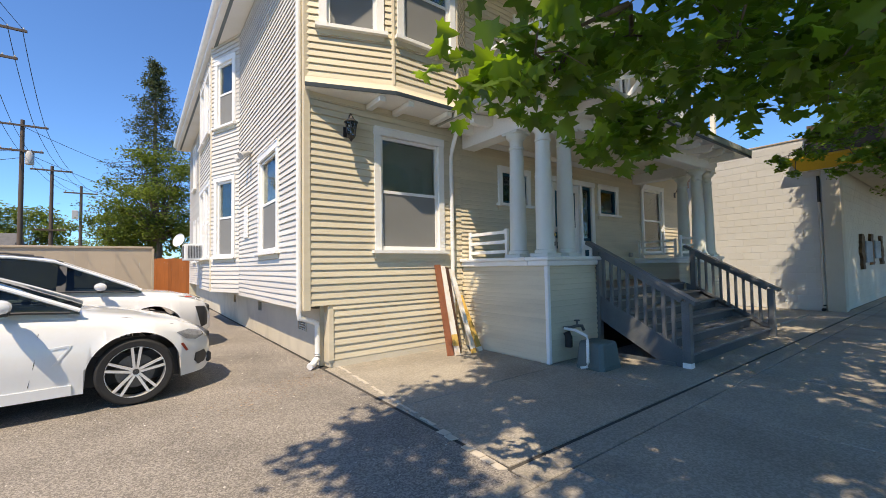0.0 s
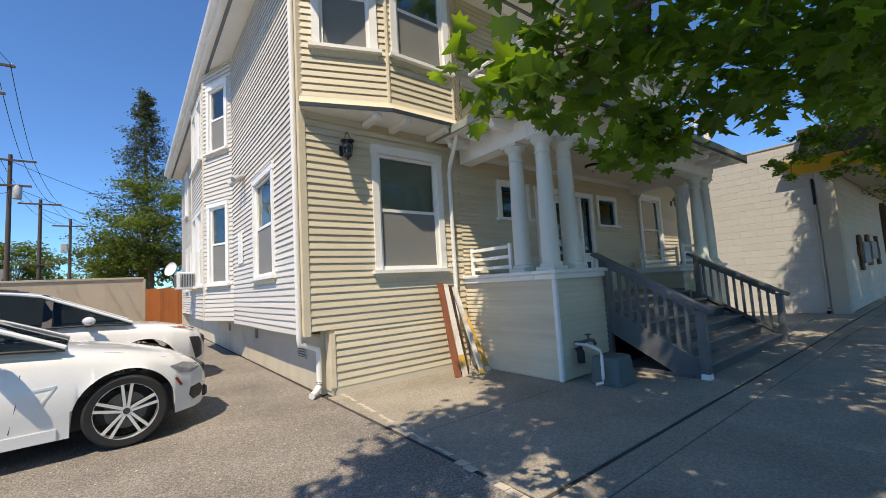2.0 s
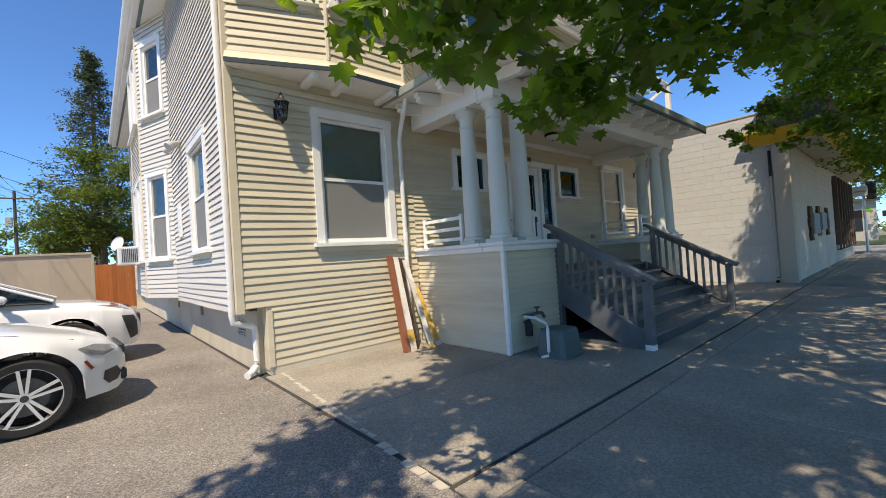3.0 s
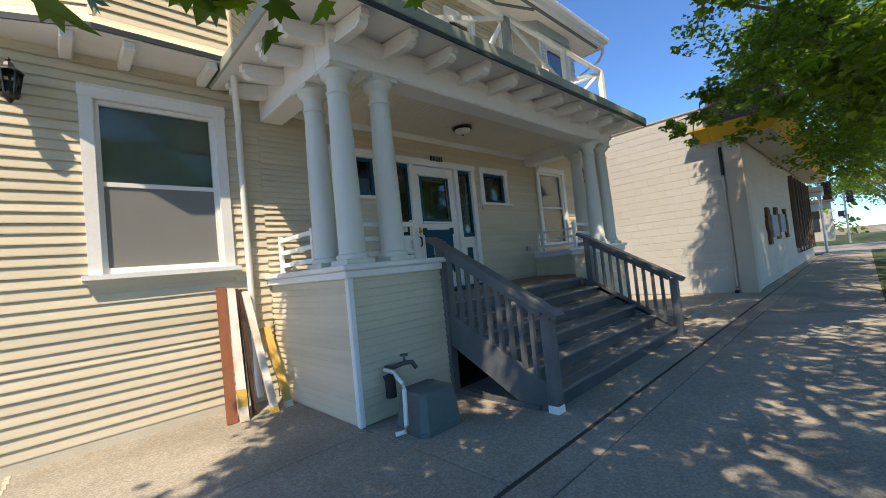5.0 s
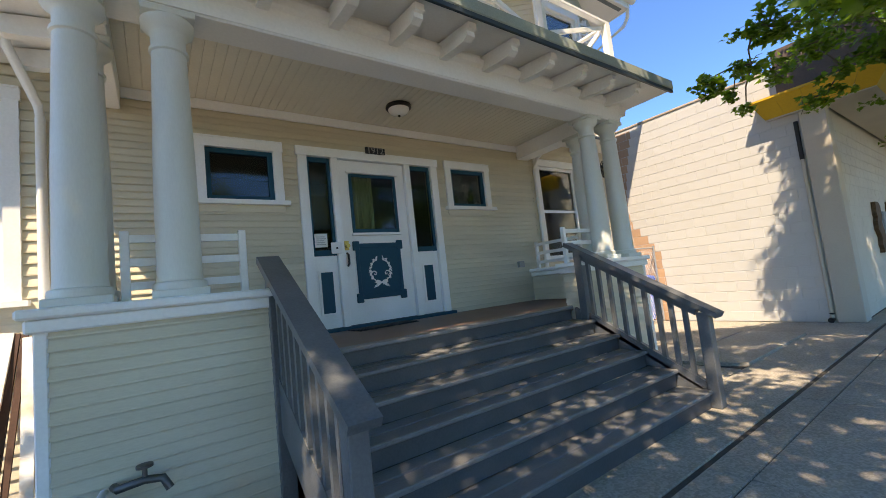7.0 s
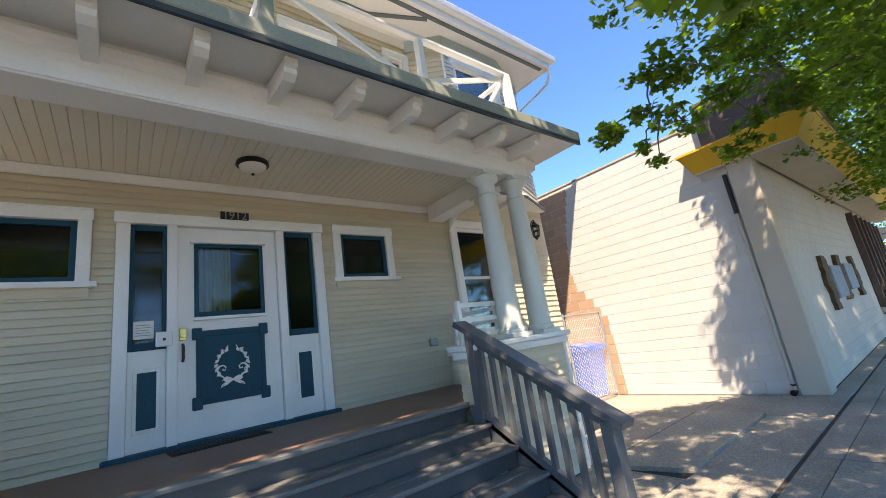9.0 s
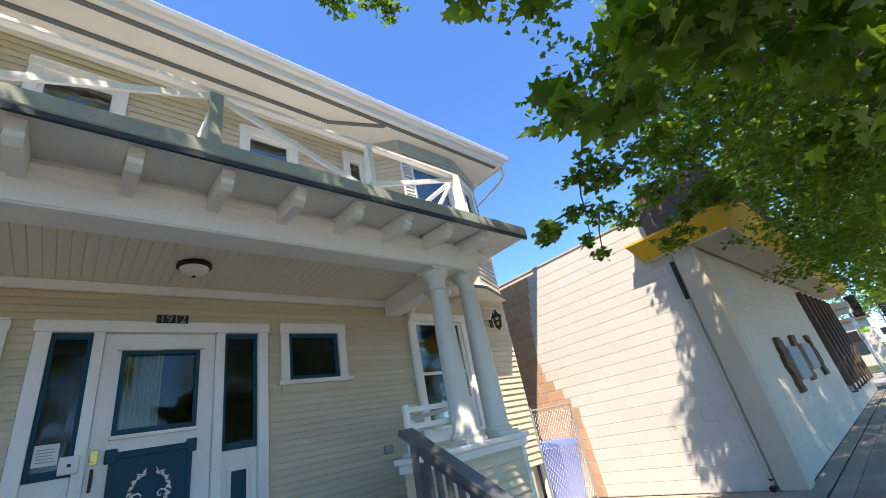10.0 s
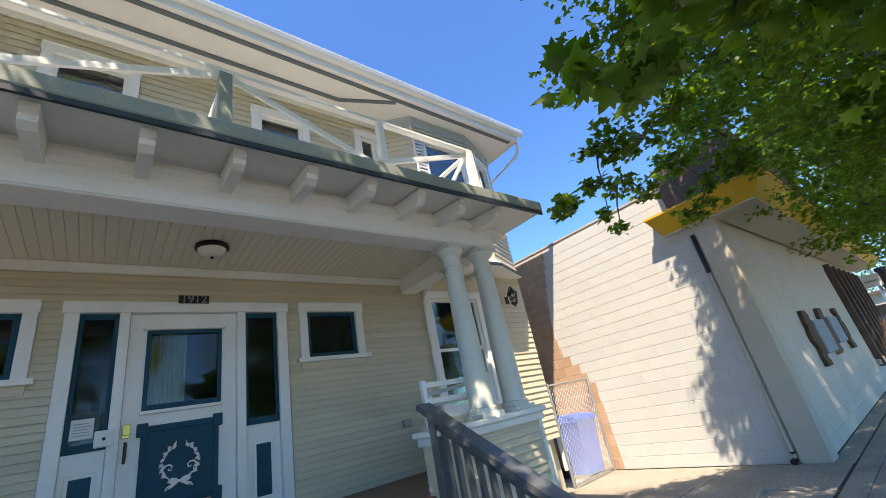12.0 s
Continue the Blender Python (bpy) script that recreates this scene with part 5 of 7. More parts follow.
# ---------------------------------------------------------------- pavement slabs
M_CRACK = material("joint_dirt", (0.06, 0.055, 0.05), 0.95, 0.3, 6, 60, 0.4)
pav = thing("pavement", Shape().box(-14, 0.20, -0.06, 33.0, 1.86, -0.012).box(1.98, 1.86, -0.06, 33.0, 3.0, -0.012).box(1.98, 3.0, -0.06, 14.5, 16.0, -0.012), M_CRACK, "shaded concrete pavement and apron with dirty joints", "pavement", "structure")
def slab(x0, y0, x1, y1, lift=0.0, tilt=0.0):
    s = Shape().box(x0 + 0.004, y0 + 0.004, -0.05, x1 - 0.004, y1 - 0.004, 0.0 + lift, 0.006)
    ob = part("slab", s, M_CONCRETE, pav)
xs = [-14, -12.2, -10.4, -8.6, -6.8, -5.0, -3.2, -1.4, 0.45, 2.35, 4.2, 6.05, 7.9, 9.75, 11.6, 13.45, 15.3, 17.15, 19.0, 20.85, 22.7, 24.55, 26.4, 28.25, 30.1, 31.5, 33.0]
for x0, x1 in zip(xs, xs[1:]):
    slab(x0, 0.22, x1, 1.72)
    if x0 > 2.3:
        slab(x0, 1.72, x1, 1.965)
slab(-14, 1.72, 2.0, 1.87)
slab(2.0, 1.72, 2.35, 1.965)
for a, b in ((2.03, 4.51), (4.51, 7.0), (7.0, 9.3)):
    slab(a, 2.0, b, 3.5 if a < 3 else 3.63)
slab(9.3, 2.0, 13.2, 2.67)
slab(13.2, 2.0, 14.52, 3.5, 0.004)
slab(9.3, 2.67, 10.62, 3.62)
# lifted slab with a broken edge
part("slab", Shape().prism([(10.63, 3.5, -0.05), (10.66, 3.25, -0.05), (10.72, 3.02, -0.05), (10.76, 2.84, -0.05), (10.83, 2.668, -0.05), (11.6, 2.67, -0.05), (13.19, 2.672, -0.05), (13.19, 3.5, -0.05)], (0, 0, 0.082)), M_CONCRETE, pav)
slab(2.03, 3.5, 4.51, 5.44)
slab(10.52, 3.52, 13.2, 5.44, 0.03)
slab(13.2, 3.5, 14.52, 5.44)
slab(10.6, 5.44, 14.52, 9.0)
for a in range(4):
    slab(14.52 + a * 4.0, 1.99, 18.52 + a * 4.0, 2.24)
# white strip along the drive's edge
strip = Shape()
rs_ = random.Random(9)
for k in range(30):
    y = 1.98 + 0.115 * k
    x = 1.985 + 0.0085 * k
    if rs_.random() < 0.2:
        continue
    w0, w1 = rs_.uniform(0.01, 0.035), rs_.uniform(0.01, 0.035)
    if k < 8:
        w0, w1 = w0 + 0.03, w1 + 0.03
    strip.prism([(x - w0, y + rs_.uniform(0, 0.03), -0.001), (x + rs_.uniform(0.005, 0.02), y, -0.001), (x + rs_.uniform(0.005, 0.02), y + 0.11, -0.001), (x - w1, y + 0.105, -0.001)], (0, 0, 0.007))
thing("painted_strip", strip, M_RENDER, "broken white painted strip along the driveway edge", "strip", "structure")

# loose stones and dry litter on the drive
rg = np.random.default_rng(5)
peb, lit = Shape(), Shape()
for _ in range(2200):
    x, y = rg.uniform(-5.5, 1.95), rg.uniform(1.9, 10.0)
    q = rg.uniform(0.004, 0.011) * (1.6 if rg.random() < 0.06 else 1)
    k = len(peb.v)
    a = rg.uniform(0, 6.28)
    ca, sa = math.cos(a) * q, math.sin(a) * q
    peb.v += [(x + ca, y + sa, 0.0), (x - sa, y + ca * 0.8, 0.0), (x - ca, y - sa, 0.0), (x + sa, y - ca * 0.8, 0.0), (x + sa * 0.2, y + ca * 0.2, q * 0.9)]
    peb.f += [(k, k + 1, k + 4), (k + 1, k + 2, k + 4), (k + 2, k + 3, k + 4), (k + 3, k, k + 4)]
for _ in range(900):
    t = rg.random()
    x, y = 1.85 - 1.2 * t * t + rg.normal(0, 0.26), 5.2 - 0.8 * t * t + rg.normal(0, 0.22)
    if x > 1.95:
        continue
    q, a = rg.uniform(0.005, 0.016), rg.uniform(0, 6.28)
    ca, sa = math.cos(a), math.sin(a)
    k = len(lit.v)
    lit.v += [(x + ca * q, y + sa * q, 0.003), (x - sa * q * 0.2, y + ca * q * 0.2, 0.006), (x - ca * q, y - sa * q, 0.003), (x + sa * q * 0.2, y - ca * q * 0.2, 0.004)]
    lit.f.append((k, k + 1, k + 2, k + 3))
thing("gravel", peb, material("loose_gravel", (0.36, 0.33, 0.30), 0.9, 0.2, 5, 60, 0.3, island=0.5), "loose pale gravel scattered on the asphalt", "gravel", "stuff")
thing("dry_litter", lit, material("dry_leaf_litter", (0.30, 0.19, 0.11), 0.9, 0.2, 5, 60, 0.2, island=0.4), "dry orange-brown leaf litter by the house corner", "litter", "stuff")

# ---------------------------------------------------------------- trees
LOBES = [(0.16, 0.06), (0.40, -0.04), (0.36, 0.17), (0.60, 0.33), (0.38, 0.40), (0.44, 0.63), (0.20, 0.56), (0.15, 0.74)]
STAR = [(0.34, 0.0), (0.24, 0.22), (0.56, 0.40), (0.26, 0.52)]
OVAL = [(0.2, 0.15), (0.3, 0.45), (0.2, 0.8)]


def leaf_cloud(name, parent, clumps, size, mat, seed, droop=0.5, half=OVAL):
    """Many small leaves in uneven clumps (x, y, z, radius, count) joined as one crown. half: one side of a leaf's outline."""
    r = np.random.default_rng(seed)
    base = [(0, 0)] + half + [(0, 1.0)] + [(-a, b) for a, b in half]
    k = len(half)
    f1 = list(range(0, k + 2))
    f2 = [0] + [k + 1] + list(range(2 * k + 1, k + 1, -1))
    base = np.array(base)
    pos = []
    for x, y, z, rad, cnt in clumps:
        cnt = int(cnt)
        nsub = max(3, cnt // 14)
        sub = r.normal(size=(nsub, 3))
        sub /= np.linalg.norm(sub, axis=1)[:, None]
        sub *= (r.random((nsub, 1)) ** 0.45) * rad
        sub[:, 2] *= 0.72
        pick = r.integers(0, nsub, cnt)
        p = sub[pick] + r.normal(size=(cnt, 3)) * np.array([0.16, 0.16, 0.09]) * min(1.0, rad / 0.45) * (size / 0.12)
        pos.append(p + (x, y, z))
    pos = np.vstack(pos)
    n = len(pos)
    az = r.random(n) * 2 * np.pi
    tilt = np.clip(r.normal(droop, 0.45, n), -0.5, 1.4)
    b = np.stack([np.cos(az) * np.cos(tilt), np.sin(az) * np.cos(tilt), -np.sin(tilt)], 1)
    roll = r.normal(0, 0.5, n)
    side = np.stack([-np.sin(az), np.cos(az), np.zeros(n)], 1)
    up = np.cross(side, b)
    up *= np.sign(up[:, 2:3] + 1e-9)
    a = side * np.cos(roll)[:, None] + up * np.sin(roll)[:, None]
    nn = np.cross(a, b)
    s = size * (0.65 + 0.6 * r.random(n))
    fold = np.abs(base[:, 0])[None, :, None] * 0.35 + (base[:, 1] ** 2)[None, :, None] * -0.15
    v = pos[:, None, :] + s[:, None, None] * (base[None, :, 0, None] * a[:, None, :] + base[None, :, 1, None] * b[:, None, :] + fold * nn[:, None, :])
    m = base.shape[0]
    verts = v.reshape(-1, 3)
    me = bpy.data.meshes.new(name)
    tot = len(f1) + len(f2)
    idx = (np.concatenate([f1, f2])[None, :] + (np.arange(n) * m)[:, None]).ravel()
    me.vertices.add(len(verts))
    me.vertices.foreach_set("co", verts.ravel())
    me.loops.add(len(idx))
    me.loops.foreach_set("vertex_index", idx)
    me.polygons.add(2 * n)
    starts = (np.array([0, len(f1)])[None, :] + (np.arange(n) * tot)[:, None]).ravel()
    me.polygons.foreach_set("loop_start", starts)
    me.update(calc_edges=True)
    me.materials.append(mat)
    ob = new(name, me)
    ob.parent = parent
    ob.matrix_parent_inverse = Matrix.Translation(parent.location).inverted()
    return ob


def street_tree(at, top, low, seed, label, leaves=0.115, near=()):
    """A maple: tapered trunk, limbs to the clumps, a leafy crown. top: crown clumps, low: hanging clumps, near: sprays of large leaves."""
    x, y = at
    t = empty("street_tree", (x, y, 0), label, "tree", group="street maples")
    r = random.Random(seed)
    fork = 2.3
    part("trunk", Shape().tube([(x, y, -0.05), (x + 0.02, y, 0.25), (x - 0.02, y + 0.02, 1.2), (x, y, fork), (x + 0.05, y - 0.03, fork + 1.2)], 0.24, 16, 0.13), M_BARK, t, smooth=True)
    br = Shape()
    stems = []
    for k in range(7):
        an = 2 * math.pi * k / 7 + r.uniform(-.3, .3)
        reach, rise = r.uniform(1.6, 2.6), r.uniform(1.6, 3.6)
        base = Vector((x, y, fork - 0.1 + 0.2 * k))
        path = [base, base + Vector((0.25 * reach * math.cos(an), 0.25 * reach * math.sin(an), 0.4 * rise)), base + Vector((0.6 * reach * math.cos(an + .15), 0.6 * reach * math.sin(an + .15), 0.72 * rise)), base + Vector((reach * math.cos(an), reach * math.sin(an), rise))]
        br.tube(path, 0.085, 8, 0.03)
        stems += [path[1].lerp(path[2], q) for q in (0, 0.5)] + [path[2].lerp(path[3], q) for q in (0, 0.5, 1)]
    for cx, cy, cz, rad, cnt in sorted(top + low + list(near), key=lambda q: (q[0] - x) ** 2 + (q[1] - y) ** 2 + (q[2] - 4) ** 2):
        b = Vector((cx, cy, cz))
        a = min(stems, key=lambda q: (q - b).length + (0.6 if q.z > b.z + 1.2 else 0))
        mid = a.lerp(b, 0.5) + Vector((r.uniform(-.12, .12), r.uniform(-.12, .12), 0.12 * (b - a).length))
        br.tube([a, mid, b], 0.012 + 0.006 * (b - a).length, 6, 0.005)
        stems.append(b)
        for _ in range(3):
            e = b + Vector((r.uniform(-1, 1), r.uniform(-1, 1), r.uniform(-0.6, 0.5))) * rad * 0.8
            br.tube([b, b.lerp(e, 0.5) + Vector((0, 0, 0.04)), e], 0.005, 4, 0.002)
    part("branchwork", br, M_BARK, t, smooth=True)
    leaf_cloud("crown", t, top, leaves, M_LEAF, seed, half=STAR)
    if low:
        leaf_cloud("low_foliage", t, low, leaves, M_LEAF, seed + 100, half=LOBES)
    if near:
        leaf_cloud("leaf_sprays", t, list(near), 0.135, M_LEAF, seed + 200, half=LOBES)
    return t


SUN_GAP = [((1.2, 1.15, 2.2), 0.55), ((1.75, 1.1, 2.5), 0.4), ((8.8, 1.1, 3.4), 0.5)]
# where the crowns' shade ends on the ground: x, y
SHADE_EDGE = [(0.2, 0.8), (0.84, 2.55), (1.37, 3.35), (2.25, 4.0), (2.8, 4.3), (3.7, 4.4), (4.3, 4.9), (5.0, 5.4), (6.5, 6.2), (12.0, 6.2), (12.8, 5.1), (13.3, 3.4), (14.6, 3.4), (16.0, 4.37), (17.5, 4.6)]


def shades(q, margin):
    """Whether a clump at q throws its shade inside the shaded ground."""
    k = q[2] / SUN_DIR.z
    gx, gy = q[0] - SUN_DIR.x * k, q[1] - SUN_DIR.y * k
    return gx - margin > SHADE_EDGE[0][0] and gy + margin < np.interp(gx - margin * 0.5, *zip(*SHADE_EDGE))


def roof_of_leaves(x0, x1, y0, y1, step, rad, count, seed, low=5.0, high=7.6):
    """Crown clumps spread evenly over a stretch of shaded ground, each up along the sun's way."""
    r = random.Random(seed)
    out = []
    for i in range(int((x1 - x0) / step)):
        for j in range(int((y1 - y0) / step)):
            g = Vector((x0 + step * (i + r.random()), y0 + step * (j + r.random()), 0))
            q = g + SUN_DIR * (r.uniform(low, high) / SUN_DIR.z)
            if not shades(q, rad * 0.55) or any((q - Vector(p)).cross(SUN_DIR).length < w for p, w in SUN_GAP):
                continue
            out.append((q.x, q.y, q.z, rad * r.uniform(0.8, 1.15), count))
    return out


def bough(pts, n, rad, count, seed, thin=1.0):
    """Clumps along a limb through pts, smaller to its tip."""
    r = random.Random(seed)
    p = [Vector(q) for q in pts]
    out = []
    for k in range(n):
        t = (k + 0.5) / n * (len(p) - 1)
        i = min(int(t), len(p) - 2)
        c = p[i].lerp(p[i + 1], t - i) + Vector((r.uniform(-1, 1), r.uniform(-1, 1), r.uniform(-0.7, 0.7))) * rad * 0.6
        f = 1 - (1 - thin) * (k + 0.5) / n
        out.append((c.x, c.y, c.z, rad * f, int(count * f)))
    return out


def dome(cx, cy, cz, rx, ry, rz, count, rad, leaves, seed):
    r = random.Random(seed)
    out = []
    while len(out) < count:
        p = Vector((r.uniform(-1, 1), r.uniform(-1, 1), r.uniform(-0.75, 1)))
        q = Vector((cx + p.x * rx, cy + p.y * ry, cz + p.z * rz))
        if any((q - Vector(g)).cross(SUN_DIR).length < w for g, w in SUN_GAP):
            continue
        if 0.35 < p.length < 1:
            out.append((cx + p.x * rx, cy + p.y * ry, cz + p.z * rz, rad * r.uniform(0.7, 1.25), leaves))
    return out


LOW_A = [(0.50, 1.02, 2.22, 0.13, 7), (0.98, 1.14, 2.08, 0.22, 26), (1.30, 1.18, 2.26, 0.34, 60), (1.62, 1.30, 2.30, 0.36, 60), (1.70, 0.95, 2.52, 0.42, 90), (2.10, 1.15, 2.60, 0.45, 90),
         (2.48, 1.40, 2.18, 0.30, 70), (2.75, 1.35, 2.30, 0.32, 60), (2.3, 0.72, 2.42, 0.42, 90), (2.9, 0.95, 2.72, 0.5, 110), (2.9, 0.45, 2.35, 0.42, 90), (3.4, 0.65, 2.75, 0.55, 130), (3.6, 1.25, 2.95, 0.5, 90),
         (3.3, 0.20, 2.75, 0.5, 110), (4.4, 0.75, 3.15, 0.65, 130), (4.6, 0.2, 3.0, 0.65, 130), (5.5, 0.6, 3.4, 0.7, 130), (1.3, 0.7, 2.75, 0.4, 70), (2.0, 0.4, 2.9, 0.5, 90)]
LOW_A = [(x + 0.12, y, z + 0.06, q, int(n * 1.5)) for x, y, z, q, n in LOW_A[2:]]
TOP_A = (dome(2.9, -2.2, 6.4, 4.4, 2.0, 2.6, 55, 1.0, 190, 5) + roof_of_leaves(0.2, 5.4, 0.6, 5.4, 0.50, 0.42, 320, 25) + roof_of_leaves(3.8, 7.0, 3.2, 6.0, 0.50, 0.40, 240, 29, 5.4, 7.6)
         + roof_of_leaves(5.4, 11.4, 1.2, 5.7, 0.60, 0.48, 200, 27, 6.0, 8.4))
street_tree((3.3, -1.0), TOP_A, LOW_A, 11, "leafy green street maple with low branches over the pavement")
FORK_B = (12.1, -0.8, 3.4)
LOW_B = (bough([(11.4, 0.9, 4.1), (10.9, 1.7, 3.95), (10.5, 2.2, 3.65), (10.35, 2.4, 3.30)], 9, 0.30, 120, 1, 0.55)
         + bough([(12.4, 1.0, 3.8), (12.0, 1.9, 3.9), (11.6, 2.4, 3.75), (11.5, 2.55, 3.25)], 7, 0.30, 110, 2, 0.5)
         + bough([FORK_B, (12.2, 0.6, 3.7), (12.5, 1.5, 3.5), (12.7, 2.0, 3.15)], 8, 0.42, 130, 3, 0.45)
         + bough([FORK_B, (13.2, 0.6, 3.5), (14.6, 0.9, 3.4), (16.0, 0.6, 3.2)], 9, 0.6, 150, 4)
         + bough([FORK_B, (11.2, 0.2, 3.6), (10.2, 0.6, 3.9), (9.4, 1.2, 4.3)], 9, 0.5, 160, 5, 0.8)
         + bough([FORK_B, (11.6, 0.6, 4.6), (11.4, 1.3, 4.9), (11.0, 1.8, 4.7)], 9, 0.6, 220, 6, 0.8)
         + bough([FORK_B, (12.6, 0.8, 4.8), (13.0, 1.4, 4.6), (13.2, 1.6, 4.3)], 9, 0.6, 220, 7, 0.9)
         + bough([(12.0, -0.2, 3.5), (13.0, 0.3, 3.05), (14.5, 0.5, 2.9), (16.2, 0.3, 2.8)], 10, 0.6, 260, 10)
         + bough([(11.0, -0.2, 6.0), (10.2, 0.6, 5.8), (9.8, 1.2, 5.3)], 8, 0.6, 200, 8, 0.9)
         + bough([(10.4, 0.6, 7.2), (9.2, 2.2, 6.6), (8.45, 3.0, 6.2)], 9, 0.34, 120, 9, 0.8))
NEAR_B = (bough([(10.6, -0.5, 3.2), (9.4, 0.1, 3.15), (8.7, 0.55, 3.05), (8.35, 0.95, 2.75)], 12, 0.30, 42, 21, 0.6)
          + bough([(9.8, -0.4, 3.4), (8.9, 0.0, 3.3), (8.3, 0.2, 3.1)], 8, 0.30, 44, 22)
          + bough([(10.4, -0.4, 2.9), (9.6, -0.1, 2.75), (9.1, 0.05, 2.6)], 7, 0.28, 40, 23)
          + bough([(9.6, 0.4, 4.4), (8.7, 1.0, 4.4), (8.2, 1.35, 4.2)], 7, 0.26, 34, 24, 0.7))
TOP_B = dome(12.4, -2.2, 6.0, 4.6, 2.2, 2.8, 80, 0.9, 330, 8) + roof_of_leaves(11.0, 13.6, 0.8, 4.6, 0.56, 0.46, 420, 18, 6.4, 8.6) + roof_of_leaves(13.6, 17.2, 1.2, 4.7, 0.46, 0.40, 460, 19, 6.2, 8.0)
street_tree((12.2, -1.0), TOP_B, LOW_B, 12, "tall leafy green street maple beside the pavement", 0.076, NEAR_B)
street_tree((21.0, -1.0), dome(20.8, -0.8, 5.4, 4.2, 3.0, 2.6, 60, 0.9, 150, 9) + roof_of_leaves(17.2, 25.0, 0.8, 4.4, 0.8, 0.7, 420, 33, 5.0, 7.0), [(17.2, 0.6, 3.5, 0.9, 130), (18.6, 0.8, 3.5, 0.9, 130), (20, 0.8, 3.3, 0.9, 130), (22, 0.6, 3.2, 1.0, 130), (24, 0.5, 3.4, 1.0, 130)], 13, "leafy green street maple further along the kerb")
street_tree((30.0, -1.2), dome(30, -0.9, 5.6, 4.0, 3.0, 2.6, 36, 0.9, 110, 10) + roof_of_leaves(25.0, 34.0, 0.8, 4.2, 1.0, 0.8, 200, 34, 5.0, 7.0), [(26.5, 0.4, 3.4, 1.0, 110), (28.5, 0.3, 3.2, 1.0, 110), (31, 0.3, 3.2, 1.0, 110), (33.5, 0.2, 3.4, 1.0, 110)], 14, "leafy green street maple further along the kerb")
for k, (x, y) in enumerate(((40.0, -1.4), (50.0, -1.5), (58.0, -2.0), (68.0, 3.5), (62.0, 9.0), (70, -2))):
    street_tree((x, y), dome(x, y, 6.2, 4.4, 4.0, 3.2, 34, 1.0, 60, 20 + k), [], 30 + k, "green tree across the junction", 0.2)

# far wooded skyline
rw = random.Random(3)
woods = empty("far_woods", (80, 20, 0), "hazy green belt of distant trees on the skyline", "woods", "stuff")
wc = []
for k in range(60):
    wc.append((82 + rw.uniform(-4, 8), -40 + 2.4 * k, rw.uniform(1.5, 7.5), 3.0, 60))
for k in range(60):
    wc.append((-60 + 2.6 * k, 92 + rw.uniform(-6, 6), rw.uniform(1.5, 7.0), 3.0, 60))
leaf_cloud("crown", woods, wc, 0.9, M_LEAF_FAR, 77, 0.4)

# ---------------------------------------------------------------- cars
def lpart(name, shape, mat, parent, label="", smooth=False):
    ob = new(name, shape.mesh(name, mat, smooth))
    ob.parent = parent
    return tagged(ob, label)


M_CARWHITE = material("white_car_paint", (0.74, 0.75, 0.75), 0.22, 0.02, 1, 30, 0, coat=0.6, spec=0.5)
M_TYRE = material("tyre_rubber", (0.022, 0.022, 0.023), 0.8, 0.2, 8, 60, 0.3)
M_ALLOY = material("alloy", (0.72, 0.71, 0.70), 0.38, 0.08, 5, 60, 0, metal=0.45)
M_DISC = material("brake_disc", (0.12, 0.12, 0.12), 0.4, 0.2, 5, 60, 0, metal=0.7)
M_CARGLASS = glass_material("car_glass", (0.22, 0.27, 0.26))
M_CABIN = material("dark_cabin_cloth", (0.03, 0.03, 0.035), 0.8, 0.2, 6, 80, 0.1)
M_HEAD = material("headlight_lens", (0.25, 0.26, 0.27), 0.06, 0.35, 14, 60, 0, spec=0.8, coat=0.8)
M_AMBER = material("red_reflector", (0.35, 0.05, 0.03), 0.2, 0.1, 10, 60, 0)
M_GREYPL = material("dark_grey_plastic", (0.04, 0.042, 0.045), 0.5, 0.1, 8, 60, 0.1)


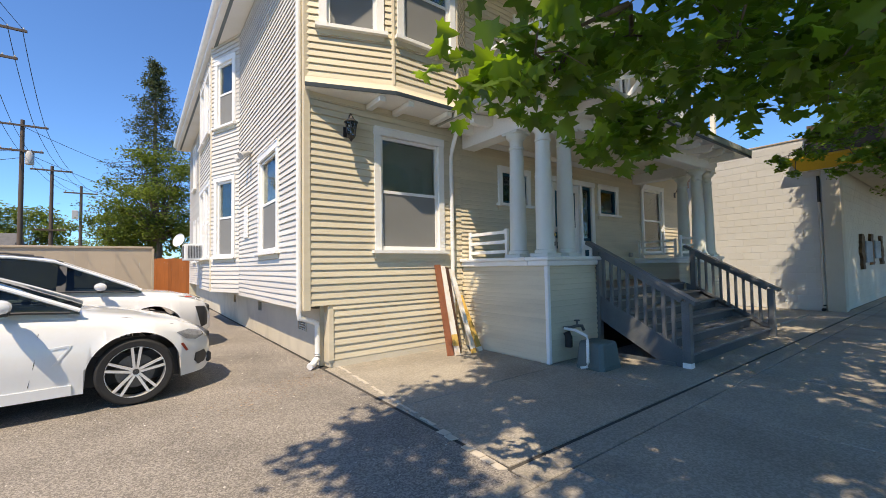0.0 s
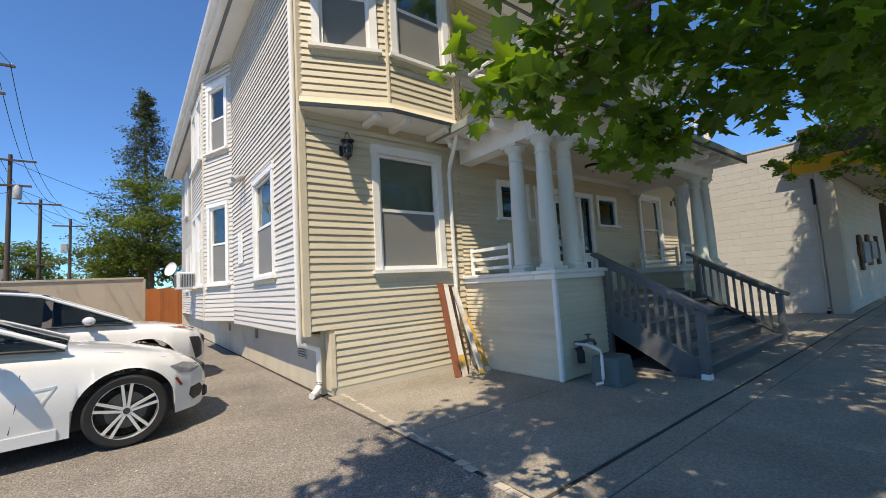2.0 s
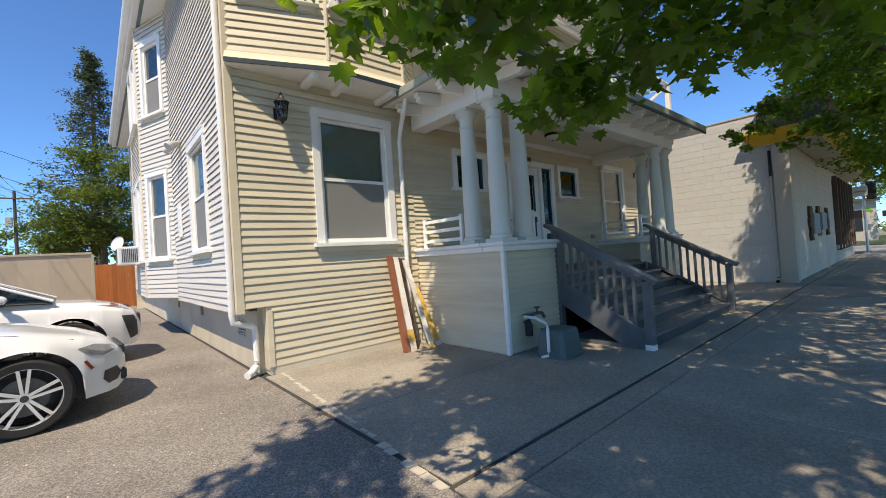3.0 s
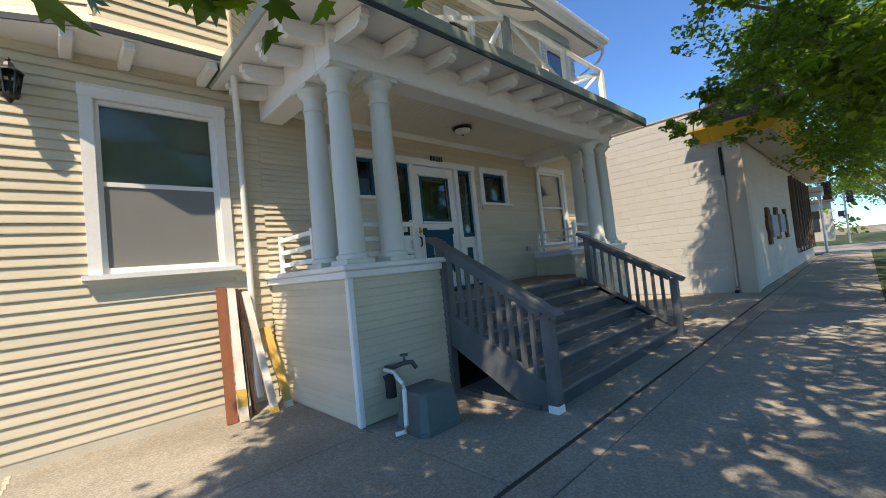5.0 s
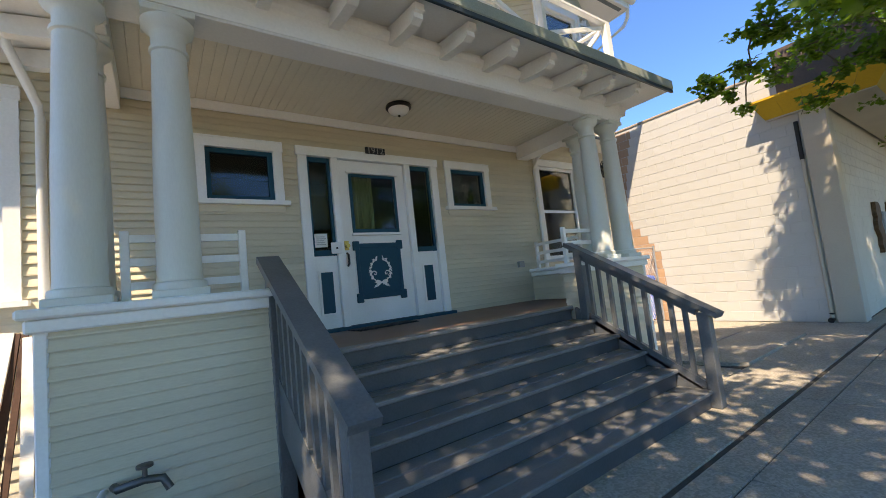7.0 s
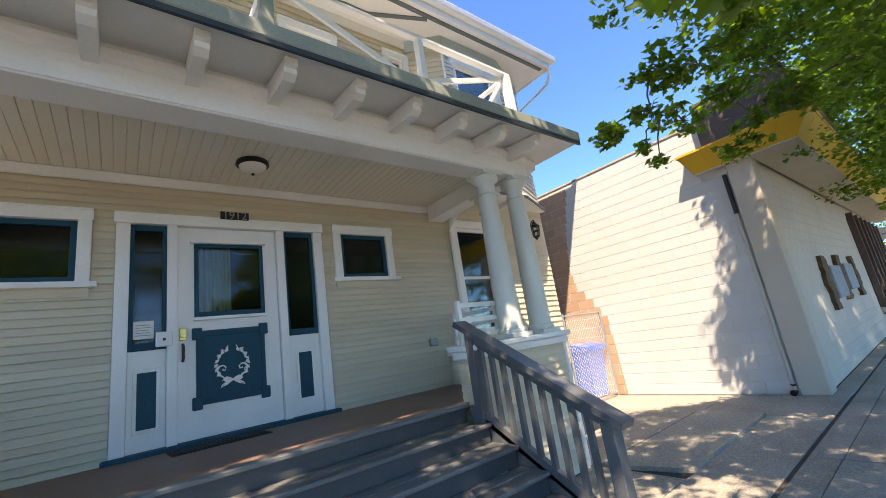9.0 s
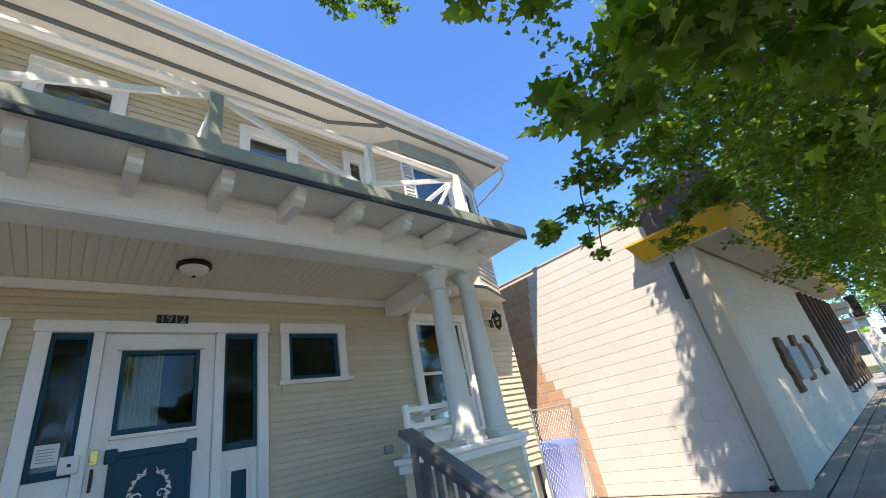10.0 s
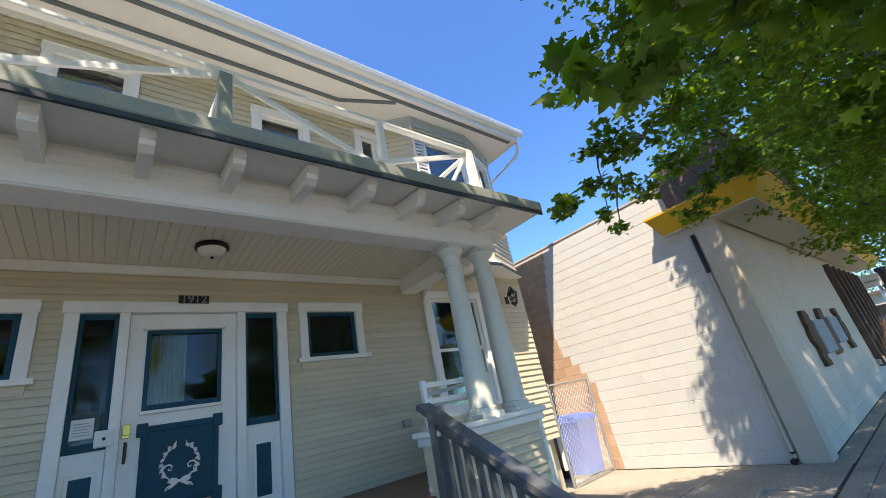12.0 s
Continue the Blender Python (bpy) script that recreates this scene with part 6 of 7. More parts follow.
def wheel(car, x, y, r, side, two_tone):
    w = Shape()
    prof = [(r * 0.76, -0.10), (r * 0.93, -0.105), (r * 0.99, -0.085), (r, -0.05), (r, 0.05), (r * 0.99, 0.085), (r * 0.93, 0.105), (r * 0.76, 0.10)]
    n = 36
    v, f = [], []
    for rr, o in prof:
        v += [(x + rr * math.cos(2 * math.pi * i / n), y + o, r + rr * math.sin(2 * math.pi * i / n)) for i in range(n)]
    for k in range(len(prof)):
        k2 = (k + 1) % len(prof)
        f += [(k * n + i, k * n + (i + 1) % n, k2 * n + (i + 1) % n, k2 * n + i) for i in range(n)]
    tyre = lpart("wheel", w.add(v, f), M_TYRE, car, "black tyre on a spoked alloy rim", True)
    o = y + side * 0.085

    def disc(nm, r0, r1, ya, yb, mat):
        vv, ff = [], []
        for rr, yy in ((r0, ya), (r1, ya), (r1, yb), (r0, yb)):
            vv += [(x + rr * math.cos(2 * math.pi * i / n), yy, r + rr * math.sin(2 * math.pi * i / n)) for i in range(n)]
        for k in range(4):
            k2 = (k + 1) % 4
            ff += [(k * n + i, k * n + (i + 1) % n, k2 * n + (i + 1) % n, k2 * n + i) for i in range(n)]
        return lpart(nm, Shape().add(vv, ff), mat, tyre, "", True)

    disc("rim", r * 0.745, r * 0.83, o - side * 0.1, o + side * 0.012, M_ALLOY)
    disc("brake_disc", 0.04, r * 0.5, o - side * 0.07, o - side * 0.06, M_DISC)
    disc("hub", 0.002, r * 0.13, o - side * 0.06, o + side * 0.004, M_ALLOY)
    disc("hub_cap", 0.002, r * 0.085, o + side * 0.004, o + side * 0.010, M_GREYPL)
    for k in range(5):
        a = 2 * math.pi * k / 5 + 0.3
        for s in (-1, 1):
            a0, a1 = a + s * 0.34, a + s * 0.15
            p = (x + r * 0.11 * math.cos(a0), o - side * 0.012, r + r * 0.11 * math.sin(a0))
            q = (x + r * 0.75 * math.cos(a1), o - side * 0.002, r + r * 0.75 * math.sin(a1))
            lpart("spoke", Shape().beam(p, q, 0.024, 0.034, (0, 1, 0)), M_ALLOY, tyre)


def car(name, place, label, L, W, wheels, wr, top, belt, roof, low, width, glass_top_w, two_tone=None):
    """A car, nose to +x at x=0, tail at -L. top: bonnet, belt and boot line; roof: the glasshouse line; low: sill line (x, z)."""
    c = empty(name, (0, 0, 0), label, "car")
    xs = np.unique(np.concatenate([np.linspace(-L, 0, 150), [w + o for w in wheels for o in np.linspace(-wr - 0.07, wr + 0.07, 26)]]))
    ar = wr + 0.065
    body = Shape()
    ring = []
    fr = [(0.0, 1.0), (0.55, 0.995), (0.80, 0.97), (0.91, 0.90), (0.955, 0.80), (0.985, 0.62), (1.0, 0.45), (0.992, 0.30), (0.975, 0.16), (0.965, 0.0)]
    v = []
    for x in xs:
        zt, hw, zl = np.interp(x, *zip(*top)), np.interp(x, *zip(*width)), np.interp(x, *zip(*low))
        for wx in wheels:
            d = abs(x - wx)
            if d < ar:
                zl = max(zl, wr + math.sqrt(ar * ar - d * d))
        zl = min(zl, zt - 0.08)
        zl0 = np.interp(x, *zip(*low))
        pts = []
        for a, b in fr:
            zz = zl0 + (zt - zl0) * b
            pts.append((a * hw, max(zz, zl)))
        half = [(x, -a, z) for a, z in pts]
        v += half + [(x, a, z) for _, a, z in [(0, -q[1], q[2]) for q in half][::-1]]
    m = 2 * len(fr)
    v = [(p[0], p[1], p[2]) for p in v]
    f = []
    for k in range(len(xs) - 1):
        for i in range(m - 1):
            f.append((k * m + i, k * m + i + 1, (k + 1) * m + i + 1, (k + 1) * m + i))
    f += [tuple(range(m)), tuple(range((len(xs) - 1) * m, len(xs) * m))[::-1]]
    lpart("body", body.add(v, f), M_CARWHITE, c, "", True)
    lpart("chassis", Shape().box(-L + 0.3, -W / 2 + 0.26, 0.2, -0.25, W / 2 - 0.26, 0.50), M_GREYPL, c)
    # glasshouse
    gx = np.linspace(roof[0][0], roof[-1][0], 44)
    gv, rv = [], []
    for x in gx:
        zr, zb = np.interp(x, *zip(*roof)), np.interp(x, *zip(*top)) - 0.02
        zr = max(zr, zb + 0.002)
        hw = np.interp(x, *zip(*width)) * 0.93
        t = min(1.0, (zr - zb) / 0.42)
        hr = hw - (hw - glass_top_w) * t
        gv += [(x, -hw, zb), (x, -(hw + hr) / 2 - 0.015, (zb + zr) / 2), (x, -hr, zr - 0.03 * t), (x, -hr * 0.8, zr), (x, hr * 0.8, zr), (x, hr, zr - 0.03 * t), (x, (hw + hr) / 2 + 0.015, (zb + zr) / 2), (x, hw, zb)]
    gf = [(k * 8 + i, k * 8 + i + 1, k * 8 + 9 + i, k * 8 + 8 + i) for k in range(43) for i in range(7)]
    glass = lpart("window_glass", Shape().add(gv, gf), M_CARGLASS, c, "tinted car windows", True)
    hi = max(z for _, z in roof)
    sel = [k for k, x in enumerate(gx) if np.interp(x, *zip(*roof)) > hi - 0.10]
    rs = Shape()
    rs.add([(p[0], p[1] * 1.01, p[2] + 0.012) for k in sel for p in gv[k * 8 + 2:k * 8 + 6]], [(k * 4 + i, k * 4 + i + 1, k * 4 + 5 + i, k * 4 + 4 + i) for k in range(len(sel) - 1) for i in range(3)])
    lpart("roof", rs, M_CARWHITE, c, "", True)
    for s in (0, 1):
        idx = 2 if s == 0 else 5
        sg = -1 if s == 0 else 1
        rail = [Vector(gv[k * 8 + idx]) + Vector((0, sg * 0.006, 0.012)) for k in range(44)]
        lpart("pillar", Shape().tube(rail[::3] + [rail[-1]], 0.022, 8), M_CARWHITE, c, "", True)
        beltl = [Vector(gv[k * 8 + (0 if s == 0 else 7)]) + Vector((0, sg * 0.004, 0.012)) for k in range(44)]
        lpart("belt_trim", Shape().tube(beltl[::2], 0.014, 6), M_GREYPL, c, "black window trim")
        for bx in (roof[0][0] + 0.42 * (roof[-1][0] - roof[0][0]), roof[0][0] + 0.72 * (roof[-1][0] - roof[0][0])):
            k = int(np.argmin(abs(gx - bx)))
            lpart("pillar", Shape().beam(Vector(gv[k * 8 + (0 if s == 0 else 7)]), Vector(gv[k * 8 + idx]), 0.10, 0.02, (0, 1, 0)), M_GREYPL, c, "black door pillar")
        mx = roof[-1][0] - 0.55
        hw = np.interp(mx, *zip(*width)) * 0.95
        zb = np.interp(mx, *zip(*top))
        mir = Shape()
        ring = [(mx + 0.03 + 0.075 * q * math.cos(2 * math.pi * i / 12) + 0.03 * w_, sg * (hw + 0.07 + 0.20 * w_), zb + 0.065 + 0.062 * q * math.sin(2 * math.pi * i / 12)) for w_, q in ((0, 0.55), (0.12, 0.85), (0.4, 1.0), (0.75, 0.95), (0.95, 0.7), (1.0, 0.3)) for i in range(12)]
        mir.add(ring, [(k * 12 + i, k * 12 + (i + 1) % 12, k * 12 + 12 + (i + 1) % 12, k * 12 + 12 + i) for k in range(5) for i in range(12)] + [tuple(range(12)), tuple(range(60, 72))])
        lpart("door_mirror", mir, M_CARWHITE, c, "", True)
        lpart("mirror_foot", Shape().box(mx, sg * (hw - 0.04), zb - 0.03, mx + 0.08, sg * (hw + 0.06), zb + 0.02, 0.01), M_GREYPL, c)
    for wx in wheels:
        for s in (-1, 1):
            wheel(c, wx, s * (W / 2 - 0.125), wr, s, two_tone)
    # seats and dashboard
    for sx in (roof[-1][0] - 1.35, roof[-1][0] - 2.2):
        for s in (-0.38, 0.38):
            if sx < roof[0][0] + 0.5:
                continue
            lpart("seat", Shape().box(sx - 0.5, s - 0.25, 0.45, sx, s + 0.25, 0.62, 0.05).box(sx - 0.58, s - 0.24, 0.6, sx - 0.44, s + 0.24, 1.12, 0.05).box(sx - 0.56, s - 0.12, 1.14, sx - 0.47, s + 0.12, 1.3, 0.03), M_CABIN, c)
    lpart("dashboard", Shape().box(roof[-1][0] - 0.75, -W / 2 + 0.2, 0.6, roof[-1][0] - 0.3, W / 2 - 0.2, np.interp(roof[-1][0] - 0.5, *zip(*top)) - 0.06, 0.05), M_CABIN, c)

    def skin(x, z):
        """Half width of the body at x and height z."""
        zt, hw, zl = np.interp(x, *zip(*top)), np.interp(x, *zip(*width)), np.interp(x, *zip(*low))
        b = (z - zl) / (zt - zl)
        return hw * np.interp(b, [q[1] for q in fr][::-1], [q[0] for q in fr][::-1])

    def patch(nm, pts, mat, lab, proud=0.006):
        for s in (-1, 1):
            cxm, czm = sum(p[0] for p in pts) / len(pts), sum(p[1] for p in pts) / len(pts)
            edge = [(p[0] + (q[0] - p[0]) * t / 4, p[1] + (q[1] - p[1]) * t / 4) for p, q in zip(pts, pts[1:] + pts[:1]) for t in range(4)]
            m = len(edge)
            v = [(cxm + (ex - cxm) * k / 4, czm + (ez - czm) * k / 4) for k in (4, 3, 2, 1) for ex, ez in edge] + [(cxm, czm)]
            v3 = [(x, s * (skin(x, z) - 0.03), z) for x, z in edge] + [(x, s * (skin(x, z) + proud), z) for x, z in v]
            f = [(k * m + i, k * m + (i + 1) % m, (k + 1) * m + (i + 1) % m, (k + 1) * m + i) for k in range(4) for i in range(m)] + [(4 * m + i, 4 * m + (i + 1) % m, 5 * m) for i in range(m)]
            lpart(nm, Shape().add(v3, f), mat, c, lab, True)

    def seam(pts):
        for s in (-1, 1):
            lpart("door_seam", Shape().tube([(x, s * (skin(x, z) - 0.0012), z) for x, z in pts], 0.004, 5), M_GREYPL, c)

    c.matrix_basis = place
    return c, patch, seam, skin


# saloon
sedan, patch, seam, skin = car("saloon_car", pose(0.68, 6.20, 0, 0, 0, 4), "white four-door saloon car parked on the asphalt", 4.62, 1.82, (-0.76, -3.56), 0.335,
    [(-4.62, 0.80), (-4.5, 1.02), (-3.9, 1.10), (-3.0, 1.03), (-1.6, 1.01), (-1.25, 0.985), (-0.75, 0.90), (-0.35, 0.79), (-0.15, 0.70), (-0.04, 0.60), (0, 0.52)], None,
    [(-4.15, 1.06), (-3.6, 1.28), (-3.1, 1.40), (-2.5, 1.43), (-2.1, 1.39), (-1.7, 1.22), (-1.2, 0.985)],
    [(-4.62, 0.35), (-4.3, 0.22), (-3.2, 0.20), (-1.2, 0.20), (-0.45, 0.20), (-0.1, 0.20), (0, 0.26)],
    [(-4.62, 0.60), (-4.5, 0.74), (-4.1, 0.87), (-3.5, 0.91), (-2.0, 0.905), (-1.0, 0.91), (-0.6, 0.885), (-0.35, 0.80), (-0.18, 0.68), (-0.06, 0.52), (0, 0.38)], 0.56)
patch("headlight", [(-0.40, 0.685), (-0.27, 0.70), (-0.12, 0.655), (-0.085, 0.60), (-0.20, 0.575), (-0.30, 0.60)], M_HEAD, "smoked headlight lens")
patch("side_marker", [(-0.36, 0.555), (-0.335, 0.565), (-0.28, 0.475), (-0.305, 0.465)], M_AMBER, "red side reflector")
patch("fog_intake", [(-0.20, 0.42), (-0.09, 0.43), (-0.05, 0.36), (-0.09, 0.29), (-0.17, 0.28), (-0.215, 0.34)], M_GREYPL, "black fog lamp intake")
patch("air_breather", [(-1.43, 0.665), (-1.25, 0.675), (-1.27, 0.655), (-1.41, 0.645)], M_ALLOY, "bright wing vent trim", 0.006)
patch("air_breather", [(-1.27, 0.655), (-1.25, 0.665), (-1.36, 0.50), (-1.39, 0.50)], M_ALLOY, "bright wing vent trim", 0.006)
patch("sill", [(-3.15, 0.30), (-1.25, 0.30), (-1.25, 0.205), (-3.15, 0.205)], M_CARWHITE, "", 0.012)
seam([(-1.52, 0.99), (-1.48, 0.80), (-1.50, 0.55), (-1.54, 0.33)])
seam([(-2.52, 0.99), (-2.50, 0.6), (-2.52, 0.33)])
seam([(-0.42, 0.77), (-0.8, 0.875), (-1.3, 0.965)])
patch("door_handle", [(-2.38, 0.84), (-2.18, 0.85), (-2.18, 0.82), (-2.38, 0.81)], M_CARWHITE, "", 0.025)
lpart("grille", Shape().box(-0.06, -0.34, 0.50, 0.005, 0.34, 0.62, 0.02), M_GREYPL, sedan, "black kidney grille")
lpart("lower_intake", Shape().box(-0.08, -0.5, 0.26, -0.003, 0.5, 0.38, 0.02), M_GREYPL, sedan)
# crossover
suv, patch, seam, skin = car("crossover_car", pose(1.02, 9.10, 0, 0, 0, 2), "white crossover car with dark trim parked beside the saloon", 4.55, 1.86, (-0.86, -3.52), 0.36,
    [(-4.55, 0.95), (-4.4, 1.15), (-3.0, 1.10), (-1.6, 1.07), (-1.2, 1.05), (-0.6, 0.99), (-0.25, 0.91), (-0.08, 0.80), (0, 0.62)], None,
    [(-4.45, 1.12), (-4.0, 1.52), (-3.3, 1.61), (-2.6, 1.62), (-2.1, 1.56), (-1.7, 1.38), (-1.02, 1.05)],
    [(-4.55, 0.42), (-4.2, 0.30), (-3.0, 0.27), (-0.5, 0.27), (-0.1, 0.27), (0, 0.34)],
    [(-4.55, 0.70), (-4.3, 0.86), (-3.5, 0.93), (-1.0, 0.93), (-0.5, 0.90), (-0.25, 0.82), (-0.10, 0.70), (0, 0.55)], 0.60)
patch("headlight", [(-0.55, 0.935), (-0.30, 0.93), (-0.08, 0.84), (-0.12, 0.80), (-0.32, 0.87)], M_HEAD, "slim headlight lens")
patch("side_marker", [(-0.42, 0.925), (-0.30, 0.915), (-0.28, 0.89), (-0.40, 0.90)], M_AMBER, "orange side reflector", 0.012)
patch("bumper_corner", [(-0.26, 0.74), (-0.06, 0.72), (-0.05, 0.40), (-0.16, 0.36)], M_GREYPL, "dark bumper insert")
patch("cladding", [(-3.05, 0.42), (-1.3, 0.42), (-1.3, 0.275), (-3.05, 0.275)], M_GREYPL, "black sill cladding", 0.012)
seam([(-1.42, 1.05), (-1.36, 0.8), (-1.45, 0.42)])
seam([(-2.5, 1.06), (-2.48, 0.42)])
patch("door_handle", [(-2.36, 0.93), (-2.14, 0.94), (-2.14, 0.90), (-2.36, 0.89)], M_CARWHITE, "", 0.025)
lpart("grille", Shape().box(-0.05, -0.5, 0.42, 0.006, 0.5, 0.74, 0.03), M_GREYPL, suv, "dark front grille")
for s in (-0.52, 0.52):
    lpart("roof_rail", Shape().tube([(-4.0, s, 1.53), (-3.8, s, 1.60), (-2.6, s, 1.655), (-2.3, s, 1.62)], 0.016, 8), M_GREYPL, suv, "black roof rail", True)

# ---------------------------------------------------------------- boards against the wall
M_REDWOOD = material("brown_stained_board", (0.24, 0.085, 0.045), 0.7, 0.25, 5, 60, 0.3, stretch=(3, 3, 0.4))
M_WHITEBOARD = material("chipped_white_board", (0.70, 0.69, 0.65), 0.6, 0.08, 4, 60, 0.2, stain=(0.45, 0.30, 0.15), stain_scale=5, stain_amount=0.6)
M_YELLOWBOARD = material("yellow_board", (0.62, 0.39, 0.11), 0.6, 0.12, 4, 60, 0.2)
M_DARKBOARD = material("dark_brown_board", (0.07, 0.035, 0.025), 0.75, 0.25, 5, 60, 0.3)


def leaning(foot, head, w, t, mat, label, tip=None):
    a, b = Vector(foot), Vector(head)
    d = (b - a).normalized()
    ob = thing("leaning_board", Shape().beam(a, b, w, t, (0, -1, 0.3)), mat, label, "board", group="boards against the wall")
    if tip:
        part("painted_end", Shape().beam(a.lerp(b, tip[0]), a.lerp(b, tip[1]), w + 0.004, t + 0.004, (0, -1, 0.3)), tip[2], ob)


leaning((3.80, 4.93, 0.0), (3.91, 5.39, 1.38), 0.10, 0.035, M_REDWOOD, "brown stained board leaning on the clapboard wall")
leaning((3.90, 4.88, 0.0), (4.01, 5.385, 1.36), 0.085, 0.03, M_WHITEBOARD, "white chipped board with ochre patches leaning on the wall", (0.10, 0.22, M_YELLOWBOARD))
leaning((3.97, 5.02, 0.0), (4.06, 5.39, 1.35), 0.05, 0.03, M_DARKBOARD, "narrow dark brown board leaning on the wall")
leaning((4.04, 5.0, 0.0), (4.11, 5.39, 1.33), 0.04, 0.03, M_DARKBOARD, "narrow dark brown board leaning on the wall")
leaning((4.20, 4.85, 0.0), (4.145, 5.33, 1.31), 0.075, 0.03, M_WHITEBOARD, "white board with a bare end leaning on the wall", (0.0, 0.05, M_YELLOWBOARD))
leaning((4.375, 4.90, 0.0), (4.36, 5.37, 0.86), 0.085, 0.03, M_YELLOWBOARD, "short yellow board with a white end leaning on the wall", (0.0, 0.07, M_WHITEBOARD))

# ---------------------------------------------------------------- irrigation box, valve and pipe
M_BOX = material("grey_green_box_plastic", (0.085, 0.125, 0.125), 0.5, 0.12, 4, 60, 0.15, stain=(0.16, 0.19, 0.18), stain_amount=0.5)
ib = empty("utility_box", (4.94, 3.10, 0), "grey-green plastic utility cover on a base beside the porch", "utility box")
lo = [(4.70, 2.93), (5.06, 2.93), (5.11, 2.98), (5.11, 3.29), (5.06, 3.34), (4.70, 3.34), (4.65, 3.29), (4.65, 2.98)]
mx, my = 4.88, 3.135
sc = lambda k: [(mx + (x - mx) * k, my + (y - my) * k) for x, y in lo]
lv = [(1.04, 0.0), (1.04, 0.035), (1.0, 0.04), (0.86, 0.30), (0.82, 0.33), (0.76, 0.34)]
v = [(x, y, z) for k, z in lv for x, y in sc(k)]
f = [(k * 8 + i, k * 8 + (i + 1) % 8, k * 8 + 8 + (i + 1) % 8, k * 8 + 8 + i) for k in range(5) for i in range(8)] + [tuple(range(40, 48))]
part("cover", Shape().add(v, f), M_BOX, ib, "", True)
vp = empty("water_valve", (4.70, 3.55, 0.4), "brass garden tap with black insulation and white plastic pipe", "valve")
part("white_pipe", Shape().tube([(4.74, 3.55, 0.47), (4.72, 3.36, 0.47), (4.65, 3.22, 0.455), (4.625, 3.12, 0.43), (4.62, 3.11, 0.38), (4.60, 3.10, 0.10), (4.59, 3.105, 0.05), (4.53, 3.16, 0.035)], 0.019, 10), M_PLASTIC, vp, "white plastic pipe", True)
part("insulation", Shape().tube([(4.76, 3.53, 0.42), (4.76, 3.50, 0.36), (4.76, 3.50, 0.22)], 0.05, 12), M_RUBBER, vp, "black foam wrap", True)
part("tap_body", Shape().tube([(4.78, 3.59, 0.47), (4.80, 3.50, 0.48), (4.92, 3.47, 0.50), (5.00, 3.45, 0.49), (5.03, 3.44, 0.43)], 0.022, 10), M_DISC, vp, "dull metal tap", True)
part("tap_wheel", Shape().lathe(4.92, 3.47, [(0.012, 0.51), (0.012, 0.56), (0.04, 0.565), (0.04, 0.58), (0.01, 0.582)], 12), M_DISC, vp, "", True)

# ---------------------------------------------------------------- side wall fittings
ac = empty("window_air_conditioner", (1.2, 13.0, 1.7), "boxy white window air conditioner on the side bay", "air conditioner")
part("case", Shape().box(0.92, 12.35, 1.62, 1.36, 13.05, 2.05, 0.015), M_PLASTIC, ac)
for k in range(9):
    part("louvre", Shape().box(1.0 + 0.035 * k, 12.338, 1.68, 1.015 + 0.035 * k, 12.349, 2.0), M_GREYPL, ac)
part("rear_grille", Shape().box(0.908, 12.42, 1.68, 0.919, 12.98, 2.0), M_DISC, ac)
dish = empty("satellite_dish", (1.3, 17.0, 2.4), "round pale satellite dish on an arm on the side wall", "satellite dish")
ds = Shape()
prof = [(0.0, 0.0), (0.12, 0.008), (0.24, 0.035), (0.34, 0.075), (0.345, 0.095), (0.33, 0.085)]
n = 28
vv, ff = [], []
ax = Vector((-0.75, -0.6, 0.3)).normalized()
s1 = ax.cross(Vector((0, 0, 1))).normalized()
s2 = s1.cross(ax)
for rr, hh in prof:
    vv += [Vector((0.75, 16.8, 2.4)) + ax * hh + s1 * rr * math.cos(2 * math.pi * i / n) + s2 * rr * math.sin(2 * math.pi * i / n) for i in range(n)]
for k in range(len(prof) - 1):
    ff += [(k * n + i, k * n + (i + 1) % n, (k + 1) * n + (i + 1) % n, (k + 1) * n + i) for i in range(n)]
vv = [Vector((1.15, 17.2, 2.42)) + (p - Vector((0.75, 16.8, 2.4))) * 0.7 for p in vv]
part("reflector", ds.add(vv, ff), M_PLASTIC, dish, "", True)
part("arm", Shape().tube([(1.76, 17.3, 2.1), (1.4, 17.3, 2.1), (1.17, 17.22, 2.40)], 0.02, 8), M_DISC, dish, "metal arm", True)
mb = thing("meter_plate", Shape().box(WX0 - 0.05, 8.9, 2.0, WX0 - 0.022, 9.25, 2.65, 0.006), M_TRIM, "flat painted access plate on the side wall", "panel")
M_LAMPHOOD = material("grey_flood_lamp", (0.45, 0.45, 0.44), 0.5, 0.1, 6, 60, 0.1)
fl = empty("flood_lamp", (WX0, 8.75, 3.7), "pale twin flood lamp on the side wall", "lamp")
for dy in (-0.12, 0.12):
    part("hood", Shape().tube([(WX0 - 0.05, 8.75 + dy * 0.4, 3.68), (WX0 - 0.14, 8.75 + dy * 1.1, 3.64), (WX0 - 0.24, 8.75 + dy * 1.6, 3.56)], 0.035, 10, 0.065), M_LAMPHOOD, fl, "", True)
part("mount", Shape().box(WX0 - 0.06, 8.68, 3.62, WX0 - 0.022, 8.82, 3.76, 0.008), M_LAMPHOOD, fl)

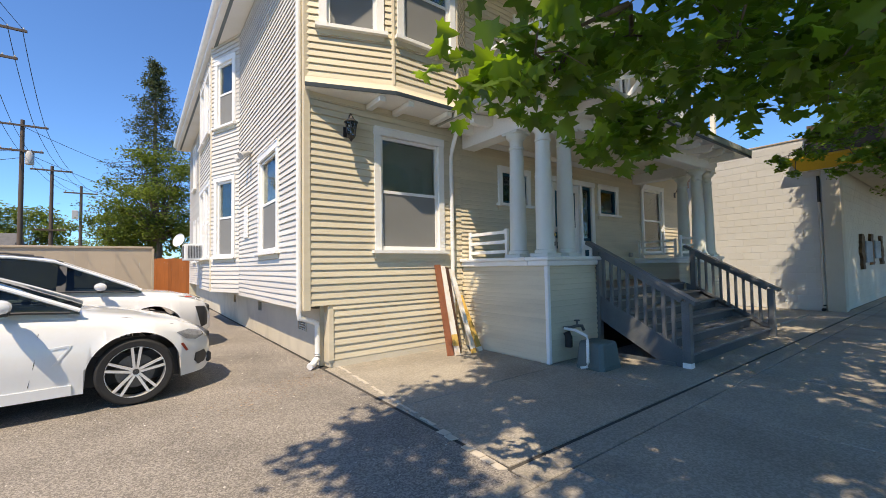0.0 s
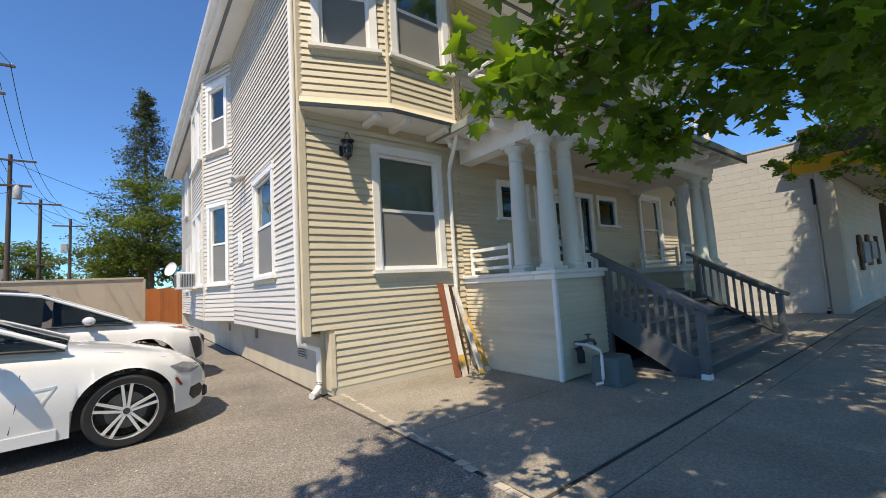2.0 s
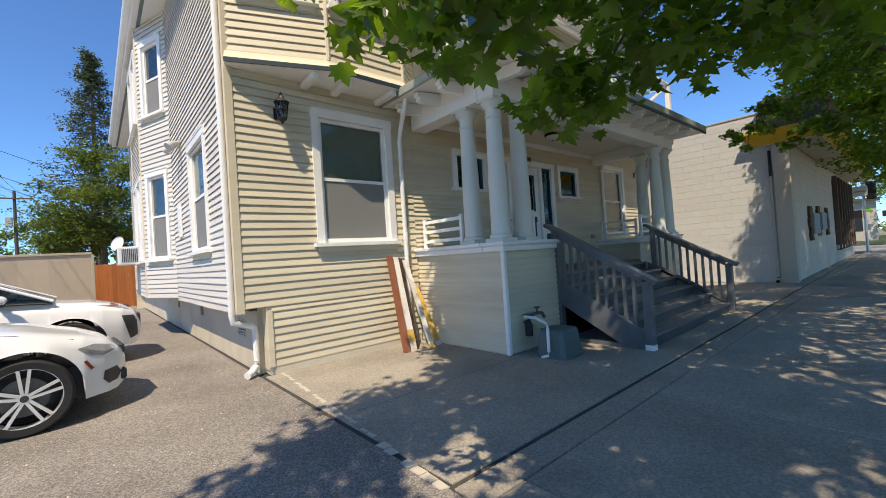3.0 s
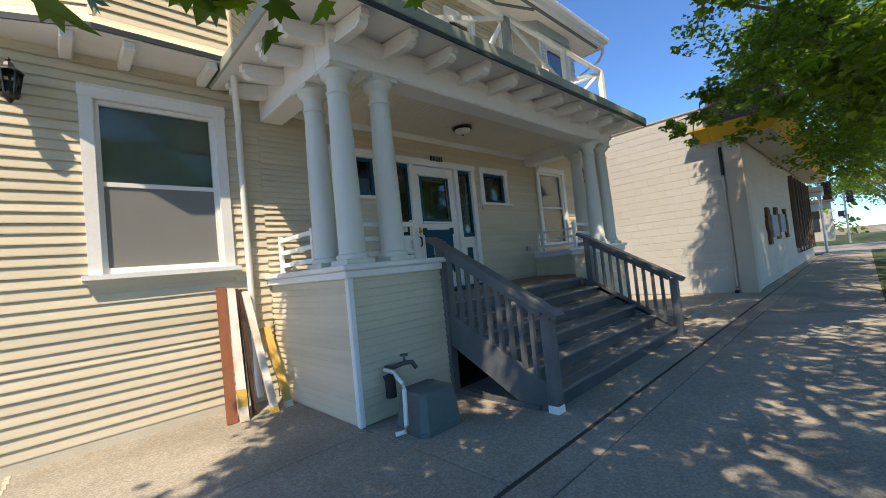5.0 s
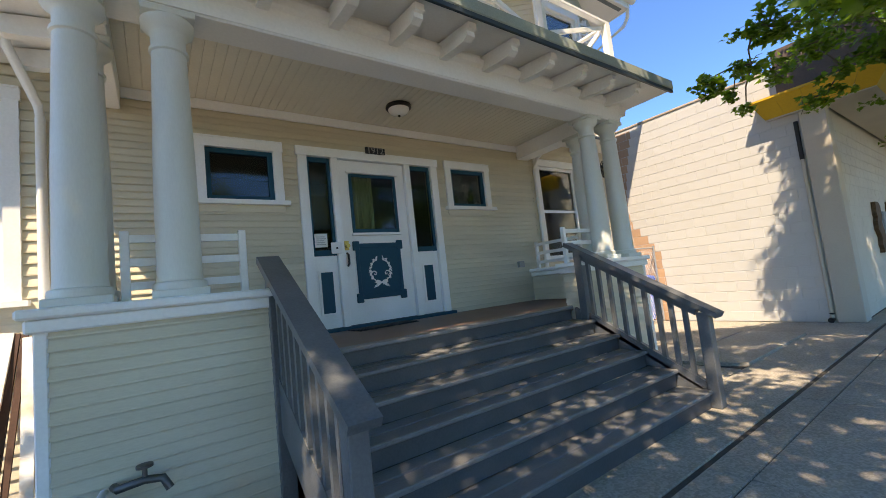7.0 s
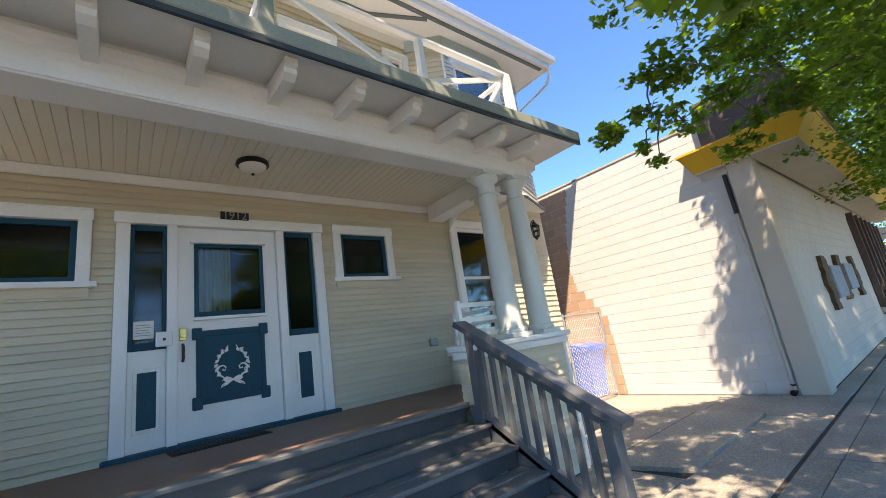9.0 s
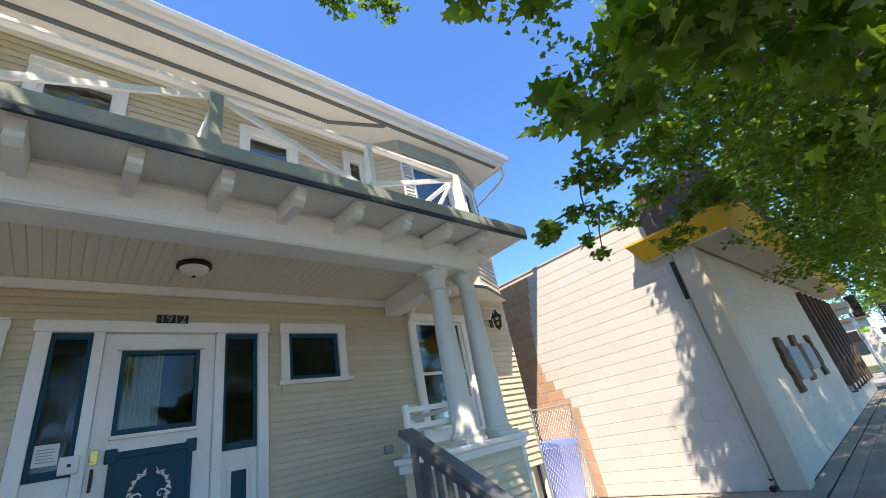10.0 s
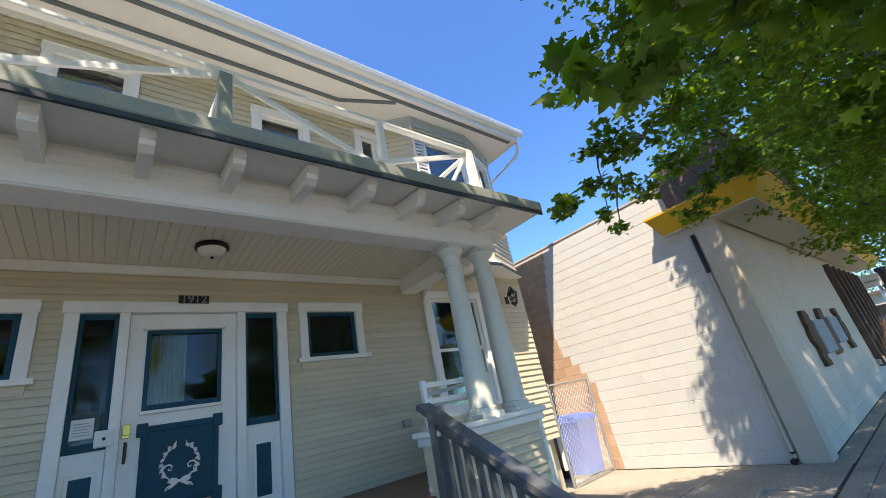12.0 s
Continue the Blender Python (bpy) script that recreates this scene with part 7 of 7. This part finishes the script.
# ---------------------------------------------------------------- fences
tan = empty("tan_fence", (-3, 22.0, 0), "tall tan panel fence closing the rear of the driveway", "fence")
M_TAN = material("tan_panel_paint", (0.42, 0.34, 0.25), 0.7, 0.08, 1.5, 40, 0.2, piece=0.05)
for k in range(26):
    x = 0.42 - 0.42 * k
    part("panel", Shape().box(x - 0.419, 22.0, 0.0, x, 22.03, 2.33), M_TAN, tan)
part("cap_rail", Shape().box(-10.6, 21.95, 2.331, 0.46, 22.08, 2.42, 0.01), M_TAN, tan)
part("end_post", Shape().box(0.421, 21.96, 0, 0.52, 22.06, 2.33, 0.01), M_TAN, tan)
ced = empty("cedar_fence", (1.2, 23.2, 0), "orange-brown stained cedar plank fence beside the house", "fence")
M_CEDAR = material("orange_cedar", (0.48, 0.15, 0.045), 0.7, 0.15, 4, 60, 0.3, piece=0.15, stretch=(3, 3, 0.4))
for k in range(12):
    x = 0.5 + 0.145 * k
    part("plank", Shape().box(x, 23.2 + 0.004 * (k % 2), 0.0, x + 0.144, 23.22 + 0.004 * (k % 2), 1.92 + 0.01 * (k % 3), 0.004), M_CEDAR, ced)
for z in (0.4, 1.5):
    part("rail", Shape().box(0.5, 23.23, z, 2.25, 23.27, z + 0.09), M_CEDAR, ced)

# chain-link gate and blue bin between house and shop
M_GALV = material("galvanised_steel", (0.52, 0.53, 0.54), 0.4, 0.1, 8, 60, 0.1, metal=0.8)
cl = empty("chain_link_fence", (13.8, 5.45, 0), "galvanised chain-link fence closing the side passage", "fence")
FX0, FX1, FYY = 13.16, 14.50, 5.48
for x in (FX0 + 0.02, FX1 - 0.02):
    part("post", Shape().tube([(x, FYY, 0), (x, FYY, 1.74)], 0.022, 10), M_GALV, cl, "", True)
for z in (0.06, 1.70):
    part("rail", Shape().tube([(FX0, FYY, z), (FX1, FYY, z)], 0.016, 8), M_GALV, cl, "", True)
mesh_s = Shape()
wd = 0.06
i = 0
z0, z1 = 0.08, 1.69
k = FX0 - (z1 - z0)
while k < FX1:
    for sg in (1, -1):
        a = Vector((k, FYY + 0.004 * sg, z0 if sg > 0 else z1))
        b = Vector((k + (z1 - z0), FYY + 0.004 * sg, z1 if sg > 0 else z0))
        t0 = max(0.0, (FX0 - a.x) / (b.x - a.x))
        t1 = min(1.0, (FX1 - a.x) / (b.x - a.x))
        if t1 - t0 > 0.01:
            mesh_s.tube([a.lerp(b, t0), a.lerp(b, t1)], 0.0022, 4)
    k += wd * 1.414
part("wire_mesh", mesh_s, M_GALV, cl, "diamond wire mesh", kind="stuff")
M_BIN = material("blue_bin_plastic", (0.012, 0.10, 0.52), 0.4, 0.08, 3, 60, 0.1)
BNX, BNY = 13.82, 5.53
wb = empty("wheelie_bin", (BNX + 0.33, BNY + 0.37, 0), "bright blue plastic wheeled bin behind the chain-link fence", "bin")
lo = [(BNX + a, BNY + b) for a, b in ((0.09, 0.09), (0.57, 0.09), (0.57, 0.60), (0.09, 0.60))]
hi = [(BNX + a, BNY + b) for a, b in ((0.03, 0.03), (0.63, 0.03), (0.63, 0.67), (0.03, 0.67))]
part("body", Shape().add([(x, y, 0.06) for x, y in lo] + [(x, y, 0.95) for x, y in hi], [(0, 1, 5, 4), (1, 2, 6, 5), (2, 3, 7, 6), (3, 0, 4, 7), (3, 2, 1, 0)]), M_BIN, wb)
part("rim", Shape().box(BNX, BNY, 0.95, BNX + 0.66, BNY + 0.70, 1.0, 0.01), M_BIN, wb)
part("lid", Shape().prism([(BNX + 0.005, BNY - 0.005, 1.001), (BNX + 0.005, BNY + 0.71, 1.001), (BNX + 0.005, BNY + 0.66, 1.10), (BNX + 0.005, BNY + 0.28, 1.10), (BNX + 0.005, BNY + 0.03, 1.05)], (0.65, 0, 0)), M_BIN, wb)
for x in (BNX + 0.08, BNX + 0.53):
    part("wheel", Shape().tube([(x, BNY + 0.68, 0.10), (x + 0.05, BNY + 0.68, 0.10)], 0.10, 16), M_RUBBER, wb, "black wheel")

# ---------------------------------------------------------------- distance behind the drive
M_WOOD = material("weathered_pole_wood", (0.10, 0.075, 0.06), 0.9, 0.3, 5, 50, 0.5, stretch=(2, 2, 0.3))
M_WIRE = material("black_cable", (0.02, 0.02, 0.02), 0.6, 0.1, 5, 50, 0)


def pole(x, y, h, arms, label):
    p = empty("utility_pole", (x, y, 0), label, "utility pole", group="utility poles")
    part("post", Shape().tube([(x, y, -0.05), (x, y, h)], 0.15, 12, 0.10), M_WOOD, p, smooth=True)
    for z, w in arms:
        part("crossarm", Shape().beam((x - w, y - 0.14, z), (x + w, y - 0.14, z + 0.02), 0.09, 0.11), M_WOOD, p)
        for k in (-0.9, -0.45, 0.45, 0.9):
            part("insulator", Shape().lathe(x + w * k, y - 0.14, [(0.03, z + 0.055), (0.05, z + 0.10), (0.025, z + 0.13), (0.02, z + 0.18)], 8), M_LAMPHOOD, p)
    return p


P1, P2, P3 = (-6.0, 36.0), (-5.5, 43.0), (-4.4, 50.0)
pole(-5.6, 27.0, 13.2, ((12.8, 1.2), (11.4, 0.9)), "tall near wooden utility pole with crossarms")
p = pole(*P1, 11.0, ((10.6, 1.2), (9.0, 1.0)), "tall wooden utility pole with crossarms and a transformer")
part("transformer", Shape().lathe(P1[0] + 0.35, P1[1], [(0.2, 8.2), (0.22, 8.25), (0.22, 9.0), (0.16, 9.08)], 14), M_LAMPHOOD, p, "grey transformer can", True)
pole(*P2, 9.6, ((9.2, 1.2), (4.6, 0.9)), "wooden utility pole with crossarms behind the fence")
p = pole(*P3, 9.3, ((8.6, 1.2),), "wooden utility pole with a crossarm behind the fence")
part("box", Shape().box(P3[0] - 0.6, P3[1] - 0.3, 6.2, P3[0] - 0.15, P3[1], 7.0, 0.03), M_LAMPHOOD, p)
wires = Shape()
def wire(a, b, sag):
    a, b = Vector(a), Vector(b)
    wires.tube([a.lerp(b, t / 10) - Vector((0, 0, sag * 4 * (t / 10) * (1 - t / 10))) for t in range(11)], 0.016, 4)
for dx in (-1.0, -0.5, 0.5, 1.0):
    wire((P1[0] + dx, P1[1], 10.8), (P2[0] + dx, P2[1], 9.4), 0.3)
    wire((P2[0] + dx, P2[1], 9.4), (P3[0] + dx, P3[1], 8.8), 0.3)
    wire((P1[0] + dx, P1[1], 10.8), (-5.6 + dx, 27, 13.0), 0.3)
    wire((-5.6 + dx, 27, 13.0), (-7.5 + dx, 10, 13.0), 0.3)
wire((P1[0], P1[1], 10.6), (4.5, 41, 8.2), 0.5)
wire((P1[0], P1[1], 9.0), (4.5, 40, 6.0), 0.4)
wire((P2[0], P2[1], 8.9), (5.5, 50, 6.4), 0.4)
wire((P1[0], P1[1], 9.0), (-16, 26, 7.0), 0.4)
wire((P1[0], P1[1], 8.6), (-18, 30, 5.0), 0.4)
thing("overhead_cable", wires, M_WIRE, "dark sagging overhead cables between poles", "cable", "stuff")

con = empty("conifer", (0.9, 40.0, 0), "tall dark grey-green conifer behind the fence", "tree")
part("trunk", Shape().tube([(0.9, 40, 0), (0.92, 40, 9), (0.9, 40, 18.4)], 0.35, 12, 0.03), M_BARK, con, smooth=True)
rr = random.Random(7)
cl_ = []
limb = Shape()
for k in range(120):
    h = 4.5 + 13.7 * (k / 119.0)
    reach = (18.8 - h) * 0.31 * rr.uniform(0.5, 1.15) + 0.15
    a = k * 2.4 + rr.uniform(-.4, .4)
    e = Vector((0.9 + reach * math.cos(a), 40 + reach * math.sin(a), h - 0.18 * reach + rr.uniform(-.2, .3)))
    limb.tube([(0.9, 40, h), e], 0.04, 5, 0.01)
    for t in (0.45, 0.75, 1.0):
        q = Vector((0.9, 40, h)).lerp(e, t)
        cl_.append((q.x, q.y, q.z, 0.30 + 0.14 * reach * t, 46))
part("branchwork", limb, M_BARK, con)
leaf_cloud("crown", con, cl_, 0.16, M_NEEDLE, 3, 0.3)
def plain_tree(x, y, h, rx, rz, seed, label, n=34, cnt=90, leaf=0.2, mat=None):
    t = empty("tree", (x, y, 0), label, "tree")
    part("trunk", Shape().tube([(x, y, -0.05), (x + 0.1, y, h * 0.3), (x, y, h * 0.55)], 0.22, 10, 0.10), M_BARK, t, smooth=True)
    cl2 = dome(x, y, h - rz, rx, rx, rz, n, rx * 0.26, cnt, seed)
    lb = Shape()
    for c in cl2:
        lb.tube([(x, y, h * 0.35), ((x + c[0]) / 2, (y + c[1]) / 2, c[2] * 0.6 + h * 0.16), c[:3]], 0.05, 5, 0.01)
    part("branchwork", lb, M_BARK, t)
    leaf_cloud("crown", t, cl2, leaf, mat or M_LEAF_FAR, seed, 0.4)
# Unseen row behind the camera, added so the panes reflect foliage, not sky.
for k in range(4):
    plain_tree(-6.0 + 11.0 * k, -17.5 - (k % 2), 9.5 + (k * 3 % 4) * 0.5, 4.0, 3.9, 60 + k, "broad green tree across the street, out of view, for reflections", 46, 120, 0.36)
plain_tree(0.9, 31.0, 9.2, 2.6, 3.6, 41, "broad yellow-green tree behind the fence", 75, 190, 0.17)
plain_tree(-0.9, 33.5, 6.0, 1.9, 2.2, 42, "broad yellow-green tree behind the fence", 45, 150, 0.17)
plain_tree(-9.5, 60, 8.0, 4.5, 3.6, 43, "dark green tree in the distance beyond the poles", 60, 120, 0.3)
plain_tree(-14, 58, 8.6, 5.0, 4.0, 44, "dark green tree in the distance beyond the poles", 60, 120, 0.3)
plain_tree(-4.0, 70, 7.0, 4.2, 3.2, 45, "dark green tree in the distance beyond the poles", 36, 70, 0.3)
plain_tree(-24, 60, 9.0, 5.0, 4.0, 46, "dark green tree in the distance beyond the poles", 36, 70, 0.3)
fh = empty("neighbour_house", (-9, 40, 0), "low neighbouring house with a grey roof behind the fence", "house")
part("wall", Shape().box(-15, 40, 0, -7.4, 46, 2.6), M_TAN, fh)
part("roof", Shape().prism([(-15.4, 39.6, 2.6), (-15.4, 46.4, 2.6), (-15.4, 43, 4.3)], (8.3, 0, 0)), M_ROOF, fh, "grey shingle roof")
part("chimney", Shape().box(-10.2, 42.2, 3.9, -9.6, 42.8, 5.0), M_BRICKBROWN, fh, "brick chimney")

# ---------------------------------------------------------------- junction beyond the shop
def signal(x, y, h, label):
    s = empty("traffic_light", (x, y, 0), label, "traffic light", group="traffic lights")
    part("post", Shape().tube([(x, y, 0), (x, y, h)], 0.07, 10, 0.06), M_GALV, s, "", True)
    part("housing", Shape().box(x - 0.18, y - 0.52, h - 1.1, x + 0.14, y - 0.12, h - 0.1, 0.03), M_BLACK, s, "black signal head")
    for k in range(3):
        part("visor", Shape().tube([(x - 0.181, y - 0.32, h - 0.27 - 0.32 * k), (x - 0.36, y - 0.32, h - 0.29 - 0.32 * k)], 0.13, 12), M_BLACK, s)
    part("crossing_signal", Shape().box(x - 0.15, y + 0.1, h - 2.1, x + 0.15, y + 0.45, h - 1.65, 0.02), M_BLACK, s)
signal(33.6, 1.9, 4.0, "traffic light on a grey post at the junction")
signal(46.5, 1.2, 4.2, "traffic light on a grey post across the junction")
far = empty("low_white_building", (64, 8, 0), "low white building across the junction", "building")
part("wall", Shape().box(60, 2.5, 0, 61, 16, 4.0), M_RENDER, far)
for k in range(5):
    part("window", Shape().box(59.97, 3.5 + 2.4 * k, 1.0, 59.999, 5.2 + 2.4 * k, 2.6), M_DARKGLASS, far)
part("roof", Shape().box(59.6, 2.2, 4.0, 61.4, 16.3, 4.3), M_BROWN, far)
thing("far_lawn", Shape().box(46.2, -1.6, -0.06, 90, 40, 0.0), M_GRASS, "green grass verge across the junction", "lawn", "structure")
pg = thing("green_sign", Shape().box(33.55, 1.65, 2.2, 33.58, 1.85, 2.45, 0.005), material("lime_sign", (0.25, 0.75, 0.05), 0.5, 0.05, 3, 40, 0), "small lime green sign on the signal post", "sign")
part("bracket", Shape().box(33.54, 1.80, 2.28, 33.60, 1.90, 2.34), M_GALV, pg)
# grass blades on the planting strip
r = np.random.default_rng(2)
gs = Shape()
for _ in range(2600):
    x, y = r.uniform(4.0, 16.0), r.uniform(-0.9, 0.21)
    h, a = r.uniform(0.03, 0.08), r.uniform(0, 6.28)
    dx, dy = 0.006 * math.cos(a), 0.006 * math.sin(a)
    lx, ly = r.uniform(-.03, .03), r.uniform(-.03, .015)
    k = len(gs.v)
    gs.v += [(x - dx, y - dy, 0.01), (x + dx, y + dy, 0.01), (x + lx, y + ly, 0.01 + h)]
    gs.f.append((k, k + 1, k + 2))
thing("grass", gs, leaf_material("grass_blade", (0.05, 0.10, 0.02), (0.10, 0.20, 0.03)), "short green grass on the planting strip", "grass", "stuff")
